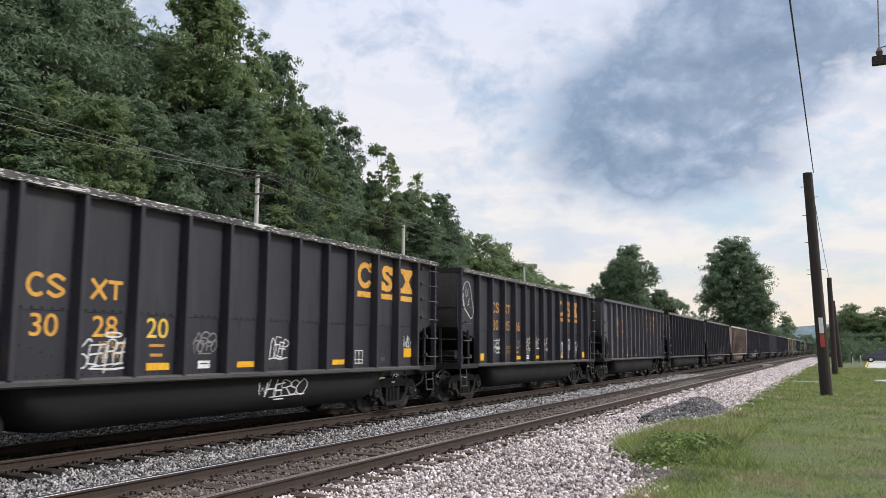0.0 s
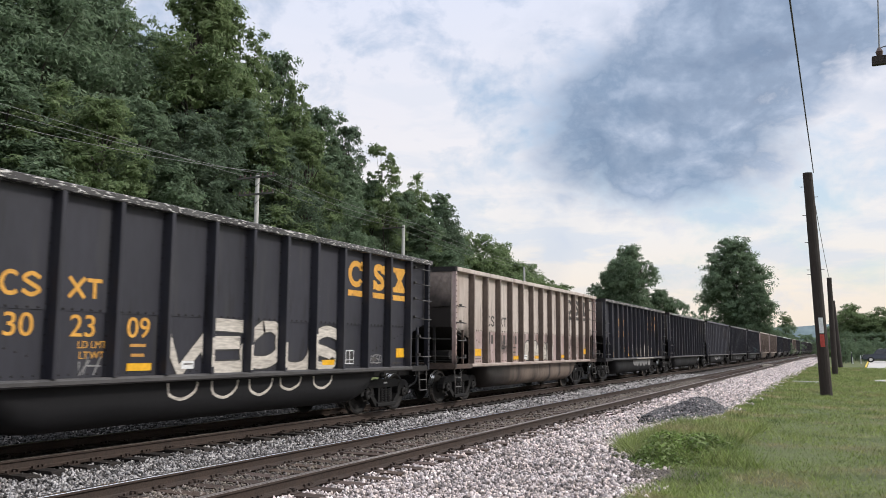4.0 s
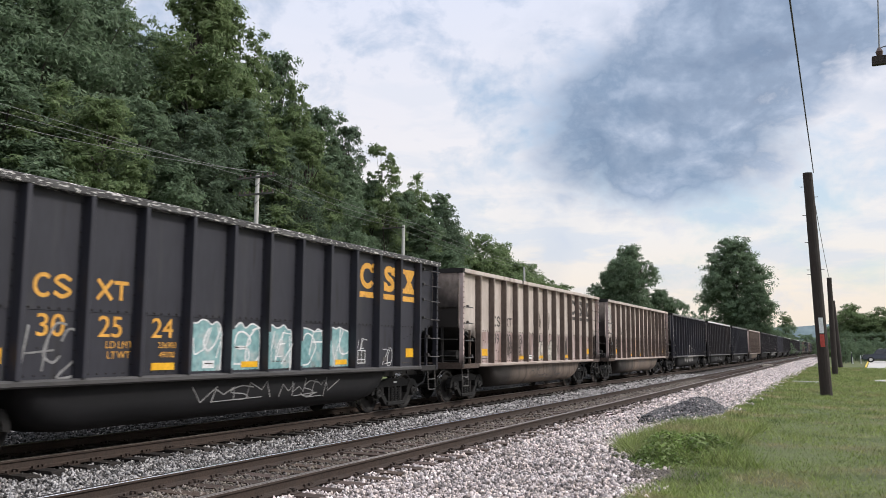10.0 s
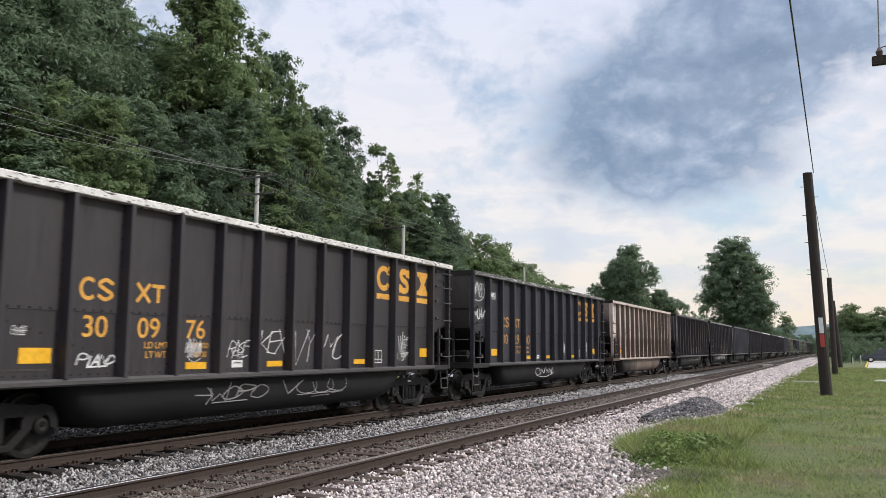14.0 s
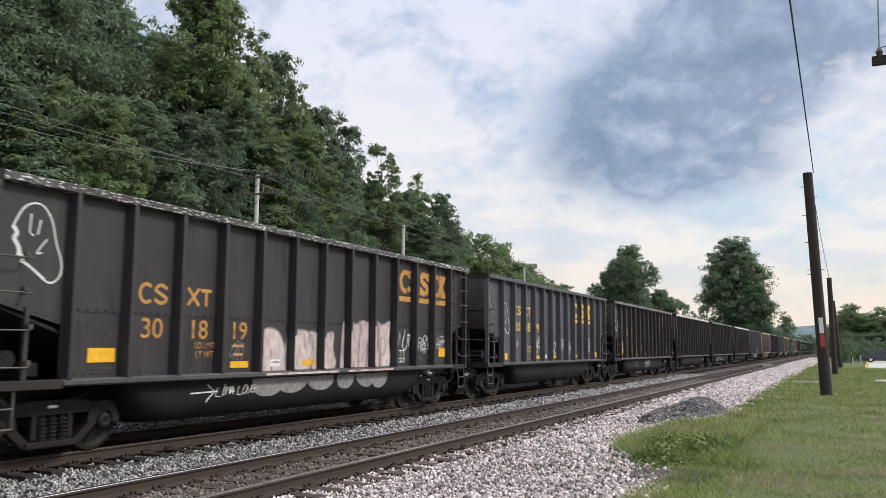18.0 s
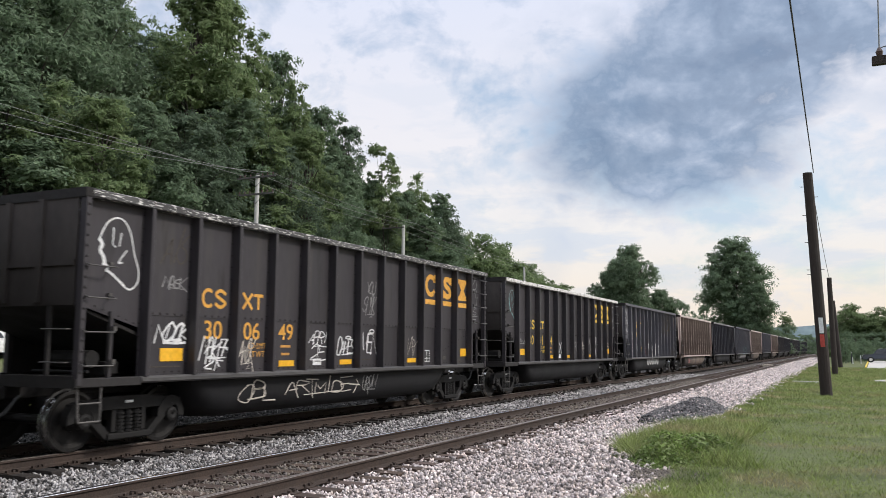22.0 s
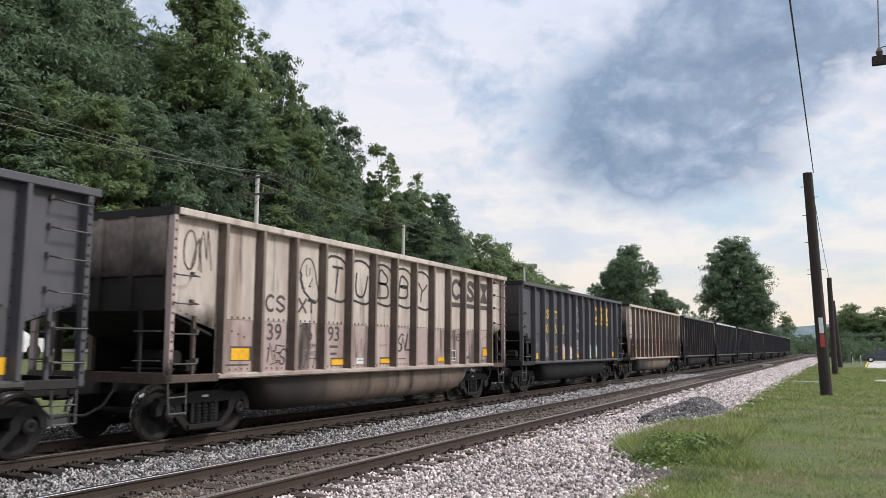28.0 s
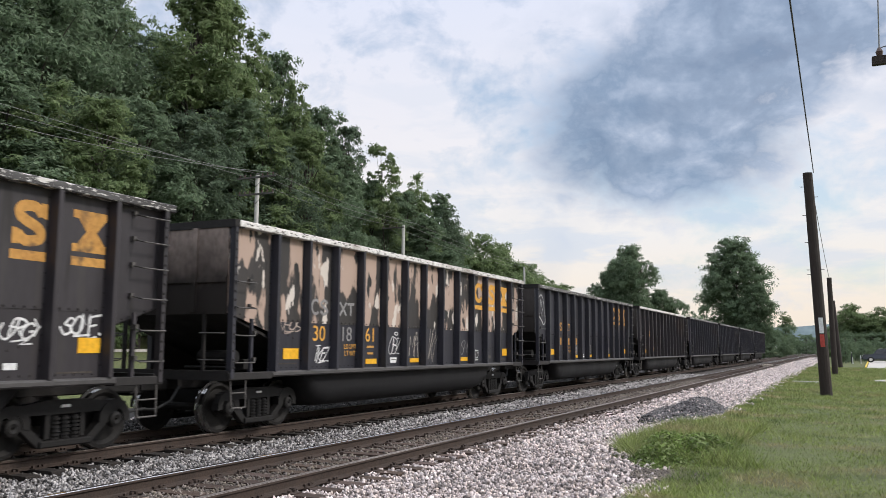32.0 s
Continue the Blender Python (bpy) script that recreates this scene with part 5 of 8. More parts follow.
def build_sedan():
    """A white saloon car standing on the lawn beyond the tracks."""
    car = thing("white_car", "white saloon car parked on the grass beyond the tracks", "car", at=pose(-30.0, 19.4, ground_height(-30.0) - .1, 0, 0, 90))
    side = [(0, .35), (.02, .62), (.9, .80), (1.5, 1.22), (1.8, 1.27), (3.0, 1.25), (3.6, .88), (4.35, .82), (4.5, .55), (4.45, .30), (.1, .28)]
    n = len(side)
    s = Shape()
    s.v = [(x, -.86 + (.14 if z > .9 else 0), z) for x, z in side] + [(x, .86 - (.14 if z > .9 else 0), z) for x, z in side]
    s.f = [tuple(range(n)), tuple(range(2 * n - 1, n - 1, -1))] + [((i + 1) % n, i, n + i, n + (i + 1) % n) for i in range(n)]
    part("body", s, "house", car)
    for sg in (-1, 1):
        for x0, x1 in ((1.3, 2.2), (2.3, 3.2)):
            part("window", Shape().add([(x0, sg * .84, .84), (x1 + .1, sg * .84, .84), (x1 - .1, sg * .735, 1.18), (x0 + .25, sg * .735, 1.18)], [(0, 1, 2, 3)]), "glass", car)
        for xw in (.85, 3.6):
            part("wheel", Shape().spin([(-.1, .1), (-.1, .31), (.1, .31), (.1, .1)], 18), "rubber", car, at=pose(xw, sg * .80, .31, 0, 0, 90))


# ---- the train: high-sided coal gondolas with tub floors ----
HALF_W, SHEET, TOP = 1.626, 1.462, 3.835     # rib faces, side sheets, rim
WHEEL_R = 0.457
SET = {-1: -.10, 1: .13}     # how far the end frames stand behind (+) or before (-) the rim's ends


def bays(length):
    """The y of the ribs from the leading end, which points to -y; each class has its own bays."""
    rear = length / 2
    if length < 14.3:           # shorter class: wider bays towards the ends
        gaps, last = [1.04, 1.035, .97, .955, .955, .95, .95, .945, .94, .93, 1.0, 1.0], 1.17
    elif length < 14.5:         # newer class: three wide bays in the middle, one rib less
        gaps, last = [1.04, 1.01, 1.06, 1.04, 1.19, 1.15, 1.20, 1.03, 1.03, 1.01, 1.03], 1.12
    elif length < 14.7:         # tan class
        gaps, last = [1.046 - .0042 * i for i in range(12)], 1.20
    else:
        gaps, last = [1.056 - .0034 * i for i in range(12)], 1.16
    ribs = [rear - last]
    for g in gaps[::-1]:
        ribs.insert(0, ribs[0] - g)
    return ribs


def make_truck(parent, y):
    """A two-axle truck: bolster, side frames, springs, bearings and wheelsets."""
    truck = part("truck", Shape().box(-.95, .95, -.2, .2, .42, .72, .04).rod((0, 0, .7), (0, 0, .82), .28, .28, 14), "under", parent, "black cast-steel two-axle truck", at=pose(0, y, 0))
    prof = [(-1.12, .62), (-1.10, .72), (-.62, .76), (-.4, .86), (.4, .86), (.62, .76), (1.10, .72), (1.12, .62), (1.0, .50), (.80, .50), (.34, .17), (-.34, .17), (-.80, .50), (-1.0, .50)]
    for sx in (-1, 1):
        s = Shape()
        x0, x1 = (.93, 1.06) if sx > 0 else (-1.06, -.93)
        # upper beam, pedestals, diagonal arms, spring seat
        s.prism_x([(-1.12, .60), (1.12, .60), (1.10, .72), (.62, .76), (.36, .80), (-.36, .80), (-.62, .76), (-1.10, .72)], x0, x1)
        for d in (-1, 1):
            a = [(d * .98, .62), (d * .80, .62), (d * .28, .15), (d * .46, .15)]
            s.prism_x(a if d > 0 else a[::-1], x0, x1)
            b = [(d * .34, .62), (d * .26, .62), (d * .26, .26), (d * .34, .26)]
            s.prism_x(b if d > 0 else b[::-1], x0 + .01, x1 - .01)
        for d in (-.89, .89):           # the rounded jaws over the bearings
            for n_ in range(8):
                a0, a1 = math.pi * (n_ / 8 - .06) * 1.12, math.pi * ((n_ + 1) / 8 - .06) * 1.12
                s.prism_x([(d + r * math.cos(a), .47 + r * math.sin(a)) for r, a in ((.17, a0), (.30, a0), (.30, a1), (.17, a1))], x0 - .004, x1 + .012)
        s.box(x0 - .04, x1 + .04, -.44, .44, .14, .24, .02)
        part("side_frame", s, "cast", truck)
        sp = Shape()
        xm = (x0 + x1) / 2
        for j in range(3):
            yy = -.17 + .17 * j
            for k in range(6):
                sp.rod((xm + .03 * sx, yy, .245 + .055 * k), (xm + .03 * sx, yy, .275 + .055 * k), .075, .075, 9)
            sp.rod((xm + .03 * sx, yy, .24), (xm + .03 * sx, yy, .58), .05, .05, 7)
        part("spring_nest", sp, "cast", truck, "row of coil springs")
        for d in (-1, 1):
            part("bearing_cap", Shape().spin([(0, .02), (.10, .02), (.12, .07), (.10, .115), (0, .125)], 14), "cast", truck, at=pose(sx * 1.0, d * .89, .457, 0, 0, 0 if sx > 0 else 180))
        part("brake_tag", Shape().box(x1 if sx > 0 else x0 - .008, x1 + .008 if sx > 0 else x0, -.10, .06, .69, .73), "white", truck, "small white tag")
    for d in (-1, 1):
        ws = part("wheelset", Shape().rod((-1.0, 0, 0), (1.0, 0, 0), .075, .075, 10), "wheel", truck, "axle with two dark steel wheels", at=pose(0, d * .89, WHEEL_R))
        me = ws.data
        s = Shape().rod((-1.0, 0, 0), (1.0, 0, 0), .075, .075, 10)
        for sx in (-1, 1):
            k = sx * .70
            s.spin([(k, .07), (k, .15), (k + sx * .02, .34), (k - sx * .01, .40), (k - sx * .01, .485), (k + sx * .02, .485), (k + sx * .035, .459), (k + sx * .125, .452), (k + sx * .13, .40), (k + sx * .08, .34), (k + sx * .09, .16), (k + sx * .14, .15), (k + sx * .14, .07)], 28)
        ws.data = s.mesh("wheelset", "wheel", False)
        ws.data.materials.append(M["tread"])
        for p_ in ws.data.polygons:
            c = p_.center
            if .44 < math.hypot(c.y, c.z) < .50 and abs(p_.normal.x) < .5 and abs(c.x) > .7:
                p_.material_index = 1
    return truck


def make_car(length, paint, low, rib_paint, end_paint, tub_paint, rim, label):
    """One gondola, its origin at mid length on the rail heads."""
    car = thing("coal_gondola", label, "coal wagon", "coal train")
    h = length / 2
    ribs = bays(length)
    r0, r1 = ribs[0], ribs[-1]
    # rivets at the seams
    for sx in (1, -1):
        x, xo = sx * SHEET, sx * (SHEET - .012)
        # upper sheet, cut up to a slope in the end bays
        yf, yr = -h + SET[-1] + .03, h - SET[1] - .03
        out = [(yf, 2.17), (r0, 1.84), (r0, 2.06), (r1, 2.06), (r1, 1.84), (yr, 2.17), (yr, 3.73), (yf, 3.73)]
        a, b = (x - .012 * sx, x) if sx > 0 else (x, x - .012 * sx)
        part("side_sheet", Shape().prism_x(out, a, b), paint, car)
        a, b = (x - .022 * sx, x - .010 * sx) if sx > 0 else (x - .010 * sx, x - .022 * sx)
        part("lower_sheet", Shape().prism_x([(r0, 1.10), (r1, 1.10), (r1, 2.10), (r0, 2.10)], a, b), low if sx > 0 else "under", car)
        prof = [(SHEET - .03, 1.12), (HALF_W - .04, 1.12), (HALF_W - .01, 1.09), (HALF_W - .01, 1.04), (HALF_W - .04, 1.015), (SHEET - .12, 1.015), (SHEET - .12, 1.07)]
        prof = [(sx * px, pz) for px, pz in prof]
        part("side_sill", Shape().prism(prof if sx > 0 else prof[::-1], r0 - .10, r1 + .10), ("rib_tan" if low == "paint_tan_low" else "sill_edge") if sx > 0 else "under", car)
        for ya, yb in ((yf - .05, r0 - .102), (r1 + .102, yr + .05)):     # end platforms
            part("platform_sill", Shape().box(min(sx * 1.40, sx * 1.60), max(sx * 1.40, sx * 1.60), ya, yb, .985, 1.115, .01), "rust_dark" if low == "paint_tan_low" and sx > 0 else "sill_dark", car)
        prof = [(1.40, 3.715), (HALF_W - .012, 3.715), (HALF_W, 3.727), (HALF_W, 3.823), (HALF_W - .012, TOP), (1.40, TOP)]
        prof = [(sx * px, pz) for px, pz in prof]
        part("top_rail", Shape().prism(prof if sx > 0 else prof[::-1], -h + .004, h), rim, car)
        # ribs: hat sections with flanges
        w = .046
        prof = [(sx * (SHEET - .005), -w - .035), (sx * (SHEET + .008), -w - .035), (sx * (SHEET + .008), -w - .008), (sx * (HALF_W - .006), -w + .008), (sx * (HALF_W - .001), -w + .016), (sx * (HALF_W - .001), w - .016),
                (sx * (HALF_W - .006), w - .008), (sx * (SHEET + .008), w + .008), (sx * (SHEET + .008), w + .035), (sx * (SHEET - .005), w + .035)]
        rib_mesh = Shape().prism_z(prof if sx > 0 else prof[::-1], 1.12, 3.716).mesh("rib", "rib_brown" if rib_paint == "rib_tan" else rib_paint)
        if rib_paint == "rib_tan":      # webs darker by facing: side shade painted in with the rust
            rib_mesh.materials.append(M["rib_rust_shade"])
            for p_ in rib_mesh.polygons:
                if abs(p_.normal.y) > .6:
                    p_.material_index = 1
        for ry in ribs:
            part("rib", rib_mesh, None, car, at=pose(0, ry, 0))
        if sx > 0:
            rv = Shape()
            big = .031 if low == "paint_tan_low" else .024
            for i in range(len(ribs) - 1):
                ya, yb = ribs[i] + .12, ribs[i + 1] - .12
                for j in range(5):
                    yy = ya + (yb - ya) * (j + .5) / 5
                    rv.knob(SHEET, yy, 2.09 if 14.5 < length or length < 14.3 else 2.56, big, .020)
                    rv.knob(SHEET - .01, yy, 1.17, big * .8, .014)
            for ry in ribs:
                for zz in np.arange(1.30, 3.68, .21):
                    rv.knob(SHEET + .008, ry - .072, zz, .018, .016)
                    rv.knob(SHEET + .008, ry + .072, zz, .018, .016)
            for bay in (0, 1):          # where the sloping floor meets the sides
                for j in range(4):
                    d = .22 + .17 * j
                    for yy, far in ((ribs[bay] + d, ribs[bay] - r0 + d), (ribs[-1 - bay] - d, r1 - ribs[-1 - bay] + d)):
                        rv.knob(SHEET - .01, yy, 1.96 - .29 * far, big * .85, .012)
            for e in (-1, 1):
                for zz in np.arange(1.2, 3.7, .15):
                    rv.knob(1.615, e * (h - SET[e] - .045), zz, .028, .020)
                for j in range(7):
                    rv.knob(SHEET, e * (h - .12 - .15 * j), 2.20 - .045 * j, .020, .015)
            tagged(part("rivets", rv, "under" if low != "paint_tan_low" else "rust_dark", car, "rows of rivet heads"), kind="stuff")
    for e in (-1, 1):
        ye = e * (h - SET[e])
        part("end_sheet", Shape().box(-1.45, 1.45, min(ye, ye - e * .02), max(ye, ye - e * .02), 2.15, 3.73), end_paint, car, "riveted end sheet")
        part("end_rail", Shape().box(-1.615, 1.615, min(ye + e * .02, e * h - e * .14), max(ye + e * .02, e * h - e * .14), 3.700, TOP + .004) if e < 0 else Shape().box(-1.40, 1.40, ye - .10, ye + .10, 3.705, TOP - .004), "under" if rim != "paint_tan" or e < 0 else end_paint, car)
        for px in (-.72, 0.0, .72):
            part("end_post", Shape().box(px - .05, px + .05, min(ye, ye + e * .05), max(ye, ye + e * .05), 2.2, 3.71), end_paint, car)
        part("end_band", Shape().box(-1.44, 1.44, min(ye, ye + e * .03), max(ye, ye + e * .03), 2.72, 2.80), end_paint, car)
        # slope sheet running down into the tub
        q = [(ye, 2.15), (ye - e * .02, 2.19), (ye - e * 3.15, 1.16), (ye - e * 3.15, 1.10)]
        part("slope_sheet", Shape().prism_x(q if e > 0 else q[::-1], -1.41, 1.41), "under", car, "sooty sloping floor sheet")
        part("end_sill", Shape().box(-1.56, 1.56, min(ye + e * .03, ye - e * .14), max(ye + e * .03, ye - e * .14), .98, 1.15), "sill_dark" if low != "paint_tan_low" else "rust_dark", car)
        for sx in (-1, 1):
            x0, x1 = (1.50, 1.615) if sx > 0 else (-1.615, -1.50)
            part("corner_post", Shape().box(x0, x1, min(ye, ye - e * .085), max(ye, ye - e * .085), 1.02, 3.715), rib_paint if rib_paint != "rib_tan" else "paint_tan_low", car)
            part("ladder_post", Shape().box(x0 + .03, x1 - .03, min(ye - e * .56, ye - e * .62), max(ye - e * .56, ye - e * .62), 1.08, 2.08), rib_paint if rib_paint != "rib_tan" else "rust_dark", car)
            heights = (1.34, 1.81, 2.29, 2.76, 3.16, 3.55) if e > 0 else (1.29, 1.77, 2.26, 2.72)
            for zz in heights:
                xo = sx * 1.68
                xi = sx * (1.60 if zz < 2.2 else SHEET + .005)
                part("grab_iron", Shape().line([(sx * 1.60, ye - e * .04, zz + .03), (xo, ye - e * .05, zz), (xo, ye - e * .56, zz), (xi, ye - e * .60, zz + .05)], .013, 6).box(min(xi, xi - sx * .05), max(xi, xi + sx * .05), min(ye - e * .57, ye - e * .63), max(ye - e * .57, ye - e * .63), zz + .02, zz + .09), "iron", car)
            st = Shape().line([(sx * 1.55, ye - e * .06, 1.0), (sx * 1.58, ye - e * .08, .50), (sx * 1.58, ye - e * .46, .50), (sx * 1.55, ye - e * .48, 1.0)], .016, 6)
            st.rod((sx * 1.57, ye - e * .07, .76), (sx * 1.57, ye - e * .47, .76), .014, .014, 6)
            part("step", st, "iron", car, "hanging foot step")
            for zz in (1.34, 1.81):
                part("end_grab_iron", Shape().line([(sx * 1.45, ye + e * .02, zz), (sx * 1.45, ye + e * .10, zz), (sx * .95, ye + e * .10, zz), (sx * .95, ye + e * .02, zz)], .013, 6), "iron", car)
            part("end_ladder_post", Shape().box(sx * .95 - .03, sx * .95 + .03, min(ye, ye - e * .05), max(ye, ye - e * .05), 1.1, 2.2), "under", car)
        cp = Shape().box(-.16, .16, min(ye, ye + e * (COUPLED / 2 + SET[e] - .08)), max(ye, ye + e * (COUPLED / 2 + SET[e] - .08)), .78, .98, .03)
        yk = ye + e * (COUPLED / 2 + SET[e])
        cp.box(-.22, .13, yk - .13, yk + .13, .72, 1.02, .04)
        part("coupler", cp, "cast", car, "knuckle coupler")
        part("air_hose", Shape().line([(.45, ye, .85), (.5, ye + e * .25, .62), (.4, ye + e * .5, .48), (.3, ye + e * (COUPLED / 2 + SET[e] + .05), .5)], .025, 6), "rubber", car)
        make_truck(car, e * (h - 1.42))
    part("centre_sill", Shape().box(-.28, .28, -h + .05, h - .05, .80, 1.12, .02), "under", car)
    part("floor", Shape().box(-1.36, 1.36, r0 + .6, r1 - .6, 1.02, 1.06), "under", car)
    # tub floor with rounded belly and sloping ends
    t = Shape()
    xs = [(1.40, 1.012), (1.40, .72)] + [(1.02 + .38 * math.cos(a), .72 - .38 * math.sin(a)) for a in np.linspace(.2, 1.5708, 8)] + [(.5, .32)]
    ring = xs + [(-a, b) for a, b in xs[::-1]]
    ys = [(-h + 2.40, .62), (-h + 2.52, .40), (-h + 2.72, .20), (-h + 2.98, .07), (-h + 3.35, 0), (-h + 3.4, 0), (h - 3.4, 0), (h - 3.35, 0), (h - 2.98, .07), (h - 2.72, .20), (h - 2.52, .40), (h - 2.40, .62)]
    n = len(ring)
    for y, up in ys:
        t.v += [(px, y, max(pz, min(1.02, pz + up))) for px, pz in ring]
    t.f = [(j * n + i + 1, j * n + i, (j + 1) * n + i, (j + 1) * n + i + 1) for j in range(len(ys) - 1) for i in range(n - 1)]
    t.f += [tuple(range(n)), tuple(range((len(ys) - 1) * n + n - 1, (len(ys) - 1) * n - 1, -1))]
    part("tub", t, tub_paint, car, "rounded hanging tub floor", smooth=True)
    # brake gear on the leading platform
    bg = Shape().rod((.35, -h + .55, 1.38), (1.15, -h + .55, 1.38), .13, .13, 12)
    bg.box(.5, 1.2, -h + .75, -h + 1.0, 1.14, 1.34, .02)
    bg.rod((.2, -h + .3, 1.2), (1.35, -h + .3, 1.2), .025, .025, 6)
    part("brake_cylinder", bg, "cast", car, "brake cylinder on the end platform")
    # coal heaped along the middle
    g = random.Random(int(length * 100))
    c = Shape()
    nx, ny = 9, 60
    for j in range(ny):
        v = j / (ny - 1)
        y = -h + .1 + (length - .2) * v
        crest = .16 + .10 * math.sin(v * 11 + 1) + .06 * math.sin(v * 27)
        edge = min(1, 7 * v, 7 * (1 - v))
        for i in range(nx):
            u = i / (nx - 1) * 2 - 1
            c.v.append((1.38 * u, y, 3.55 + (crest + .22) * edge * (1 - u * u) + .05 * g.uniform(-1, 1)))
    c.f = [(j * nx + i, j * nx + i + 1, (j + 1) * nx + i + 1, (j + 1) * nx + i) for j in range(ny - 1) for i in range(nx - 1)]
    part("coal_load", c, "coal", car, "heaped black coal")
    return car


# ---- lettering and spray paint on the cars ----
FACE = SHEET + .004          # where paint lies on the upper sheets
FACE_LOW = SHEET - .006
TEXTS = {}


def text_mesh(words, height, material, squeeze=1.10, bold=.006):
    """Lettering as a flat mesh that faces +x and reads towards +y."""
    key = (words, height, material, squeeze)
    if key not in TEXTS:
        cu = bpy.data.curves.new("lettering", "FONT")
        cu.body, cu.size, cu.align_x, cu.align_y, cu.offset = words, 1.0, "CENTER", "CENTER", bold
        ob = bpy.data.objects.new("lettering", cu)
        scene.collection.objects.link(ob)
        bpy.context.view_layer.update()
        me = bpy.data.meshes.new_from_object(ob.evaluated_get(bpy.context.evaluated_depsgraph_get()))
        bpy.data.objects.remove(ob)
        bpy.data.curves.remove(cu)
        co = np.empty(len(me.vertices) * 3, np.float32)
        me.vertices.foreach_get("co", co)
        co = co.reshape(-1, 3)
        k = height / .70
        res = np.stack([np.zeros(len(co)), co[:, 0] * k * squeeze, co[:, 1] * k], 1)
        me.vertices.foreach_set("co", res.astype(np.float32).ravel())
        me.materials.clear()
        me.materials.append(M[material])
        me.update()
        TEXTS[key] = me
    return TEXTS[key]


def flat_poly(s, x, pts):
    s.add([(x, y, z) for y, z in pts], [tuple(range(len(pts)))])


def ribbon(s, x, pts, w):
    """A painted stroke of width w through (y, z) points, with rounded joints."""
    P = [Vector((0, *p_)) for p_ in pts]
    n = len(P)
    left, right = [], []
    for i, p_ in enumerate(P):
        d = (P[min(n - 1, i + 1)] - P[max(0, i - 1)])
        d = d.normalized() if d.length > 1e-6 else Vector((0, 1, 0))
        q = Vector((0, -d.z, d.y)) * w / 2
        left.append(p_ + q)
        right.append(p_ - q)
    base = len(s.v)
    for a, b in zip(left, right):
        s.v += [(x, a.y, a.z), (x, b.y, b.z)]
    s.f += [(base + 2 * i, base + 2 * i + 1, base + 2 * i + 3, base + 2 * i + 2) for i in range(n - 1)]


def smooth_line(pts, n=5):
    """A soft curve through the points."""
    out = []
    q = [pts[0]] + list(pts) + [pts[-1]]
    for i in range(1, len(q) - 2):
        p0, p1, p2, p3 = (np.array(v, float) for v in q[i - 1:i + 3])
        for j in range(n):
            t = j / n
            out.append(tuple(.5 * ((2 * p1) + (-p0 + p2) * t + (2 * p0 - 5 * p1 + 4 * p2 - p3) * t * t + (-p0 + 3 * p1 - 3 * p2 + p3) * t ** 3)))
    out.append(tuple(pts[-1]))
    return out


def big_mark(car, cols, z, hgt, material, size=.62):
    """The railway's large mark as three letter shapes, C, S and X, over three bars."""
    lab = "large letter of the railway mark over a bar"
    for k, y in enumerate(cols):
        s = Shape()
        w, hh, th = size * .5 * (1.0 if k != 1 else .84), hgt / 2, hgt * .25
        if k == 0:      # letter C, an open ring
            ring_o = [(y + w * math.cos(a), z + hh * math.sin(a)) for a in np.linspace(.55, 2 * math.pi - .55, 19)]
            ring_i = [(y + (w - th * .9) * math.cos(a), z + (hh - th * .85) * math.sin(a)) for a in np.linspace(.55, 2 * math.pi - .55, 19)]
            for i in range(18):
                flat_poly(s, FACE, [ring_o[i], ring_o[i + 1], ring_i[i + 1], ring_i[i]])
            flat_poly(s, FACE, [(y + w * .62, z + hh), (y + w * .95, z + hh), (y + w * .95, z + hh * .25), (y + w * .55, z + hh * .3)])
        elif k == 1:    # letter S, stacked bends
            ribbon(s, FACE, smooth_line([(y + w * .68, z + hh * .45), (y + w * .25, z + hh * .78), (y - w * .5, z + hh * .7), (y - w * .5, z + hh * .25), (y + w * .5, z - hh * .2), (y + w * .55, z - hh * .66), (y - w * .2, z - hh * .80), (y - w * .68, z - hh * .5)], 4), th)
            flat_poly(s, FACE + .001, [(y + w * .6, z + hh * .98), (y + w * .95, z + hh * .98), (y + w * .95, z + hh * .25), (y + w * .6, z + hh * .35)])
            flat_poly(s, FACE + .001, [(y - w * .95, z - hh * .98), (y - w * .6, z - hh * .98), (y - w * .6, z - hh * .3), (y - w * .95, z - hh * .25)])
        else:           # letter X, an hourglass
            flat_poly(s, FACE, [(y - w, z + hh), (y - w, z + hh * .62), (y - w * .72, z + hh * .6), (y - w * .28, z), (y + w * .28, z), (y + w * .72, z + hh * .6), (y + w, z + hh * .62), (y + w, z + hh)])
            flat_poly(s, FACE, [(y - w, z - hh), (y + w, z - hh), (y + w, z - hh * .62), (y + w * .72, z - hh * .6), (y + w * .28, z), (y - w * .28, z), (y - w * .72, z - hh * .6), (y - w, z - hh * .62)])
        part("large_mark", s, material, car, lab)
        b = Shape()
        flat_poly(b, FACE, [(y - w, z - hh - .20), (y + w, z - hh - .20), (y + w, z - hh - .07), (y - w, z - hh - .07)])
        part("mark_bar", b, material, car)


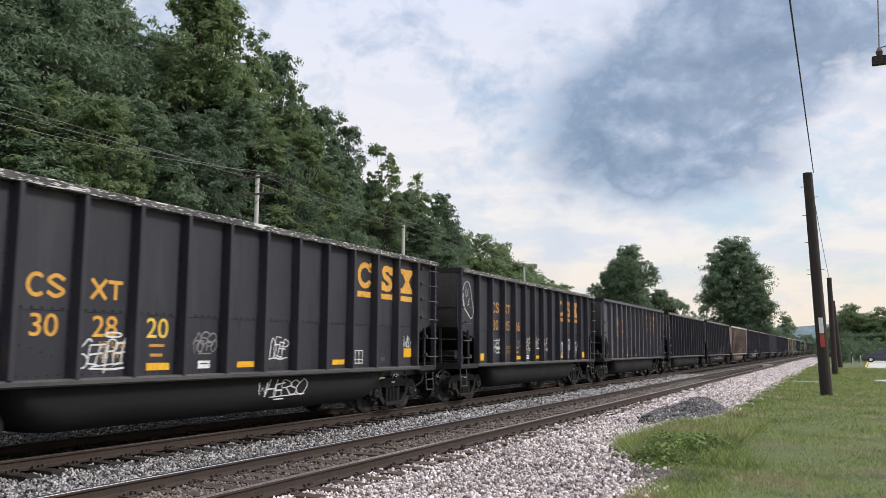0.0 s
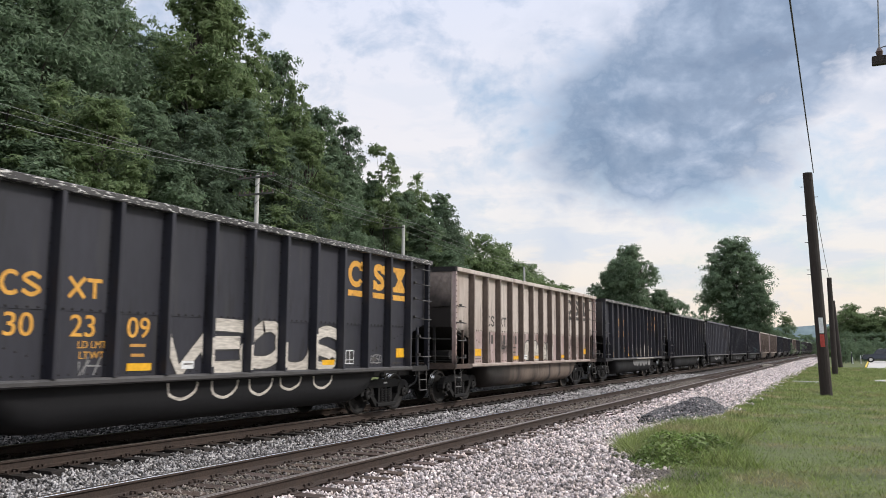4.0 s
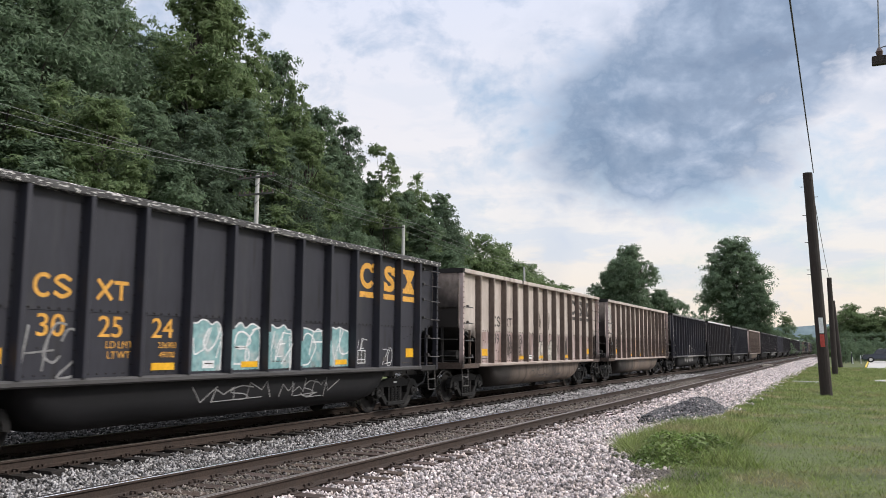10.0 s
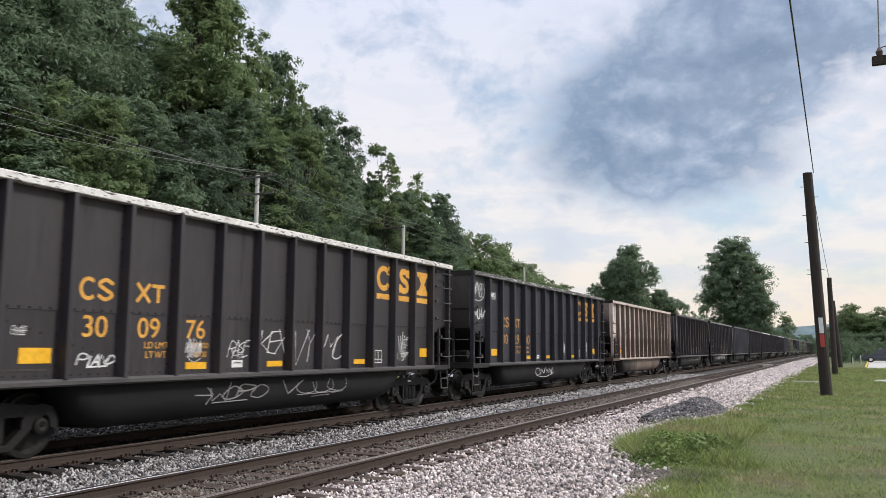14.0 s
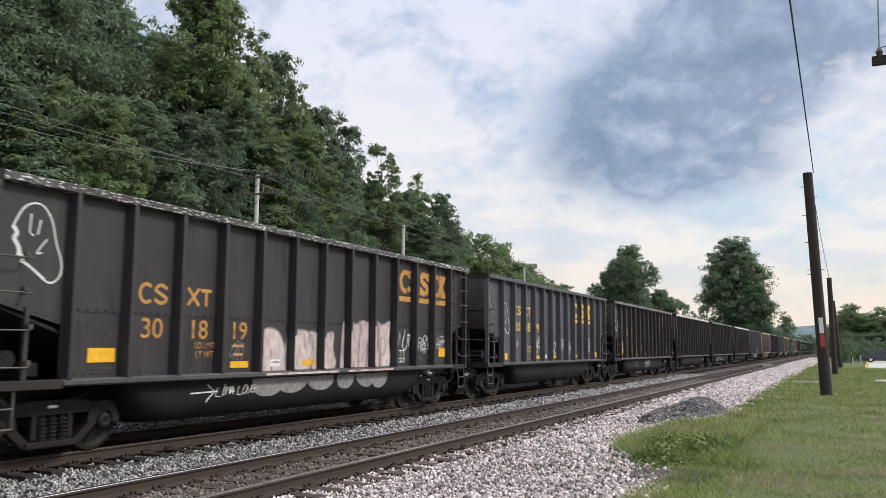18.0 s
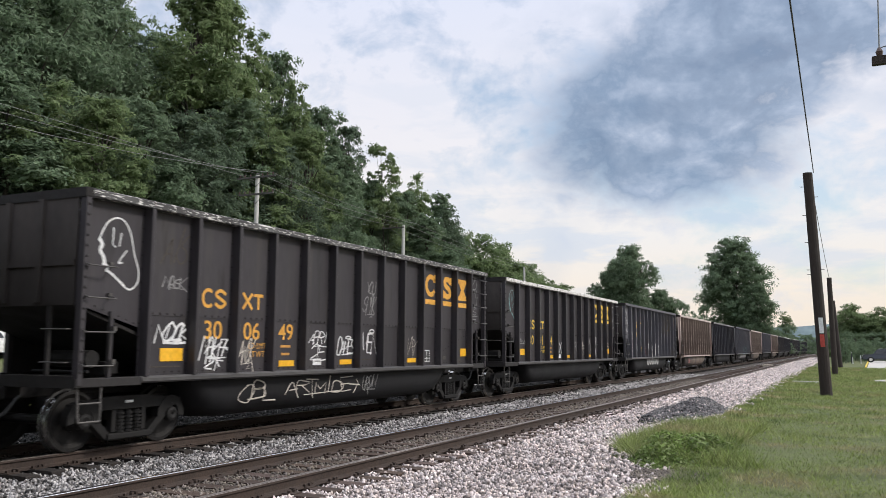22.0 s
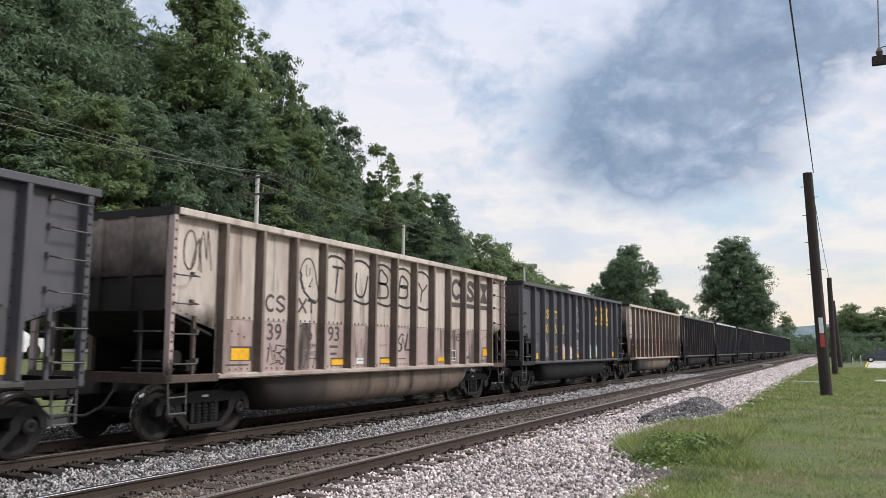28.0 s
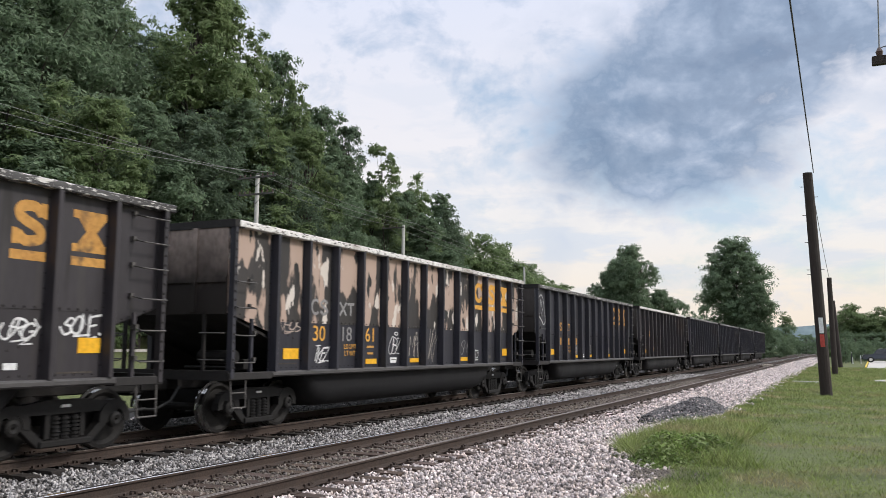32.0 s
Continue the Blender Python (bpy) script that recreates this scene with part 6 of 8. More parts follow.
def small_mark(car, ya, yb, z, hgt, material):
    """The reporting mark as letter shapes, two to a bay."""
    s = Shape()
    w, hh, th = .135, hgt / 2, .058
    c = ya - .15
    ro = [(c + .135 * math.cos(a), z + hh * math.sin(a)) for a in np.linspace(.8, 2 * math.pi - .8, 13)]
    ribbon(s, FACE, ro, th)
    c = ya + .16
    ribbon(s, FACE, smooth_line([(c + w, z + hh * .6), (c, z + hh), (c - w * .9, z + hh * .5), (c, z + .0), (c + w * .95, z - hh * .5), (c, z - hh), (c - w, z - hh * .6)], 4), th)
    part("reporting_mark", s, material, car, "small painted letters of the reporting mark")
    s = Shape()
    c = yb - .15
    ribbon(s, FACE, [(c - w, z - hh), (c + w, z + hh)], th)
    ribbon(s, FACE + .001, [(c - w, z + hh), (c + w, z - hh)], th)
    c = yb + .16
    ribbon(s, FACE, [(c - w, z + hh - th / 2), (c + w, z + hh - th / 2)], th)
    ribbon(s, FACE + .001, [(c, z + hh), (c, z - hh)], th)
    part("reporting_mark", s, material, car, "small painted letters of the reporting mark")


def rect(car, name, y, z, w, h, material, label="", x=None):
    s = Shape()
    x = FACE_LOW + .002 if x is None else x
    s.box(x - .003, x + .005, y - w / 2, y + w / 2, z - h / 2, z + h / 2)
    return part(name, s, material, car, label)


def scrawl(car, y, z, w, h, material, seed, thick=.028, label="quick spray-painted tag", loops=5, x=None):
    """A tangle of joined-up strokes."""
    g = random.Random(seed)
    s = Shape()
    x = FACE_LOW + .004 if x is None else x
    n = max(3, loops)
    for i in range(n):
        cy = y - w / 2 + w * (i + .5) / n
        cw = w / n * .85
        if g.random() < .35:
            a0, e = g.uniform(0, 6), g.uniform(.5, 1)
            pts = [(cy + cw * e * math.cos(a0 + t), z + h * .42 * math.sin(a0 + t * g.uniform(.97, 1.03))) for t in np.linspace(0, g.uniform(4, 7.5), 12)]
        else:
            m = g.randint(4, 6)
            up = g.choice((-1, 1))
            pts = [(cy + cw * (-.8 + 1.6 * j / (m - 1)) + cw * g.uniform(-.5, .5), z + up * (1 if j % 2 else -1) * h * g.uniform(.12, .5)) for j in range(m)]
            if g.random() < .6:
                pts = smooth_line(pts, 4)
        ribbon(s, x + .0003 * i, pts, thick * g.uniform(.7, 1.15))
    if g.random() < .6:
        ribbon(s, x + .002, smooth_line([(y - w * g.uniform(.3, .6), z - h * g.uniform(.4, .6)), (y, z - h * g.uniform(.5, .7)), (y + w * .5, z - h * g.uniform(.2, .6))], 4), thick * .7)
    return part("spray_tag", s, material, car, label)


def drips(car, y, w, z0, z1, n, seed, high=False):
    """Coal slurry that ran down the sheet: ragged tapering streaks."""
    g = random.Random(seed)
    s = Shape()
    x = FACE + .0005 if high else FACE_LOW + .0005
    for i in range(n):
        c = y + w * g.uniform(-.5, .5)
        b = z1 - (z1 - z0) * g.random() ** 2 * .8
        a = b - (b - z0) * g.uniform(.4, 1)
        t = g.uniform(.005, .020)
        flat_poly(s, x + .0002 * i, [(c - t * .3, a), (c + t * .3, a), (c + t, a + (b - a) * .5), (c + t * .8, b), (c - t * .8, b), (c - t, a + (b - a) * .5)])
    return tagged(part("coal_stain", s, "soot_drip", car, "dried black coal stain run down the sheet"), kind="stuff")


def outline_figure(car, y, z, w, h, material, bare=False, thick=1.0):
    """A leaning bell-shaped outline, heavy on one flank, with a few short strokes inside."""
    s = Shape()
    x = FACE + .001
    def at(k):
        return [(y + a * w, z + b * h) for a, b in k]
    ribbon(s, x, smooth_line(at([(-.46, .16), (-.30, .40), (-.10, .50), (.10, .47), (.26, .30), (.36, .02), (.48, -.22), (.46, -.40), (.30, -.50), (.14, -.46)]), 4), .026 * thick)
    ribbon(s, x + .001, smooth_line(at([(-.46, .18), (-.38, .10), (-.42, .02), (-.34, -.08), (-.30, -.20)]), 3), .060 * thick)
    ribbon(s, x + .0015, at([(-.36, -.16), (-.22, -.20), (-.26, -.28)]), .050 * thick)
    ribbon(s, x + .002, at([(-.28, -.24), (-.06, -.34), (.16, -.46)]), .040 * thick)
    if not bare:
        ribbon(s, x, at([(-.14, .36), (-.15, .12), (-.08, .08)]), .022 * thick)
        ribbon(s, x, at([(.04, .30), (.0, .10)]), .022 * thick)
        ribbon(s, x, smooth_line(at([(.18, .06), (.04, -.08), (.0, -.14), (.10, -.12)]), 3), .022 * thick)
    return part("spray_outline", s, material, car, "plain spray-painted outline")


# joined strokes of hand-sprayed capitals on a ten by ten grid: x then y for each point
GLYPHS = {
    "A": "00 38 49 58 90,23 74", "B": "00 09 59 87 65 05 75 92 70 00", "C": "98 69 38 14 21 50 91", "D": "00 09 59 96 93 60 00", "E": "90 10 04 09 99,05 75", "F": "00 09 99,05 75",
    "G": "97 59 17 03 30 80 94 54", "H": "00 09,90 99,05 95", "I": "50 59", "J": "99 92 60 20 03", "K": "00 09,99 04 90", "L": "09 00 90", "M": "00 19 54 89 90", "N": "00 09 90 99",
    "O": "49 16 02 40 82 96 69 49", "P": "00 09 69 97 65 05", "Q": "49 16 02 40 82 96 69 49,63 90", "R": "00 09 69 97 65 05,45 90", "S": "98 59 17 15 54 82 60 20 01", "T": "09 99,59 50",
    "U": "09 03 30 70 93 99", "V": "09 40 99", "W": "09 20 55 80 99", "X": "00 99,09 90", "Y": "09 45 99,45 40", "Z": "09 99 00 90", "2": "07 39 79 95 00 90", "9": "95 54 16 39 79 95 70 20",
    "!": "59 54,52 50", "?": "07 39 79 85 53,51 50", ".": "40 50", ">": "05 95,69 95 60", "8": "55 28 59 88 55 12 50 92 55",
}


def hand_strokes(words, y, z, w, h, seed, slant=.16, wild=.075, crowd=.06):
    """Each letter's strokes as lists of (y, z), with the unevenness of a quick wrist."""
    g = random.Random(seed)
    n = len(words)
    out = []
    for i, ch in enumerate(words):
        if ch not in GLYPHS:
            continue
        cw = w / n
        lift, tall = g.uniform(-1, 1) * (.07 + .3 * crowd) * h, h * g.uniform(.86 - crowd * .5, 1.12 + crowd * .4)
        letter = []
        for stroke in GLYPHS[ch].split(","):
            q = []
            for pt in stroke.split():
                u, v = int(pt[0]) / 9, int(pt[1]) / 9
                q.append((y - w / 2 + cw * (i - crowd * .7 + (1 + crowd) * u) + slant * h * (v - .5) + g.uniform(-wild, wild) * cw, z - tall / 2 + lift + v * tall + g.uniform(-wild, wild) * tall * .6))
            letter.append(smooth_line(q, 4) if len(q) > 3 and ch in "BCDGJOPQRSU289" else q)
        out.append(letter)
    return out


def hand_tag(car, words, y, z, w, h, material, seed, thick=.024, x=None, halo=False, line=False, label="quick hand-sprayed word"):
    """A word in thin sprayed strokes, perhaps with a ring over it and a stroke below."""
    s = Shape()
    x = (FACE + .001 if z > 2.08 else FACE_LOW + .004) if x is None else x
    i = 0
    g = random.Random(seed + 5)
    letters = hand_strokes(words, y, z, w, h, seed, g.uniform(.10, .42), .11, 0.0 if " " in words else .24)
    for letter in letters:
        for q in letter:
            (ya, za), (yb, zb) = q[-2], q[-1]
            if g.random() < .45:        # the wrist runs on past the end of a stroke
                run = g.uniform(.10, .34) * h / max(.01, math.hypot(yb - ya, zb - za))
                q = q + [(yb + (yb - ya) * run, zb + (zb - za) * run)]
            ribbon(s, x + .0002 * i, q, thick * g.uniform(.75, 1.15))
            i += 1
    if len(letters) > 3 and " " not in words:                # a quick angular underline or a slash
        q = [(y - w * .30, z - h * g.uniform(.5, .62)), (y + w * g.uniform(.1, .5), z - h * g.uniform(.42, .58)), (y - w * .08, z - h * .74), (y + w * .22, z - h * .70)]
        ribbon(s, x + .0024, q[:2 + 2 * (seed % 2)], thick * .75)
    if halo:
        ribbon(s, x + .002, [(y + w * .10 + w * .17 * math.cos(a), z + h * .72 + h * .10 * math.sin(a)) for a in np.linspace(0, 6.6, 14)], thick * .9)
    if line:
        ribbon(s, x + .002, smooth_line([(y - w * .34, z - h * .64), (y + w * .1, z - h * .68), (y + w * .5, z - h * .60)], 3), thick * .9)
    return part("spray_tag", s, material, car, label)


def fat_piece(car, words, y0, y1, z, h, fill, line, seed, weight=.17, drop=0.0, label="fat outlined sprayed letter"):
    """A wide lettered piece: each letter a thick filled body inside a paler or darker edge."""
    x = FACE + .002 if z + h / 2 > 2.05 else FACE_LOW + .003
    letters = hand_strokes(words, (y0 + y1) / 2, z, y1 - y0, h, seed, .10, .06)
    weight *= 1.2
    for i, letter in enumerate(letters):
        e, f = Shape(), Shape()
        for j, q in enumerate(letter):
            q = [q[0]] + q + [q[-1]]
            ribbon(e, x + .0014 * (i % 2) + .0002 * j, q, weight + .055)
            ribbon(f, x + .0028 + .0014 * (i % 2) + .0002 * j, q, weight)
        body = part("spray_edge", e, line, car, label)
        part("spray_fill", f, fill, body)
    if drop:        # the feet of the letters, carried on to the tub
        n = len(words)
        step = (y1 - y0) / n
        g = random.Random(seed + 1)
        for i in range(n):
            c, d = y0 + step * (i + .5) + g.uniform(-.06, .06), drop * g.uniform(.6, 1.0)
            low = Shape()
            ribbon(low, 1.404, smooth_line([(c - step * .34, .98), (c - step * .30, .98 - d * .7), (c - step * .02, .98 - d), (c + step * .26, .98 - d * .6), (c + step * .34, .98)], 4), .05)
            part("spray_on_tub", low, line if line != "spray_black" else fill, car, "lower end of a sprayed letter")


BLOBS = [   # outlines of fat sprayed shapes: u across, v up
    [(-1, 0), (-1, .45), (-.78, .8), (-.35, .98), (.2, 1), (.65, .86), (.95, .5), (1, 0)],
    [(-1, .0), (-.97, .94), (-.4, 1), (.5, .94), (1, 1), (.96, .5), (1, 0)],
    [(-1, 0), (-.8, .5), (-.5, .95), (.1, 1), (.5, .9), (.8, .5), (1, 0)],
    [(-.9, 0), (-1, .3), (-.8, .6), (-1, 1), (0, .92), (.9, 1), (.8, .55), (1, .2), (.85, 0)],
    [(-1, .1), (-1, .7), (-.6, 1), (.5, 1), (1, .72), (.98, .2), (.6, 0), (-.6, 0)],
]
CUTS = [
    [[(0, 0), (.02, .5)]],
    [[(-.2, 0), (-.15, .42)], [(.35, .55), (.3, .95)]],
    [[(-.5, .5), (.1, .62), (.6, .45)]],
    [[(-.6, .1), (.0, .55), (-.1, .1), (.55, .6)]],
    [[(-.35, .35), (-.1, .62), (.25, .6), (.35, .35), (.05, .25), (-.35, .35)]],
]


def throw_up(car, ys, z, h, fill, line, seed, ribs, spill=0.0):
    """Fat sprayed shapes with thin outlines, crowded side by side, carried over the ribs and down on to the tub."""
    g = random.Random(seed)
    y0, y1 = ys
    n = max(2, round((y1 - y0) / .78))
    tall = z + h / 2 > 2.1
    x = FACE + .001 if tall else FACE_LOW + .003
    step = (y1 - y0) / n
    z0 = max(1.125, z - h * .5)
    tops = []
    for i in range(n):
        cy = y0 + step * (i + .5)
        hh = (h if tall else min(h, 2.05 - z0)) * g.uniform(.86, 1.0)
        w = step * .53
        tilt = g.uniform(-.10, .10)
        tops.append((cy, z0 + hh))
        def spot(u, v):
            return cy + w * u + tilt * v, z0 + hh * v
        ring = smooth_line([spot(u, v) for u, v in g.choice(BLOBS)], 3)
        body = Shape()
        flat_poly(body, x + .0012 * (i % 2), ring)
        blob = part("spray_fill", body, fill, car, "fat spray-painted shape with thin outlines")
        edge = Shape()
        ribbon(edge, x + .003 + .0012 * (i % 2), ring, .034 if fill != "spray_black" else .055)
        for cut in g.choice(CUTS):
            ribbon(edge, x + .0035 + .0012 * (i % 2), smooth_line([spot(u, v) for u, v in cut], 3), g.uniform(.022, .04))
        part("spray_edge", edge, line, blob)
    for ry in ribs:
        if y0 + .05 < ry < y1 - .05:
            top = min(tops, key=lambda q: abs(q[0] - ry))[1] - g.uniform(.08, .25)
            part("spray_on_rib", Shape().box(HALF_W - .001, HALF_W + .002, ry - .030, ry + .030, z0 + .02, top), fill, car)
    if spill:
        # the lower halves of the shapes, on the sill's edge and the tub
        part("spray_on_sill", Shape().box(HALF_W - .011, HALF_W - .008, y0 + .1, y1 - .1, 1.045, 1.085), fill, car)
        for i in range(n):
            cy = y0 + step * (i + .5) + g.uniform(-.05, .05)
            wd, dp = step * g.uniform(.46, .54), g.uniform(.26, .36)
            sk = g.uniform(-.16, .16)
            ring = smooth_line([(cy - wd, .985), (cy - wd * .96 + sk * .5, .985 - dp * .55), (cy - wd * .5 + sk, .985 - dp * .95), (cy + wd * .3 + sk, .985 - dp), (cy + wd * .9 + sk * .6, .985 - dp * .6), (cy + wd, .985)], 3)
            low = Shape()
            flat_poly(low, 1.403 + .0008 * (i % 2), ring)
            blob = part("spray_on_tub", low, fill if spill > 1 else "spray_grey", car, "lower end of a sprayed shape")
            low_e = Shape()
            ribbon(low_e, 1.406 + .0008 * (i % 2), ring, .026)
            ribbon(low_e, 1.4065 + .0008 * (i % 2), [(cy + sk * .3, .97), (cy + sk * .9, .985 - dp * g.uniform(.4, .8))], .02)
            part("spray_tub_edge", low_e, line if line != "spray_white" or spill > 1 else "spray_black", blob)


# kind, number, rim, marks for each car in the order in which they pass
BODY = {
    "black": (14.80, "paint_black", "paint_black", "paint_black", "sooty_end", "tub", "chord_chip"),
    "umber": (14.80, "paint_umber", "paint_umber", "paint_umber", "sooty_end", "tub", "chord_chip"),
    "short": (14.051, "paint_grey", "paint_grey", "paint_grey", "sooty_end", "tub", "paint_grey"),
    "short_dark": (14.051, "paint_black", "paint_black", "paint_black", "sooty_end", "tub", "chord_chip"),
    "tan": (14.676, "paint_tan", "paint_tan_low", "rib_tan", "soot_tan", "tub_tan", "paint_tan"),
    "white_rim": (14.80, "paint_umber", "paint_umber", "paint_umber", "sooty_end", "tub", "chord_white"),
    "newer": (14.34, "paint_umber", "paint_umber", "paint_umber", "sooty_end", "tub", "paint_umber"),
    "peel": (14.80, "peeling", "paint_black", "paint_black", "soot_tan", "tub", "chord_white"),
}
LABELS = {
    "black": "black high-sided coal gondola with a chipped rim, rolling",
    "umber": "brownish-black high-sided coal gondola with a worn rim, rolling",
    "short": "faded grey-black high-sided coal gondola, rolling",
    "short_dark": "dull black high-sided coal gondola with a plain rim, rolling",
    "tan": "rust-streaked tan high-sided coal gondola, rolling",
    "white_rim": "black high-sided coal gondola with a white-painted rim, rolling",
    "newer": "brown-black high-sided coal gondola with a plain rim, rolling",
    "peel": "high-sided coal gondola with black paint peeling off tan, rolling",
}
TRAIN = [
    ("black", "302820"), ("short_dark", "303586"), ("short", "303750"), ("black", "300736"), ("black", "302309"), ("tan", ""), ("short_dark", "303054"), ("black", "300729"),
    ("short", "304291"), ("black", "300640"), ("black", "302524"), ("tan", "397078"), ("tan", "398124"), ("short_dark", "303499"), ("white_rim", "300976"), ("black", "302900"),
    ("tan", ""), ("newer", "394325"), ("umber", "301819"), ("short", "303899"), ("umber", "302500"), ("white_rim", "300455"), ("umber", "300649"), ("white_rim", "300164"),
    ("short", "305576"), ("tan", "398758"), ("black", ""), ("short", ""), ("tan", "397693"), ("short", "305553"), ("tan", "397601"), ("umber", "302842"), ("peel", "301861"),
    ("black", ""), ("white_rim", ""), ("black", ""), ("black", ""), ("black", ""), ("black", ""),
]
CARS = []
WEIGHTS = {3: ("236900", "49100"), 9: ("236900", "49100"), 20: ("236700", "49300"), 14: ("237300", "48700"), 7: ("236700", "49300"), 2: ("235900", "50100"), 6: ("236800", "49200"), 10: ("236900", "49100"), 13: ("237200", "48800"), 17: ("232800", "53200"), 12: ("237400", "48600"), 21: ("237000", "49000")}


def dress(car, k, kind, number):
    """Lettering, plates and stencils that every car carries."""
    L = BODY[kind][0]
    rb = bays(L)
    mid = [(a + b) / 2 for a, b in zip(rb, rb[1:])]
    tan = kind == "tan"
    ink = "stencil_black" if tan else ("gold" if k in (17, 19, 23, 24, 29) else ("dull_orange" if k in (1, 6, 15, 18, 20, 21, 26, 27, 31, 33) else "orange"))
    first = 8 if kind in ("short", "short_dark") else 9
    if len(mid) < 12:           # the newer class lacks one bay
        mid = mid + [mid[-1] + .15]
        first = 8
    up, dy = (.43, .06) if kind in ("short", "short_dark") else (0, .04)
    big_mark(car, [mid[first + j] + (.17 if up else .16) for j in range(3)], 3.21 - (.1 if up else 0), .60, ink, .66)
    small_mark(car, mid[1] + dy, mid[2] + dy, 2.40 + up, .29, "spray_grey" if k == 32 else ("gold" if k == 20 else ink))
    pairs = [number[0:2], number[2:4], number[4:6]] if number else ["", "", ""]
    for j, pr in enumerate(pairs):
        mt = ink if not (k == 32 and j == 1) else "spray_grey"
        if k == 20 or k == 0 and j == 2:
            mt = "gold"
        if pr:
            ob = part("number", text_mesh(pr, .31, mt), None, car, "painted fleet numerals")
        else:
            s = Shape()
            for d in (-.14, .14):
                flat_poly(s, 0, [(d - .09, -.14), (d + .09, -.14), (d + .09, .14), (d - .09, .14)])
            ob = part("number", s, ink, car, "worn painted numerals")
        ob.matrix_basis = pose(FACE if up else FACE_LOW + .003, mid[1 + j] + dy, 1.84 + up)
    lift = .14 if k == 31 else 0.0
    put = (-.08, .10, .14, .10, .26) if up else ((.10, .20, .22, .26, .33) if tan else (.13, .08, .15, .14, .27))
    for y, z, w, h in () if kind == "newer" else ((mid[0] + put[0], (1.30 if up else 1.44) + lift, .50, .21), (mid[3] + put[1], 1.255 + lift, .49, .115), (mid[5] + put[2], 1.255 + lift, .47, .105), (mid[11] + put[4], (1.31 if up else 1.44) + lift, .47 if not tan else .42, .22)):
        rect(car, "yellow_plate", y, z, w, h, "plate", "yellow reflective plate")
        if tan and k % 2 == 0:
            rect(car, "plate_border", y + .03, z + .01, w + .08, h + .05, "stencil_black", "black painted border", x=FACE_LOW - .003)
    if kind != "newer":
        rect(car, "yellow_plate", mid[8] + put[3], 1.255 + lift, .46, .105, "plate", "yellow reflective plate")
        plate = rect(car, "small_plate", mid[4] + .09, 1.27 + lift, .29, .13, "white", "small white plate with a printed line")
        rect(plate, "printed_line", mid[4] + .10, 1.285 + lift, .20, .02, "stencil_black", x=FACE_LOW + .006)
    for wd, dx, zz in (("LD", -.17, 1.585), ("LMT", .11, 1.585), ("LT", -.15, 1.435), ("WT", .09, 1.435)):
        part("stencil", text_mesh(wd, .105, ink, 1.05, .001), None, car, "small stencilled word", at=pose(FACE_LOW + .002, mid[2] + .22 + dx, zz))
    for wd, zz in zip(WEIGHTS.get(k, ()), (1.585, 1.435)):
        part("stencil", text_mesh(wd, .095, ink, 1.0, .001), None, car, "small stencilled weights", at=pose(FACE_LOW + .002, mid[3] + .16, zz))
    for yy, zz, w, hh in (() if k in WEIGHTS else ((mid[3] + .04, 1.585, .16, .024), (mid[3] + .04, 1.435, .13, .024))) + ((mid[0], 1.25, .34, .012), (mid[6], 1.30, .22, .010), (mid[11], 1.20, .30, .012)):
        s = Shape()
        flat_poly(s, FACE_LOW + .002, [(yy - w, zz - hh), (yy + w, zz - hh), (yy + w, zz + hh), (yy - w, zz + hh)])
        part("stencil_bar", s, ("bark" if w > .2 else "dull_orange") if not tan else "stencil_black", car, "line of tiny stencilling")
    # white-edged data panel
    y, z = mid[9 if kind not in ("short", "short_dark") else 9] - .05, 1.36
    rect(car, "data_panel", y, z, .34, .30, "spray_black", "white-edged black data panel")
    s = Shape()
    for a, b, c, d in ((-.17, .17, .13, .15), (-.17, .17, -.15, -.13), (-.17, -.15, -.13, .13), (.15, .17, -.13, .13), (-.01, .01, -.13, .13), (-.15, .15, -.07, -.055)):
        flat_poly(s, FACE_LOW + .009, [(y + a, z + c), (y + b, z + c), (y + b, z + d), (y + a, z + d)])
    part("panel_edge", s, "white", car)
    rect(car, "small_plate", mid[10], 1.30, .20, .09, "white" if k % 2 else "iron", "small white plate")
    # tiny stencilling on the leading end
    e = Shape()
    for i in range(6):
        w = (.62, .30, .30, .34, .55, .5)[i]
        zz = (3.44, 3.24, 3.12, 3.0, 2.9, 2.66)[i]
        hh = .05 if i == 0 else .025
        e.add([(-.1 - w, -L / 2 - .006, zz - hh), (-.1 + w * .4, -L / 2 - .006, zz - hh), (-.1 + w * .4, -L / 2 - .006, zz + hh), (-.1 - w, -L / 2 - .006, zz + hh)], [(0, 1, 2, 3)])
    part("end_stencil", e, "stencil_black" if tan else "rib_tan", car, "small stencilled lines on the end")
    return rb, mid, L


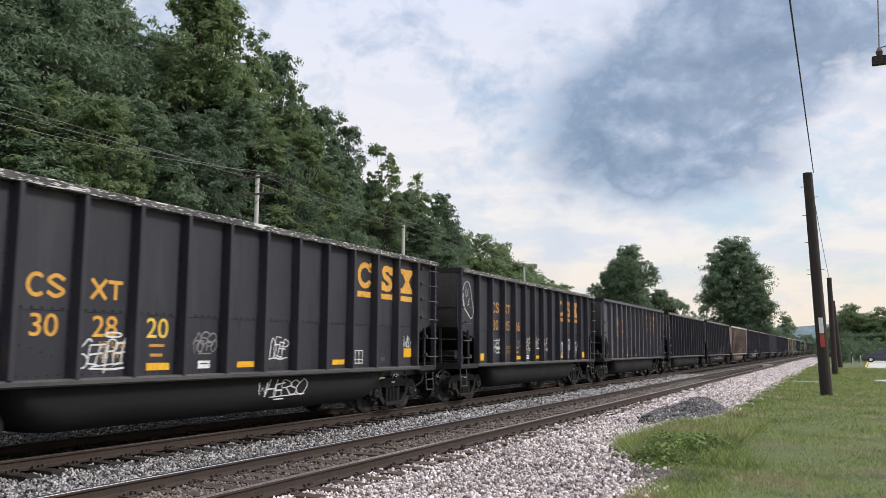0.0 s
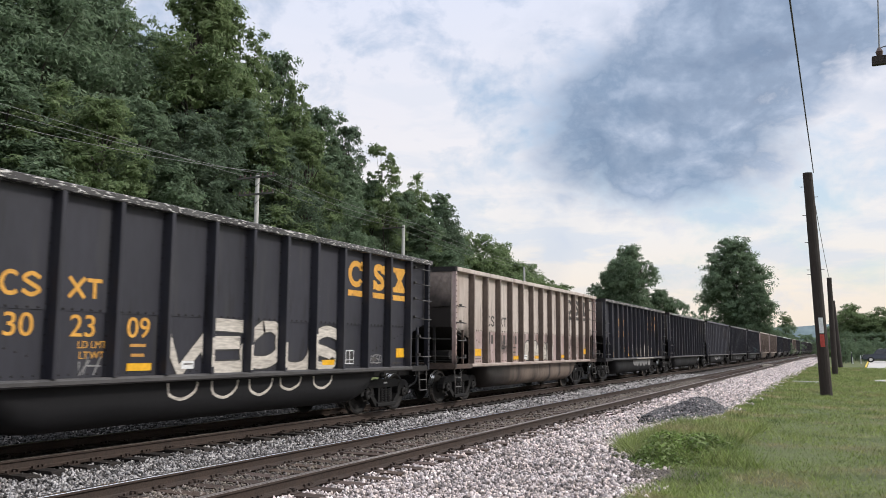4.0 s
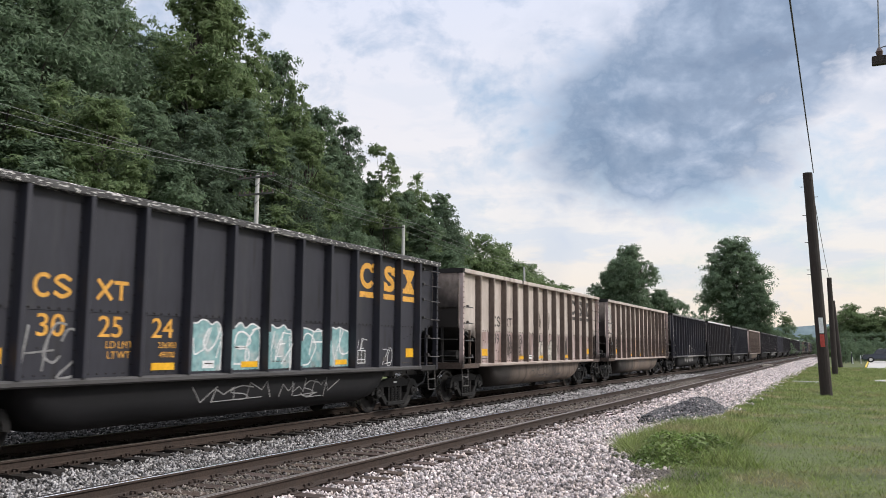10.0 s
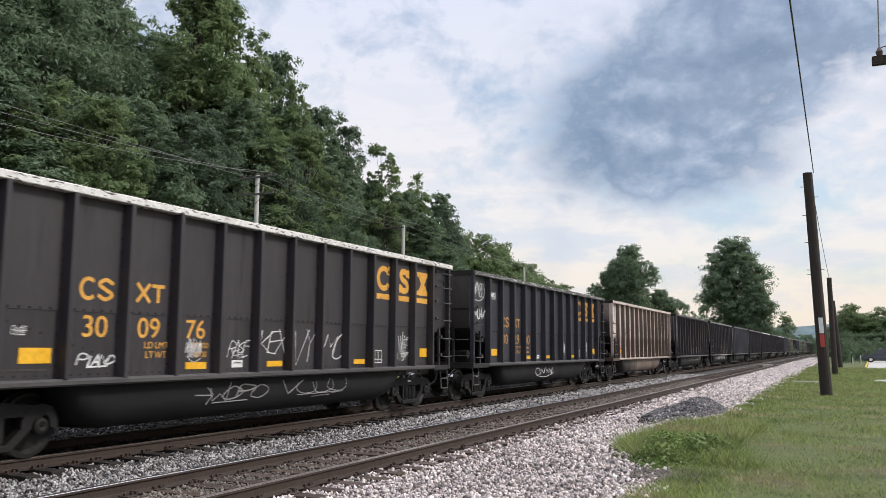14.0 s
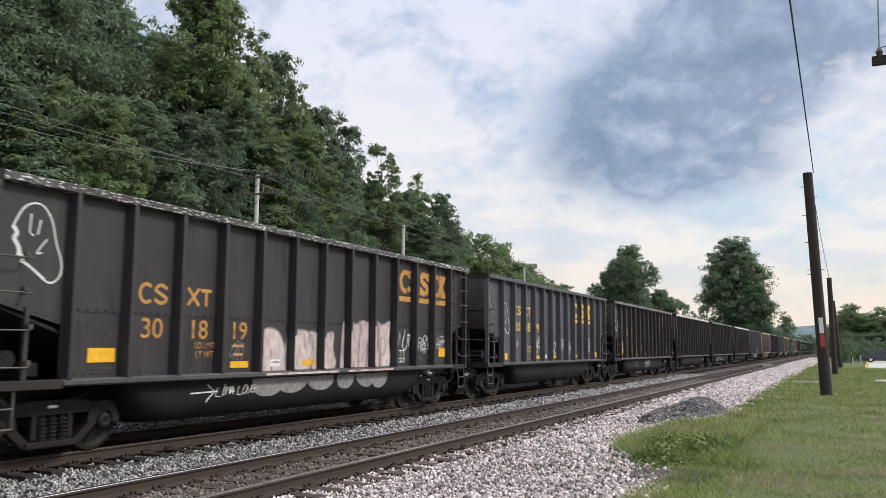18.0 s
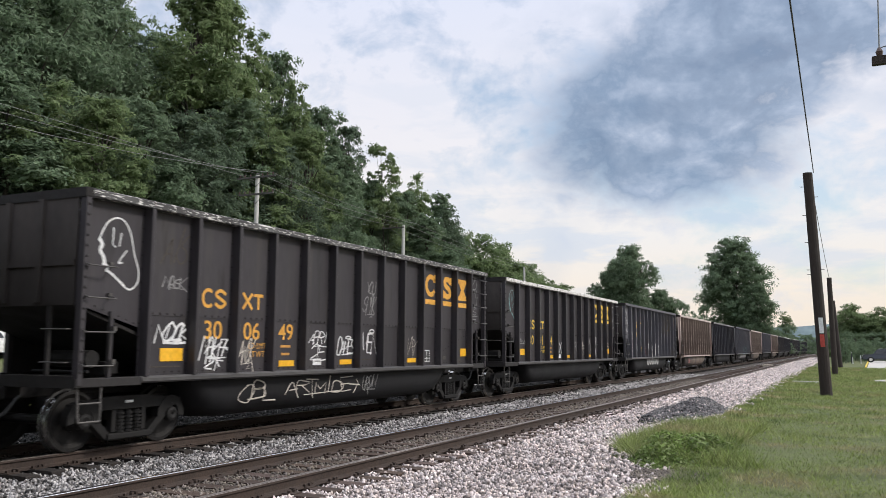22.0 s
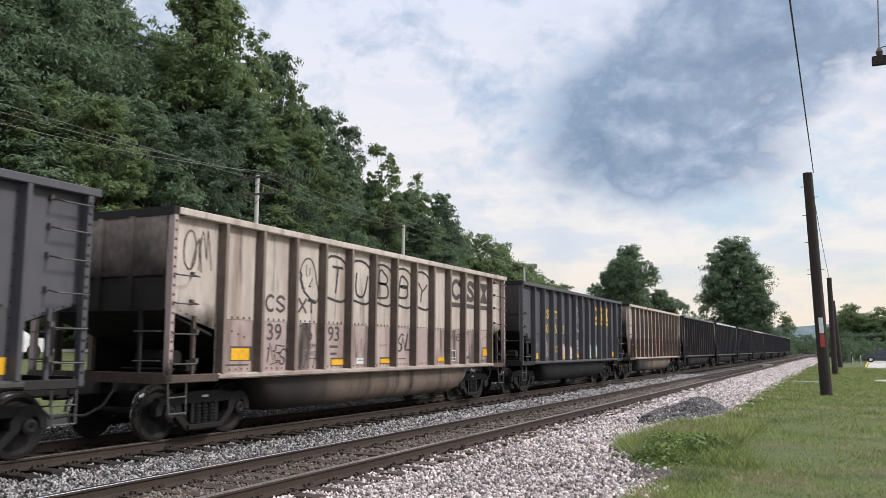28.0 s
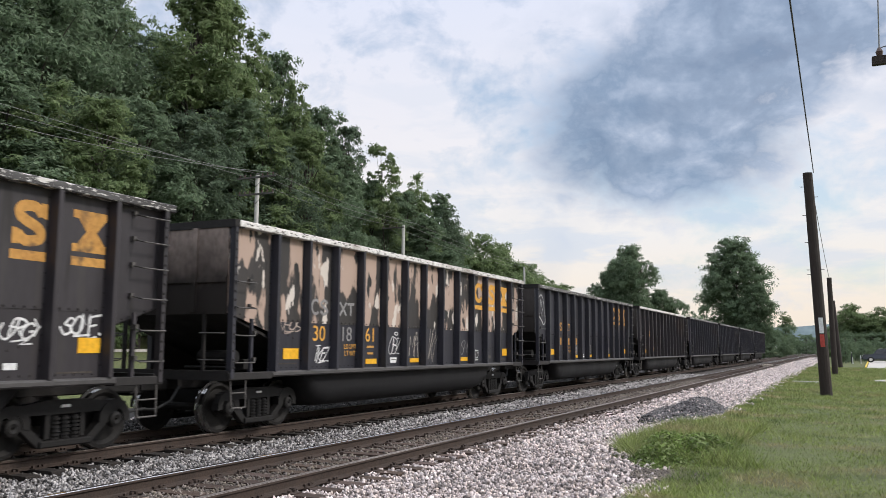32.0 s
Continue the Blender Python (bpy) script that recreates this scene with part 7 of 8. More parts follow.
def paint_car(car, k, kind, rb, mid, L):
    """What sprayers left on each car."""
    lead = -L / 2
    U = FACE + .001
    low = 1.55
    def tag(bay, w=.7, h=.42, z=low, mt="spray_white", th=.028, loops=5, seed=0):
        scrawl(car, mid[bay] if isinstance(bay, int) else bay, z, w, h, mt, 100 * k + int(10 * z) + loops + seed + (bay if isinstance(bay, int) else 7), th, loops=loops, x=U if z > 2.06 else None)
    def tub_tag(y, w, mt="spray_grey", seed=0):
        scrawl(car, y, .74, w, .30, mt, 900 + k + seed, .025, x=1.403)
    if k in (1, 3, 4, 10, 14, 17, 18, 20, 22, 24, 31, 33):
        outline_figure(car, lead + .66, 2.96, .84, 1.06, "spray_white")
    if k in (12, 19, 29):
        y = {12: lead + .72, 19: mid[0] - .02, 29: mid[5] + .08}[k]
        outline_figure(car, y, {12: 3.0, 19: 2.52, 29: 2.75}[k], .70, 1.0, "spray_white" if k != 12 else "spray_teal")
    if kind == "tan":
        for j in ((2, 3, 7, 8) if k == 11 else (4 + k % 4, 8 + k % 3)):
            drips(car, mid[j], .7, 1.15, 2.0, 40 if k == 11 else 8, 17 * k + j)
            if k == 11:
                drips(car, mid[3 + j % 5], .35, 2.2, 2.9, 10, 19 * k + j, True)
    def word(words, bay, z, w, h, mt="spray_white", dy=0.0, th=.024, seed=0, halo=False, line=False):
        hand_tag(car, words, (mid[bay] + (.11 if dy < .1 else .05) if isinstance(bay, int) else bay) + dy, z, w, h, mt, 50 * k + 7 * len(words) + int(20 * z) + seed, th, halo=halo, line=line)
    def tub_word(words, y, w, mt="spray_grey", seed=0):
        hand_tag(car, words, y, .76, w, .26, mt, 900 + k + seed, .024, x=1.404)
    def cloud(y, u, v, z0, z1, fill, seed, line):
        """A sprayed patch with an uneven edge within one bay."""
        g = random.Random(100 * k + seed)
        x = FACE + .001 if z1 > 2.08 else FACE_LOW + .002
        top = [(y + u + (v - u) * i / 6, z1 - g.uniform(0, .13) - .12 * abs(i / 3 - 1) ** 4) for i in range(7)]
        ring = smooth_line([(y + v, z0)] + top[::-1] + [(y + u, z0)], 3)
        body, edge = Shape(), Shape()
        flat_poly(body, x, ring)
        ribbon(edge, x + .0008, ring, .028)
        part("spray_edge", edge, line, part("spray_fill", body, fill, car, "sprayed colour patch of a wide piece"))
    def over_ribs(y0, y1, z0, z1, fill, seed=0):
        """Paint carried across the faces of the ribs."""
        g = random.Random(31 * k + seed)
        for ry in rb:
            if y0 < ry < y1:
                part("spray_on_rib", Shape().box(HALF_W - .001, HALF_W + .002, ry - .030, ry + .030, z0 + g.uniform(0, .1), z1 - g.uniform(.02, .3)), fill, car)
    if k == 0:
        word("SEMPER", 2, 1.48, .95, .36, halo=True, line=True, th=.03); word("ASO", 4, 1.72, .5, .18, "spray_grey"); word("VOLPO", 4, 1.56, .55, .20, "spray_grey", seed=2)
        word("DEEP", 6, 1.55, .52, .30, line=True); word("WAY", 11, 1.68, .42, .34, dy=.2); tub_word("WHERSO", mid[6] + .35, 1.5, "spray_white")
    elif k == 1:
        word("ASIEU", 1, 1.72, .95, .24); word("WOO", 1, 1.50, .5, .16, seed=3, dy=.15)
        for j in (4, 5, 6):
            word("WAKEY", j, 1.72, .80, .34, "spray_cream", dy=.12, seed=j, th=.03)
        word("LEON", 4, 1.46, .5, .12, "spray_grey", dy=.15, th=.014); word("OZON", 3, 1.72, .5, .18, "spray_grey", dy=.2, th=.014)
        word("WIND", 8, 1.52, .62, .36, halo=True, dy=.1); word("USO8", 9, 1.78, .6, .22, dy=.1); word("2>", 9, 1.58, .3, .14, dy=.15); word("VOMX", 10, 1.66, .6, .34, dy=.15)
    elif k == 2:
        tag(0, .9, .75, 1.6, "spray_grey", loops=5); tag(8, .4, .5, 1.55); tag(1, .5, .3, 1.8, "spray_black")
    elif k == 3:
        tag(0, .5, .3, 1.5, "spray_grey"); tag(1, .5, .5, 1.6, "spray_grey"); tag(3, .6, .4, 1.5, "spray_grey")
        s, e = Shape(), Shape()
        def by(j, pts):
            return [(mid[j] + a, b) for a, b in pts]
        flat_poly(s, FACE_LOW + .004, smooth_line(by(4, [(-.44, 1.70), (-.27, 1.95), (-.02, 2.0), (.14, 1.92), (.20, 1.62), (.40, 1.43), (.37, 1.26), (-.08, 1.23), (-.38, 1.43), (-.44, 1.70)]), 4)[:-1])
        blob = part("spray_blob", s, "spray_white", car, "solid white sprayed blob with black strokes")
        for pts in ([(-.10, 1.88), (-.12, 1.72)], [(.02, 1.86), (.02, 1.70)], [(-.10, 1.56), (.02, 1.52), (.12, 1.62)], [(-.32, 1.44), (-.22, 1.27)], [(-.22, 1.40), (-.12, 1.25)], [(-.12, 1.36), (-.02, 1.24)]):
            ribbon(e, FACE_LOW + .008, by(4, pts), .024)
        part("spray_edge", e, "spray_black", blob)
        s = Shape()
        for n_, pts in enumerate(([(-.46, 1.31), (-.38, 1.51), (-.19, 1.62), (.03, 1.56), (.17, 1.41)], [(.17, 1.41), (-.10, 1.70), (-.30, 1.93), (.03, 1.79), (.01, 2.06), (.38, 2.04)], [(.37, 1.40), (.30, 1.84)], [(.58, 1.73), (.83, 1.84), (1.11, 1.73), (1.27, 1.47), (1.3, 1.18)], [(1.56, 1.53), (1.66, 1.40), (1.58, 1.16)])):
            ribbon(s, FACE_LOW + .004 + .0004 * n_, smooth_line(by(5, pts), 4) if n_ not in (1, 2) else by(5, pts), .032)
        part("spray_drawing", s, "spray_white", car, "swooping white sprayed line drawing"); tag(11, .5, .5, 1.55)
    elif k == 4:
        over_ribs(mid[4] - .45, mid[8] + .5, 1.14, 1.9, "spray_cream")
        fat_piece(car, "VEOUS", mid[4] - .45, mid[8] + .5, 1.55, .80, "spray_cream", "spray_black", k, .19, .3)
        word("OSK", 0, 1.78, .5, .22, dy=.1); word("VH", 2, 1.28, .3, .18, "spray_grey", dy=.1); word("BFSA", 10, 1.30, .5, .16, "spray_grey")
    elif k == 5:
        tag(9, .8, .45, 1.75, "spray_black"); tag(10, .8, .5, 1.75, "rib_tan"); tag(11, .8, .5, 1.72, "rib_tan"); tag(2, .7, .5, 1.6, "spray_black"); throw_up(car, (mid[4], mid[7]), 1.5, .7, "spray_cream", "spray_black", k, rb)
    elif k == 6:
        word("STOP", 4, 1.62, .58, .16, th=.022); word("LINE", 4, 1.43, .58, .16, seed=2, th=.022); word("MADNESS", 4, 1.22, .85, .14, seed=4, th=.022, dy=.1)
        throw_up(car, (mid[5] - .40, mid[9] + .2), 1.50, .70, "spray_cream", "spray_black", 66, rb, 1); word("ISO", 2, 1.55, .3, .3, "spray_grey", th=.012)
        scrawl(car, mid[0] - .2, 1.98, .5, .42, "spray_white", 61, .03, loops=3)
    elif k == 7:
        word("MIVE", 6, 1.52, .58, .36, halo=True, line=True, dy=.1, th=.022); word("ADES", 8, 1.70, .52, .24, halo=True, dy=.1, th=.022); word("SEUS", 8, 1.44, .55, .28, dy=.12, seed=5, th=.022)
        word("PHIS", 9, 1.72, .5, .26, "spray_grey", dy=.1); word("LEEDS", 9, 1.56, .5, .10, "dull_orange", dy=.1, th=.014); word("JESU", 10, 1.62, .5, .16, "spray_grey", dy=.1); word("EPIC", 11, 1.60, .55, .34, "spray_grey", dy=.1)
        word("ICON", 2, 1.36, .35, .10, "spray_grey", dy=.2, th=.012); word("TEMPO", 2, 1.27, .42, .10, "spray_grey", dy=.2, th=.012, seed=3)
        word("SETUS", lead + .60, 3.25, .7, .62); scrawl(car, mid[0] - .1, 1.85, .5, .35, "spray_white", 72, .03)
    elif k == 8:
        fat_piece(car, "HLREY", mid[4] - .42, mid[7] + .48, 1.55, .72, "spray_black", "spray_white", k, .20, .34)
        word("PAO", 1, 1.52, .92, .46, dy=-.05, th=.075); word("3", 2, 1.3, .3, .4); word("WXK", 2, 1.85, .8, .22, "spray_black", dy=.1, th=.03); word("EAT", 2, 1.6, .5, .22, "spray_black", dy=.1, th=.02)
        word("GYM>", 9, 1.68, .6, .30, halo=True, dy=.15); word("WEKE", 10, 1.72, .65, .32, dy=.1, th=.026); word("SOUL", 10, 1.42, .5, .30, "spray_black", dy=.1, th=.02); word("JEW", 11, 1.70, .6, .30, dy=.15, th=.03)
    elif k == 9:
        # six tall grey sprayed letters high on the side, in stroke groups
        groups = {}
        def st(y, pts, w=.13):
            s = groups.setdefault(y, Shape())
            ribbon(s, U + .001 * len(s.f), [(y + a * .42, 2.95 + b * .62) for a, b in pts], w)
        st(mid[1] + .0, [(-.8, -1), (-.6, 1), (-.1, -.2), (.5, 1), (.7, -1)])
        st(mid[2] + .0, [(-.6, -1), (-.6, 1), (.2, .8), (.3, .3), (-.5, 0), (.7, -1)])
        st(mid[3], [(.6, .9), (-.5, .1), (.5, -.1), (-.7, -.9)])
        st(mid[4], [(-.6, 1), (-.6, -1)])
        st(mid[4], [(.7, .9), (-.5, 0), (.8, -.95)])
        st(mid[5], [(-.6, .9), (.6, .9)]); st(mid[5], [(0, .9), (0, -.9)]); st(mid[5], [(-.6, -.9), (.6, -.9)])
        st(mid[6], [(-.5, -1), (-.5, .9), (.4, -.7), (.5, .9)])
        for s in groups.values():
            part("spray_drawing", s, "spray_grey", car, "tall thin grey sprayed letter")
        word("VOYER", 4, 1.60, .72, .34, line=True, th=.034); word("CAPE", 5, 1.62, .68, .30, dy=.1, th=.034); word("K2", 6, 1.88, .4, .2, "spray_grey"); word("JUS", 6, 1.50, .45, .36, "spray_grey", dy=.1); word("WLIE", 7, 1.55, .45, .55, "spray_grey", dy=.1, th=.016)
        word("CY", 1, 1.60, .8, .45, "spray_grey", th=.02); word("WATE", 9, 1.52, .5, .42, dy=.1, th=.018); word("NIS", 10, 1.62, .45, .36, "spray_grey", dy=.1); word("VIZ", 11, 1.70, .4, .32, "spray_grey", dy=.1, th=.016)
        word("VASK", L / 2 - .62, 3.28, .55, .34, "spray_grey"); scrawl(car, L / 2 - .72, 2.66, .6, .75, "spray_grey", 99, .03, x=U, loops=3); word("SPAW", lead + .6, 3.3, .6, .4, "spray_grey"); word("NAPA", lead + .6, 2.7, .6, .5, "spray_grey", seed=4)
        tub_word("WOPOE", mid[4] + .25, 1.3, "spray_grey"); tub_word("JIMY", mid[6] + .35, 1.2, "spray_grey", 2); tub_word("LIZ", mid[8] - .1, .6, "spray_grey", 4)
    elif k == 10:
        over_ribs(mid[4] - .4, mid[8] + .4, 1.14, 1.95, "spray_teal")
        for j, (u, v) in enumerate(((-.36, .38), (-.42, .40), (-.40, .36), (-.44, .42), (-.38, .44))):
            cloud(mid[4 + j] + .02, u, v, 1.16, 2.06 - .05 * (j % 2), "spray_teal", 40 + j, "spray_white")
        word("JUY", 4, 1.72, .7, .5, th=.035, dy=.1); word("BO", 5, 1.62, .7, .55, th=.035); word("WEX", 6, 1.60, .7, .6, th=.03); word("DF", 7, 1.60, .7, .6, th=.03); word("VU", 8, 1.65, .7, .5, th=.035)
        word("HC2", 1, 1.55, .85, .60, "spray_grey", th=.034); word("WE", 9, 1.45, .3, .45, dy=-.2, th=.02); word("ZO", 10, 1.38, .4, .36, "spray_white", th=.022, dy=.1)
        tub_word("VMSM", mid[5] - .2, 2.0, "spray_grey"); tub_word("MWSMV", mid[7] + .1, 1.9, "spray_grey", 3)
    elif k == 11:
        tag(2, .7, .4, 1.6, "spray_black", .02); throw_up(car, (mid[4] + .4, mid[7] - .1), 1.5, .72, "spray_cream", "spray_black", k, rb); tub_tag(mid[6], 3.2, "spray_black"); tag(8, .5, .6, 1.6, "spray_black", .06)
    elif k == 12:
        word("LANES", 0, 1.82, .95, .24, "spray_black", dy=.0, th=.05, halo=True, line=True); word("WOAH", 2, 1.24, .7, .22, "rib_tan", th=.018); word("OA", 1, 1.28, .4, .2, "rib_tan", th=.014); word("UP8", 8, 1.62, .5, .5, "rib_rust_shade", th=.018, dy=.1); word("YNT", 9, 1.62, .5, .3, "spray_white", th=.02, dy=.1)
        word("YNYAY", 10, 1.70, .62, .36, "stencil_black", th=.02, dy=.1); word("OAES", 11, 1.84, .6, .34, "stencil_black", th=.024, dy=.1)
        rect(car, "rust_patch", mid[4], 1.62, .82, .86, "rust_orange", "orange-brown rust patch", x=FACE_LOW - .004)
    elif k == 13:
        throw_up(car, (mid[4] - .36, mid[7] + .52), 1.53, .84, "spray_silver", "spray_black", 5, rb, 1)
        word("JARE", 1, 1.55, .82, .30, "spray_grey", dy=.1, th=.026); word("G", 1, 1.38, .3, .2, "spray_grey", dy=-.2); word("RSKIN", L / 2 - .62, 3.12, .66, .22, th=.03); word("B", 0, 1.62, .3, .16, "spray_grey", th=.014, dy=-.05); outline_figure(car, lead + .62, 2.85, .80, 1.0, "spray_white")
    elif k == 14:
        word("PIANO", 1, 1.36, .62, .16, th=.03); word("RASE", 4, 1.56, .55, .26, th=.018, dy=.1); scrawl(car, mid[3] + .02, 1.55, .35, .34, "spray_white", 142, .014, loops=7)
        word("KEX", 5, 1.62, .72, .56, th=.020); word("VY", 6, 1.58, .7, .6, th=.020); word("MO", 7, 1.60, .75, .56, th=.024, dy=.05); word("VWKEE", 10, 1.62, .5, .38, dy=.1, th=.02); word("USY", 10, 1.36, .5, .16, dy=.1, th=.018, seed=3); word("ONCE", 0, 1.80, .2, .05, th=.01, dy=-.25); word("DICE", 0, 1.74, .2, .05, th=.01, dy=-.25, seed=2)
        tub_word(">WOPO", mid[4] + .1, 1.9, "spray_grey"); tub_word("VUUU", mid[6] + .6, 2.2, "spray_grey", 3)
    elif k == 15:
        scrawl(car, lead + .6, 3.3, .8, .5, "spray_white", 150, x=U); scrawl(car, lead + .6, 2.6, .8, .4, "spray_white", 151, x=U, thick=.04); tag(0, .5, .25, 3.2); tag(7, .35, .6, 1.6); tag(10, .5, .6, 1.6); tub_tag(mid[5], 2.0, "spray_white")
    elif k == 16:
        tag(4, .6, .4, 1.7, "spray_black"); tag(9, .6, .25, 1.75, "plate"); tag(2, .6, .3, 1.6, "rib_tan")
    elif k == 17:
        over_ribs(mid[4] - .6, mid[8] + .4, 1.14, 1.8, "spray_pink")
        fat_piece(car, "FLIROU", mid[4] - .40, mid[8] + .42, 1.55, .80, "spray_pink", "spray_grey", k, .20, .30)
        word("CAPES", 0, 1.72, .52, .32, halo=True, dy=.12, th=.034); word("99", 0, 1.38, .32, .32, dy=.10, th=.034, seed=3); word("OMAK", 9, 1.88, .5, .26, dy=.1, th=.03)
        rect(car, "yellow_bar", mid[0] - .26, 1.85, .10, .93, "plate", "upright yellow reflective strip"); rect(car, "yellow_bar", mid[3] - .20, 1.45, .08, .45, "plate", "upright yellow reflective strip"); rect(car, "yellow_bar", mid[10] + .3, 1.86, .10, .93, "plate", "upright yellow reflective strip")
    elif k == 18:
        throw_up(car, (mid[4] - .46, mid[6] + .12), 1.56, .88, "spray_pink", "spray_grey", 7, rb, 1)
        throw_up(car, (mid[6] + .30, mid[8] + .42), 1.70, 1.14, "spray_pink", "spray_grey", 8, rb, 1)
        word("NUT", 9, 1.74, .6, .36, dy=.12, th=.030); word("RASO", 10, 1.66, .5, .32, dy=.1); word("HEK", 11, 1.68, .5, .34, dy=.15, th=.024); word("OZO", 3, 1.50, .3, .28, "spray_grey", dy=-.1, th=.012); tub_word(">", mid[2] + .28, .5, "spray_white"); hand_tag(car, "LIMA LOVE", mid[3] + .10, .80, 1.05, .15, "spray_white", 903, .022, x=1.404)
    elif k == 19:
        word("CAPES", 3, 1.76, .6, .26, halo=True, dy=.16, th=.022); word("RWS", 3, 1.56, .5, .22, dy=.2, th=.022, seed=3); word("BWD", 5, 1.52, .56, .34, halo=True, dy=.1); word("VAST", 6, 1.80, .5, .24, dy=.12, th=.02); word("NE", 6, 1.6, .3, .2, dy=.12, seed=4, th=.02); word("WEAK", 7, 1.66, .55, .24, dy=.1); word("YET", 7, 1.46, .5, .2, dy=.1, seed=5); word("CAPES", 10, 1.78, .5, .26, halo=True, dy=.12, th=.022); word("RUS", 10, 1.56, .45, .24, dy=.15, th=.022, seed=6)
        word("GW", 1, 1.72, .3, .14, dy=-.05, th=.022); word("OZONE", 2, 1.22, .4, .08, "spray_grey", th=.012, dy=.05)
        outline_figure(car, lead + .60, 3.05, .62, .9, "spray_grey", True, .7)
    elif k == 20:
        word("MIKE", 0, 1.74, .58, .34, dy=.12, th=.030); word("SWANSON", 1, 1.30, .72, .20, "spray_grey", dy=.1, th=.016); word("ZONE8", 4, 1.54, .6, .22, dy=.1, th=.022); word("WAY", 6, 1.62, .52, .34, halo=True, dy=.1); word("TIME", 8, 1.58, .58, .34, halo=True, dy=.12)
        word("T", 6, 1.96, .5, .16, th=.026, dy=.1); tub_word("VC", mid[3] + .45, .6, "spray_grey", 4); tub_word("MESKON", mid[6] + .1, 1.3, "spray_white")
    elif k == 21:
        word("SWINK8", 1, 1.36, .7, .16, th=.016, dy=.1); word("GROV", 2, 1.40, .6, .32, dy=.2, th=.024); word("P", 2, 1.2, .3, .12, dy=.2); word("O", 4, 2.06, .36, .26, th=.016, dy=.1); word("X", 4, 1.88, .22, .14, th=.016, dy=.1); word("SUNBUL", 4, 1.58, .62, .30, dy=.1, th=.02); word("SODY", 5, 1.58, .5, .18, "spray_grey", dy=.12); word("KREME!", 6, 1.66, .6, .12, "spray_cream", dy=.1, th=.014); word("HARD", 9, 1.76, .52, .16, dy=.1, th=.02); word("NC", 10, 1.60, .42, .30, "spray_grey", dy=.15, th=.02)
        s = Shape()
        ribbon(s, U, smooth_line([(L / 2 - .52, 3.5), (L / 2 - .58, 3.1), (L / 2 - .5, 2.8), (L / 2 - .56, 2.25)], 5), .07)
        part("spray_streak", s, "spray_white", car, "white paint run down the end panel")
    elif k == 22:
        word("NOCK", 0, 1.80, .72, .26, dy=.12, th=.045, line=True); word("MAKER", 1, 1.55, .72, .34, dy=.1, th=.032); word("2T", 1, 1.28, .3, .20, dy=-.05, th=.026); word("ANOK", 2, 1.48, .40, .42, "spray_cream", dy=-.18, th=.018); word("AIS", 0, 3.12, .55, .55, "bark", dy=.12, th=.035); word("MASK", 0, 2.62, .5, .20, "spray_grey", dy=.1, th=.02); word("APRI", 4, 1.74, .6, .26, dy=.1, th=.022); word("2F", 4, 1.46, .5, .24, dy=.1, th=.026, line=True)
        word("DAMES", 5, 1.58, .65, .28, halo=True, dy=.12, th=.032); word("WEN", 6, 1.65, .6, .40, dy=.1, th=.032, halo=True); word("YOU", 6, 2.95, .35, .26, "spray_grey", dy=.05); word("SNVK", 6, 2.55, .5, .40, "spray_grey", dy=.0); word("VAY", 8, 1.6, .5, .42, "spray_cream", dy=.1, th=.014); tub_word("OBL", mid[2] + .4, 1.0, "spray_cream"); tub_word("ARTMIDE>", mid[4] + .5, 2.6, "spray_cream", 2); tub_word("URSIN", mid[6] + .25, .55, "spray_grey", 8)
        for j, ch in enumerate("ORUSE"):
            word(ch, L / 2 - .62, 3.42 - .26 * j, .26, .24, "spray_grey", seed=j)
    elif k == 23:
        word("OX", 4, 1.60, .45, .34, dy=.1, th=.040); word("SPY", 6, 1.62, .5, .36, "spray_grey", dy=.1); word("WAE", 7, 1.56, .55, .42, "spray_cream", dy=.1, th=.018); word("XI", 8, 1.62, .6, .62, dy=.05, th=.026); word("MOS", 9, 1.62, .4, .32, dy=-.1, th=.018); word("MW", 9, 1.96, .62, .40, dy=.1, th=.03); word("OV", 10, 1.58, .5, .26, "spray_grey", dy=.1); word("IB", 11, 1.62, .4, .34, "spray_pink", dy=.1); word("WANS", 0, 1.80, .8, .14, "spray_grey", dy=.1)
        outline_figure(car, lead + .92, 3.02, .66, .92, "spray_teal", thick=.9)
        for j, ch in enumerate("CUX"):
            word(ch, L / 2 - .56, 3.42 - .50 * j, .26, .30, seed=j, th=.034)
    elif k == 24:
        over_ribs(mid[4] + .2, mid[7] + .2, 1.14, 1.9, "spray_white")
        word("BLUN.", 0, 2.22, .62, .26, dy=.0, th=.036); word("WIE", 0, 1.66, .50, .34, dy=.0, th=.026, halo=True); word("LOVE", 1, 1.62, .5, .22, dy=.02, th=.026)
        ring = Shape()
        ribbon(ring, FACE_LOW + .005, [(mid[1] + .02 + .32 * math.cos(a), 1.62 + .26 * math.sin(a)) for a in np.linspace(0, 6.4, 20)], .022)
        part("spray_ring", ring, "spray_white", car, "thin sprayed ring round a word")
        word("RASO", 10, 1.60, .42, .36, "spray_grey", dy=.1, th=.018); word("HYO", 11, 1.58, .5, .30, dy=.0, th=.02)
        yy = mid[4] + .17
        fat_piece(car, "NUST", yy - .12, yy + 3.38, 1.56, .84, "spray_white", "spray_black", k, .27)
        for j in range(5):
            c = yy + .22 + .66 * j
            low_, rim_ = Shape(), Shape()
            ring_ = smooth_line([(c - .30, .985), (c - .27, .82), (c - .12, .70), (c + .08, .68 + .05 * (j % 2)), (c + .24, .80), (c + .30, .985)], 3)
            flat_poly(low_, 1.404, ring_)
            ribbon(rim_, 1.405, ring_, .04)
            part("spray_edge", rim_, "spray_white", part("spray_on_tub", low_, "spray_grey", car, "lower end of a sprayed letter"))
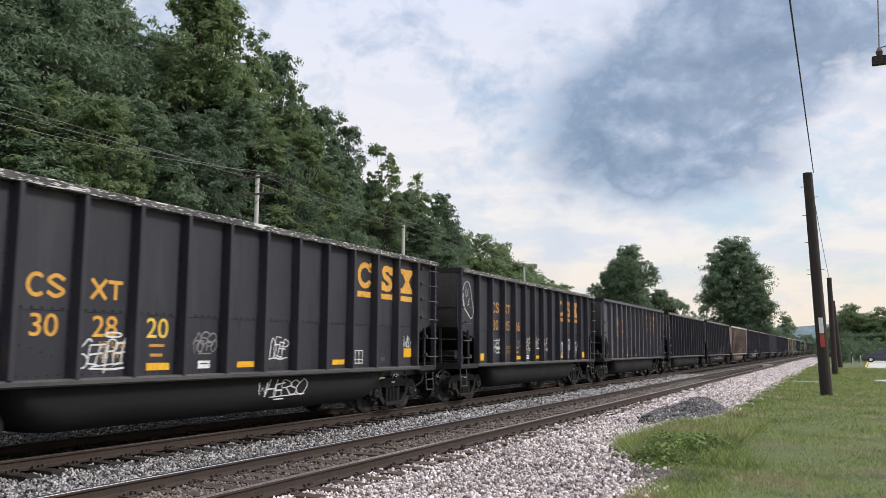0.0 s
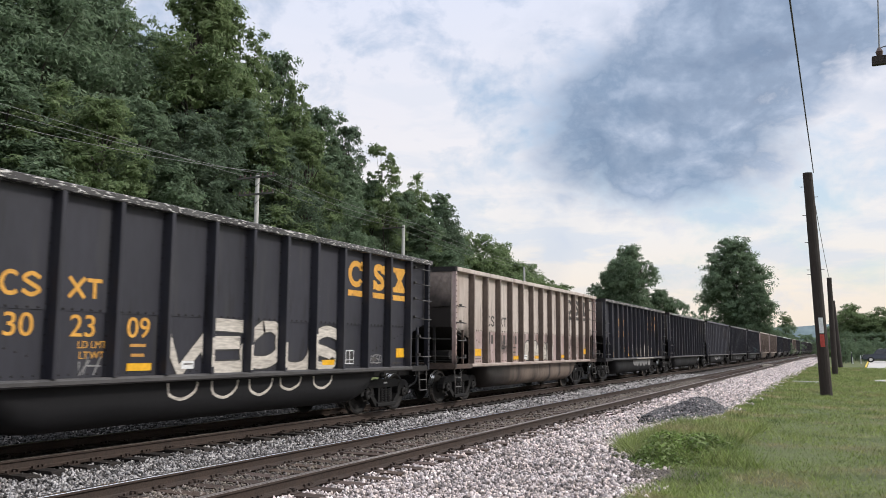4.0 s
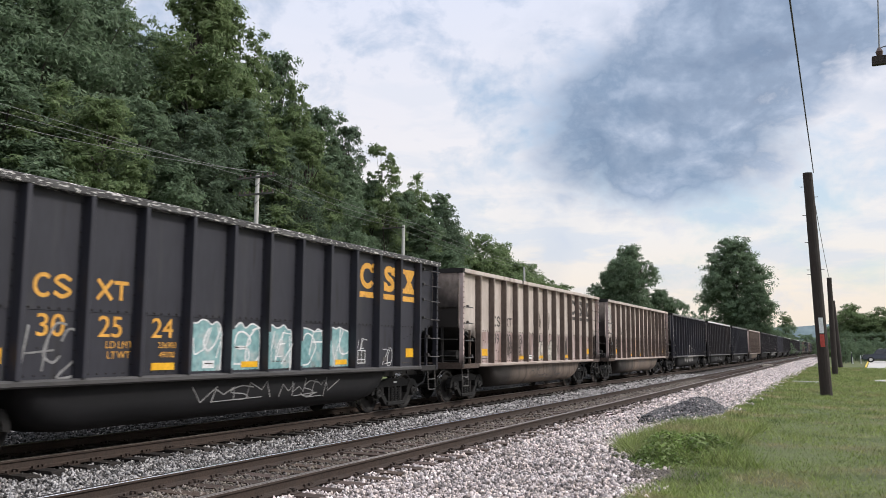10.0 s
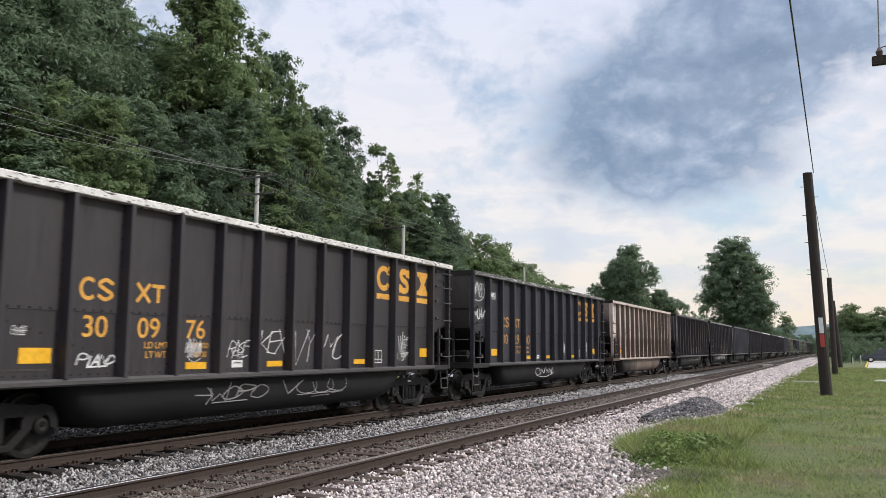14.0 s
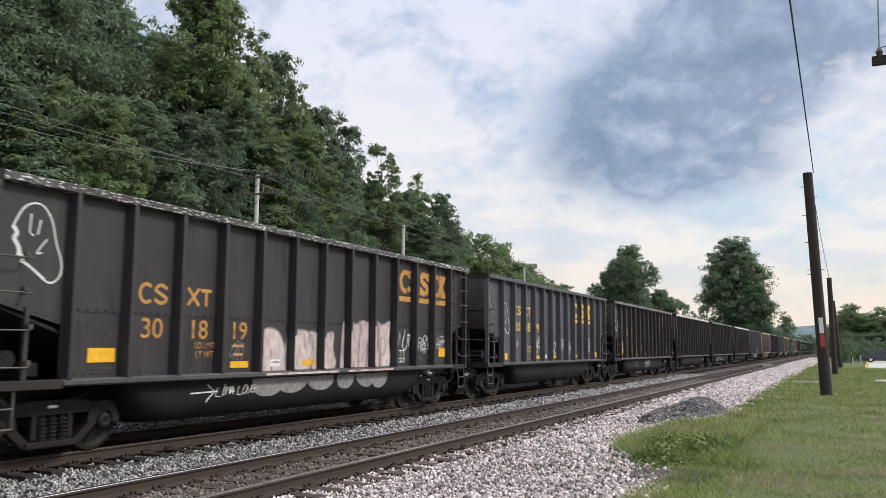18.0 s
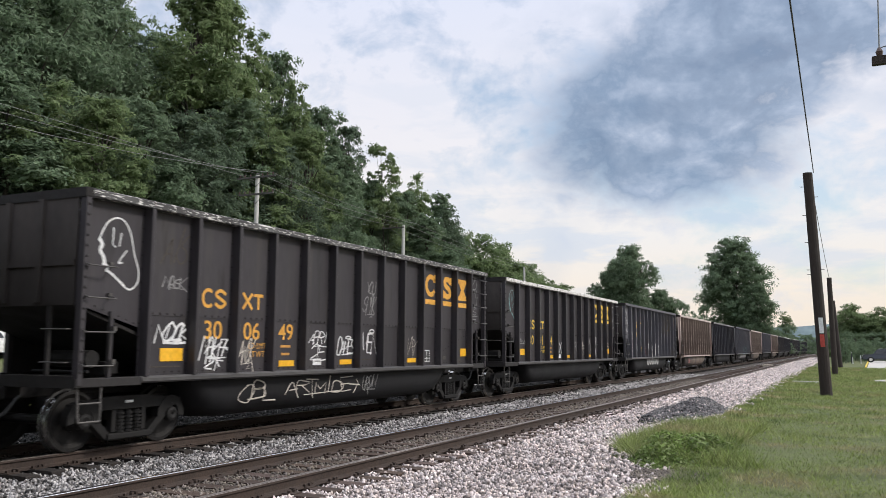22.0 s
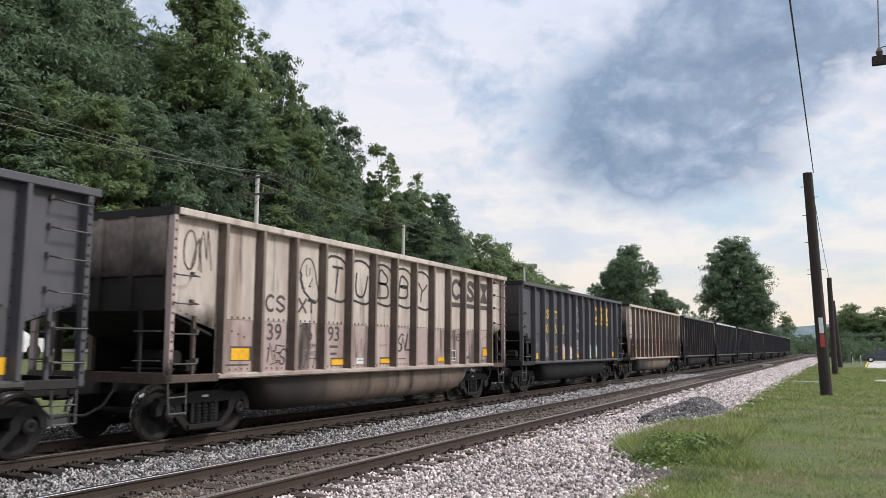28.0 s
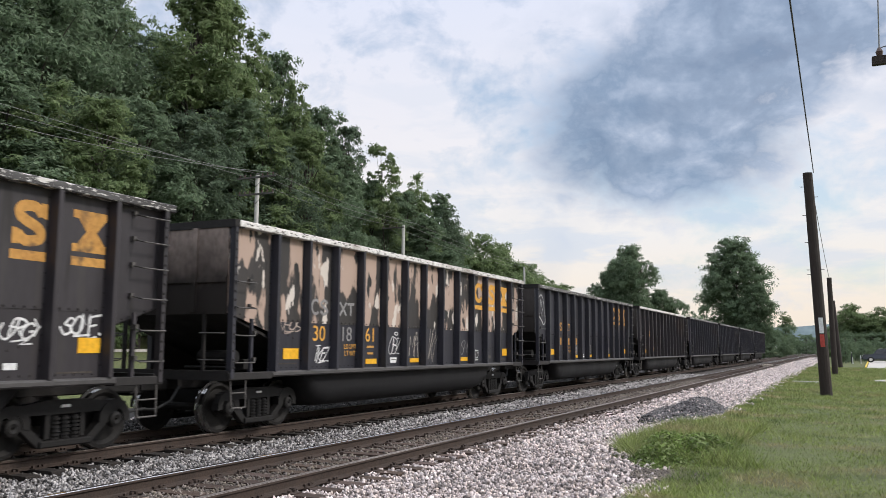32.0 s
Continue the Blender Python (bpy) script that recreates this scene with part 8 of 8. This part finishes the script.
        scrawl(car, mid[3] + .35, 1.45, .5, .7, "spray_red", 247, .06, loops=3)
    elif k == 25:
        fat_piece(car, "FUUDEC", mid[4] - .40, mid[8] + .45, 1.48, .66, "spray_cream", "spray_black", k, .13)
        word("OVER", 0, 1.70, .82, .36, "spray_black", dy=.1, th=.034, halo=True, line=True); word("OVER", 1, 1.48, .82, .40, "spray_black", dy=.1, th=.036, halo=True, line=True, seed=4); tub_word("INTRA", mid[2] + .5, 1.0, "spray_red"); word("MASK", L / 2 - .55, 3.45, .5, .2, "spray_black", th=.016)
    elif k == 26:
        tag(2, .5, .6, 1.7, "spray_white", .05, 3); tag(5, .6, .6, 1.7, "spray_white", .05, 3); tag(8, .5, .5, 1.6)
        outline_figure(car, lead + .60, 2.98, .86, 1.02, "spray_white")
    elif k == 27:
        throw_up(car, (mid[4] - .4, mid[9] + .2), 1.62, .82, "spray_teal", "spray_black", k, rb, 1); tag(3, .5, .4, 1.75); tag(10, .35, .35, 1.6); tub_tag(mid[3] + .3, 1.2, "spray_white"); tub_tag(mid[7], 2.6, "spray_grey", 5); outline_figure(car, mid[5] + .1, 1.75, .35, .5, "spray_black")
    elif k == 28:
        scrawl(car, lead + .62, 3.18, .55, .80, "rib_rust_shade", 280, .03, x=U, loops=3)
        s = Shape()
        for j in range(3, 8):
            y = mid[j] + .08
            q = [(y - .36, 2.62), (y - .38, 3.44), (y + .34, 3.40), (y + .36, 2.60)]
            ribbon(s, U, smooth_line(q + q[:1], 4), .055)
        for j, ch in enumerate("TUBBY"):
            for letter in hand_strokes(ch, mid[3 + j] + .08, 3.02, .44, .54, 280 + j):
                for n_, q in enumerate(letter):
                    ribbon(s, U + .002 + .0003 * n_, q, .055)
        part("spray_letters", s, "spray_black", car, "five boxed black sprayed capitals high on the side")
        outline_figure(car, mid[2] + .1, 2.92, .72, .9, "spray_black", thick=1.2)
        word("SNL", 6, 1.66, .62, .40, "spray_black", dy=.1, th=.055); word("MWE", 9, 1.86, .5, .16, "stencil_black", th=.03, dy=.1); word("IVES", 1, 1.42, .6, .30, "stencil_black", th=.022); word("WH", 2, 1.35, .5, .30, "stencil_black", th=.022); word("H", 5, 1.62, .2, .1, "stencil_black", th=.012)
    elif k == 29:
        for j, (u, v, top) in enumerate(((-.36, .40, 1.76), (-.40, .38, 1.74))):
            cloud(mid[3 + j], u, v, 1.14, top, "spray_pink", 90 + j, "spray_red")
        cloud(mid[7] + .05, -.36, .30, 1.16, 1.82, "spray_ice", 95, "spray_black"); cloud(mid[8] + .05, -.36, .34, 1.2, 1.80, "spray_ice", 96, "spray_black")
        word("PN", 7, 1.5, .6, .5, "spray_black", th=.022, dy=.05); word("W", 8, 1.5, .6, .5, "spray_black", th=.022, dy=.05); word("OMSE", 5, 1.72, .5, .22, dy=.12, th=.016, halo=True); word("D2", 5, 1.38, .4, .3, dy=.0, th=.016)
        word("PN", 0, 1.70, .3, .3, "spray_grey", dy=-.1); word("OWL", 1, 1.55, .45, .5, "spray_cream", dy=.05, th=.022)
    elif k == 30:
        outline_figure(car, mid[0] + .04, 2.90, .66, 1.0, "spray_grey", True)
        cloud(mid[3] + .1, -.42, .42, 1.14, 1.95, "spray_teal", 99, "spray_white"); cloud(mid[8], -.34, .30, 1.14, 1.80, "spray_teal", 98, "spray_white")
        throw_up(car, (mid[4] - .44, mid[7] + .50), 1.74, 1.20, "spray_brick", "spray_cream", 31, ())
        fat_piece(car, "XUEL", mid[4] - .38, mid[7] + .48, 1.70, .80, "spray_brick", "spray_cream", k, .10)
        word("LIES", 0, 1.76, .7, .42, "stencil_black", dy=.05, th=.03); word("VEKS", 0, 1.24, .8, .20, "spray_cream", dy=.1, th=.02); word("JOESE", 1, 1.48, .7, .40, "spray_red", dy=.1, th=.018); word("MMW", 3, 2.42, .75, .30, "spray_cream", dy=.1, th=.05); word("SEWL", 9, 2.2, .6, .36, "spray_cream", dy=.05, th=.03); word("SIWL", 9, 1.9, .6, .2, "spray_white", dy=.05, th=.03); tub_word("MAEAV", mid[2] + .6, .7, "spray_black")
    elif k == 31:
        word("HEAT", 4, 1.62, .52, .62, halo=True, dy=.12, th=.026); word("O", 4, 2.72, .55, .8, "spray_grey", dy=.1, th=.016); word("O", 4, 2.60, .16, .36, "spray_grey", dy=.15, th=.018, seed=3); word("L", 5, 2.4, .4, .5, "spray_grey", dy=.2, th=.014); word("Y", 6, 2.55, .6, .9, "spray_grey", dy=.1, th=.012); word("Q", 7, 2.55, .5, .7, "spray_grey", dy=.15, th=.014)
        word("AWE", 7, 1.58, .5, .50, halo=True, dy=.15, th=.022); word("MUSH", 8, 1.60, .5, .36, dy=.15, th=.02); word("URGY", 10, 1.78, .62, .26, dy=.12, th=.030); word("SOME.", 11, 1.86, .70, .26, dy=.10, th=.038)
    elif k == 32:
        word("VEOS", 0, 2.0, .7, .22, "rib_tan", dy=.0, th=.03); word("TKEZ", 1, 1.40, .5, .28, dy=.05, th=.030); word("OBZ", 4, 1.66, .5, .34, halo=True, dy=.12, th=.026); word("MA", 5, 1.62, .45, .56, "spray_cream", dy=.1, th=.018); word("VKY", 6, 1.62, .45, .70, "spray_cream", dy=.1, th=.018); word("SM", 8, 1.58, .4, .40, "spray_grey", dy=.1, th=.018); outline_figure(car, L / 2 - .75, 2.70, .5, .9, "spray_grey", True)
    else:
        for j in (3, 5, 8):
            tag(j, .5, .4, 1.55, "spray_grey")


def build_train():
    protos = {}
    for k, (kind, number) in enumerate(TRAIN):
        if kind not in protos:
            protos[kind] = make_car(*BODY[kind], LABELS[kind])
    made = []
    for k, (kind, number) in enumerate(TRAIN):
        made.append(copy_thing(protos[kind], pose(0, 0, 0)))
    for kind, ob in protos.items():
        for o in [*ob.children_recursive, ob]:
            bpy.data.objects.remove(o)
    for k, (car, (kind, number)) in enumerate(zip(made, TRAIN)):
        rb, mid, L = dress(car, k, kind, number)
        paint_car(car, k, kind, rb, mid, L)
        if number:
            car["label"] = LABELS[kind].replace(", rolling", f", number {number}, rolling")
        CARS.append(car)


# ---- place by place ----
build_ground()
build_ballast()
build_track("near_track", NEAR_C, "empty near track of rusty rails on timber sleepers", "rail_top")
build_track("far_track", FAR_C, "train's track of rusty rails on timber sleepers", "rail_dull")
build_crossing()
build_poles()
build_trees()
build_verge()
build_train()
build_stones()
build_pile()


# where the trailing rim of the first car is, time by time
COURSE = [(0, 19.83), (1, 3.67), (2, -12.46), (3, -28.56), (6, -76.73), (7, -92.78), (8, -108.84), (9, -124.87), (10, -140.87), (11, -156.84), (12, -172.78), (13, -188.72), (14, -204.69), (17, -252.95), (18, -268.89), (19, -284.78), (20, -300.61), (21, -316.47), (22, -332.30), (23, -348.08), (24, -363.67), (25, -379.36), (28, -427.30), (29, -443.03), (30, -458.84), (31, -474.58), (32, -490.37)]


def along(t):
    for (ta, ya), (tb, yb) in zip(COURSE, COURSE[1:]):
        if ta <= t <= tb:
            return ya + (yb - ya) * (t - ta) / (tb - ta)
    return COURSE[-1][1]


def motions():
    """The train rolls towards -y; every wheelset turns with it."""
    back = 0.0          # trailing rim of each car behind that of the first
    for k, car in enumerate(CARS):
        length = BODY[TRAIN[k][0]][0]
        if k:
            back += COUPLED + max(length, 14.663) if TRAIN[k][0] == "newer" else COUPLED + length
        walk(car, [(t, pose(FAR_C, y + back - length / 2, 0)) for t, y in COURSE])
    steps = [i / 30 for i in range(961)]
    keyed = {}
    for car in CARS:
        for ob in car.children_recursive:
            if ob.name.split(".")[0] != "wheelset":
                continue
            d = round(ob.location.y, 2)
            if d not in keyed:
                walk(ob, [(t, pose(0, d, WHEEL_R, math.degrees((COURSE[0][1] - along(t)) / WHEEL_R))) for t in steps])
                keyed[d] = ob.animation_data
            else:
                ob.rotation_mode = "QUATERNION"
                ad = ob.animation_data_create()
                ad.action = keyed[d].action
                ad.action_slot = keyed[d].action_slot


motions()
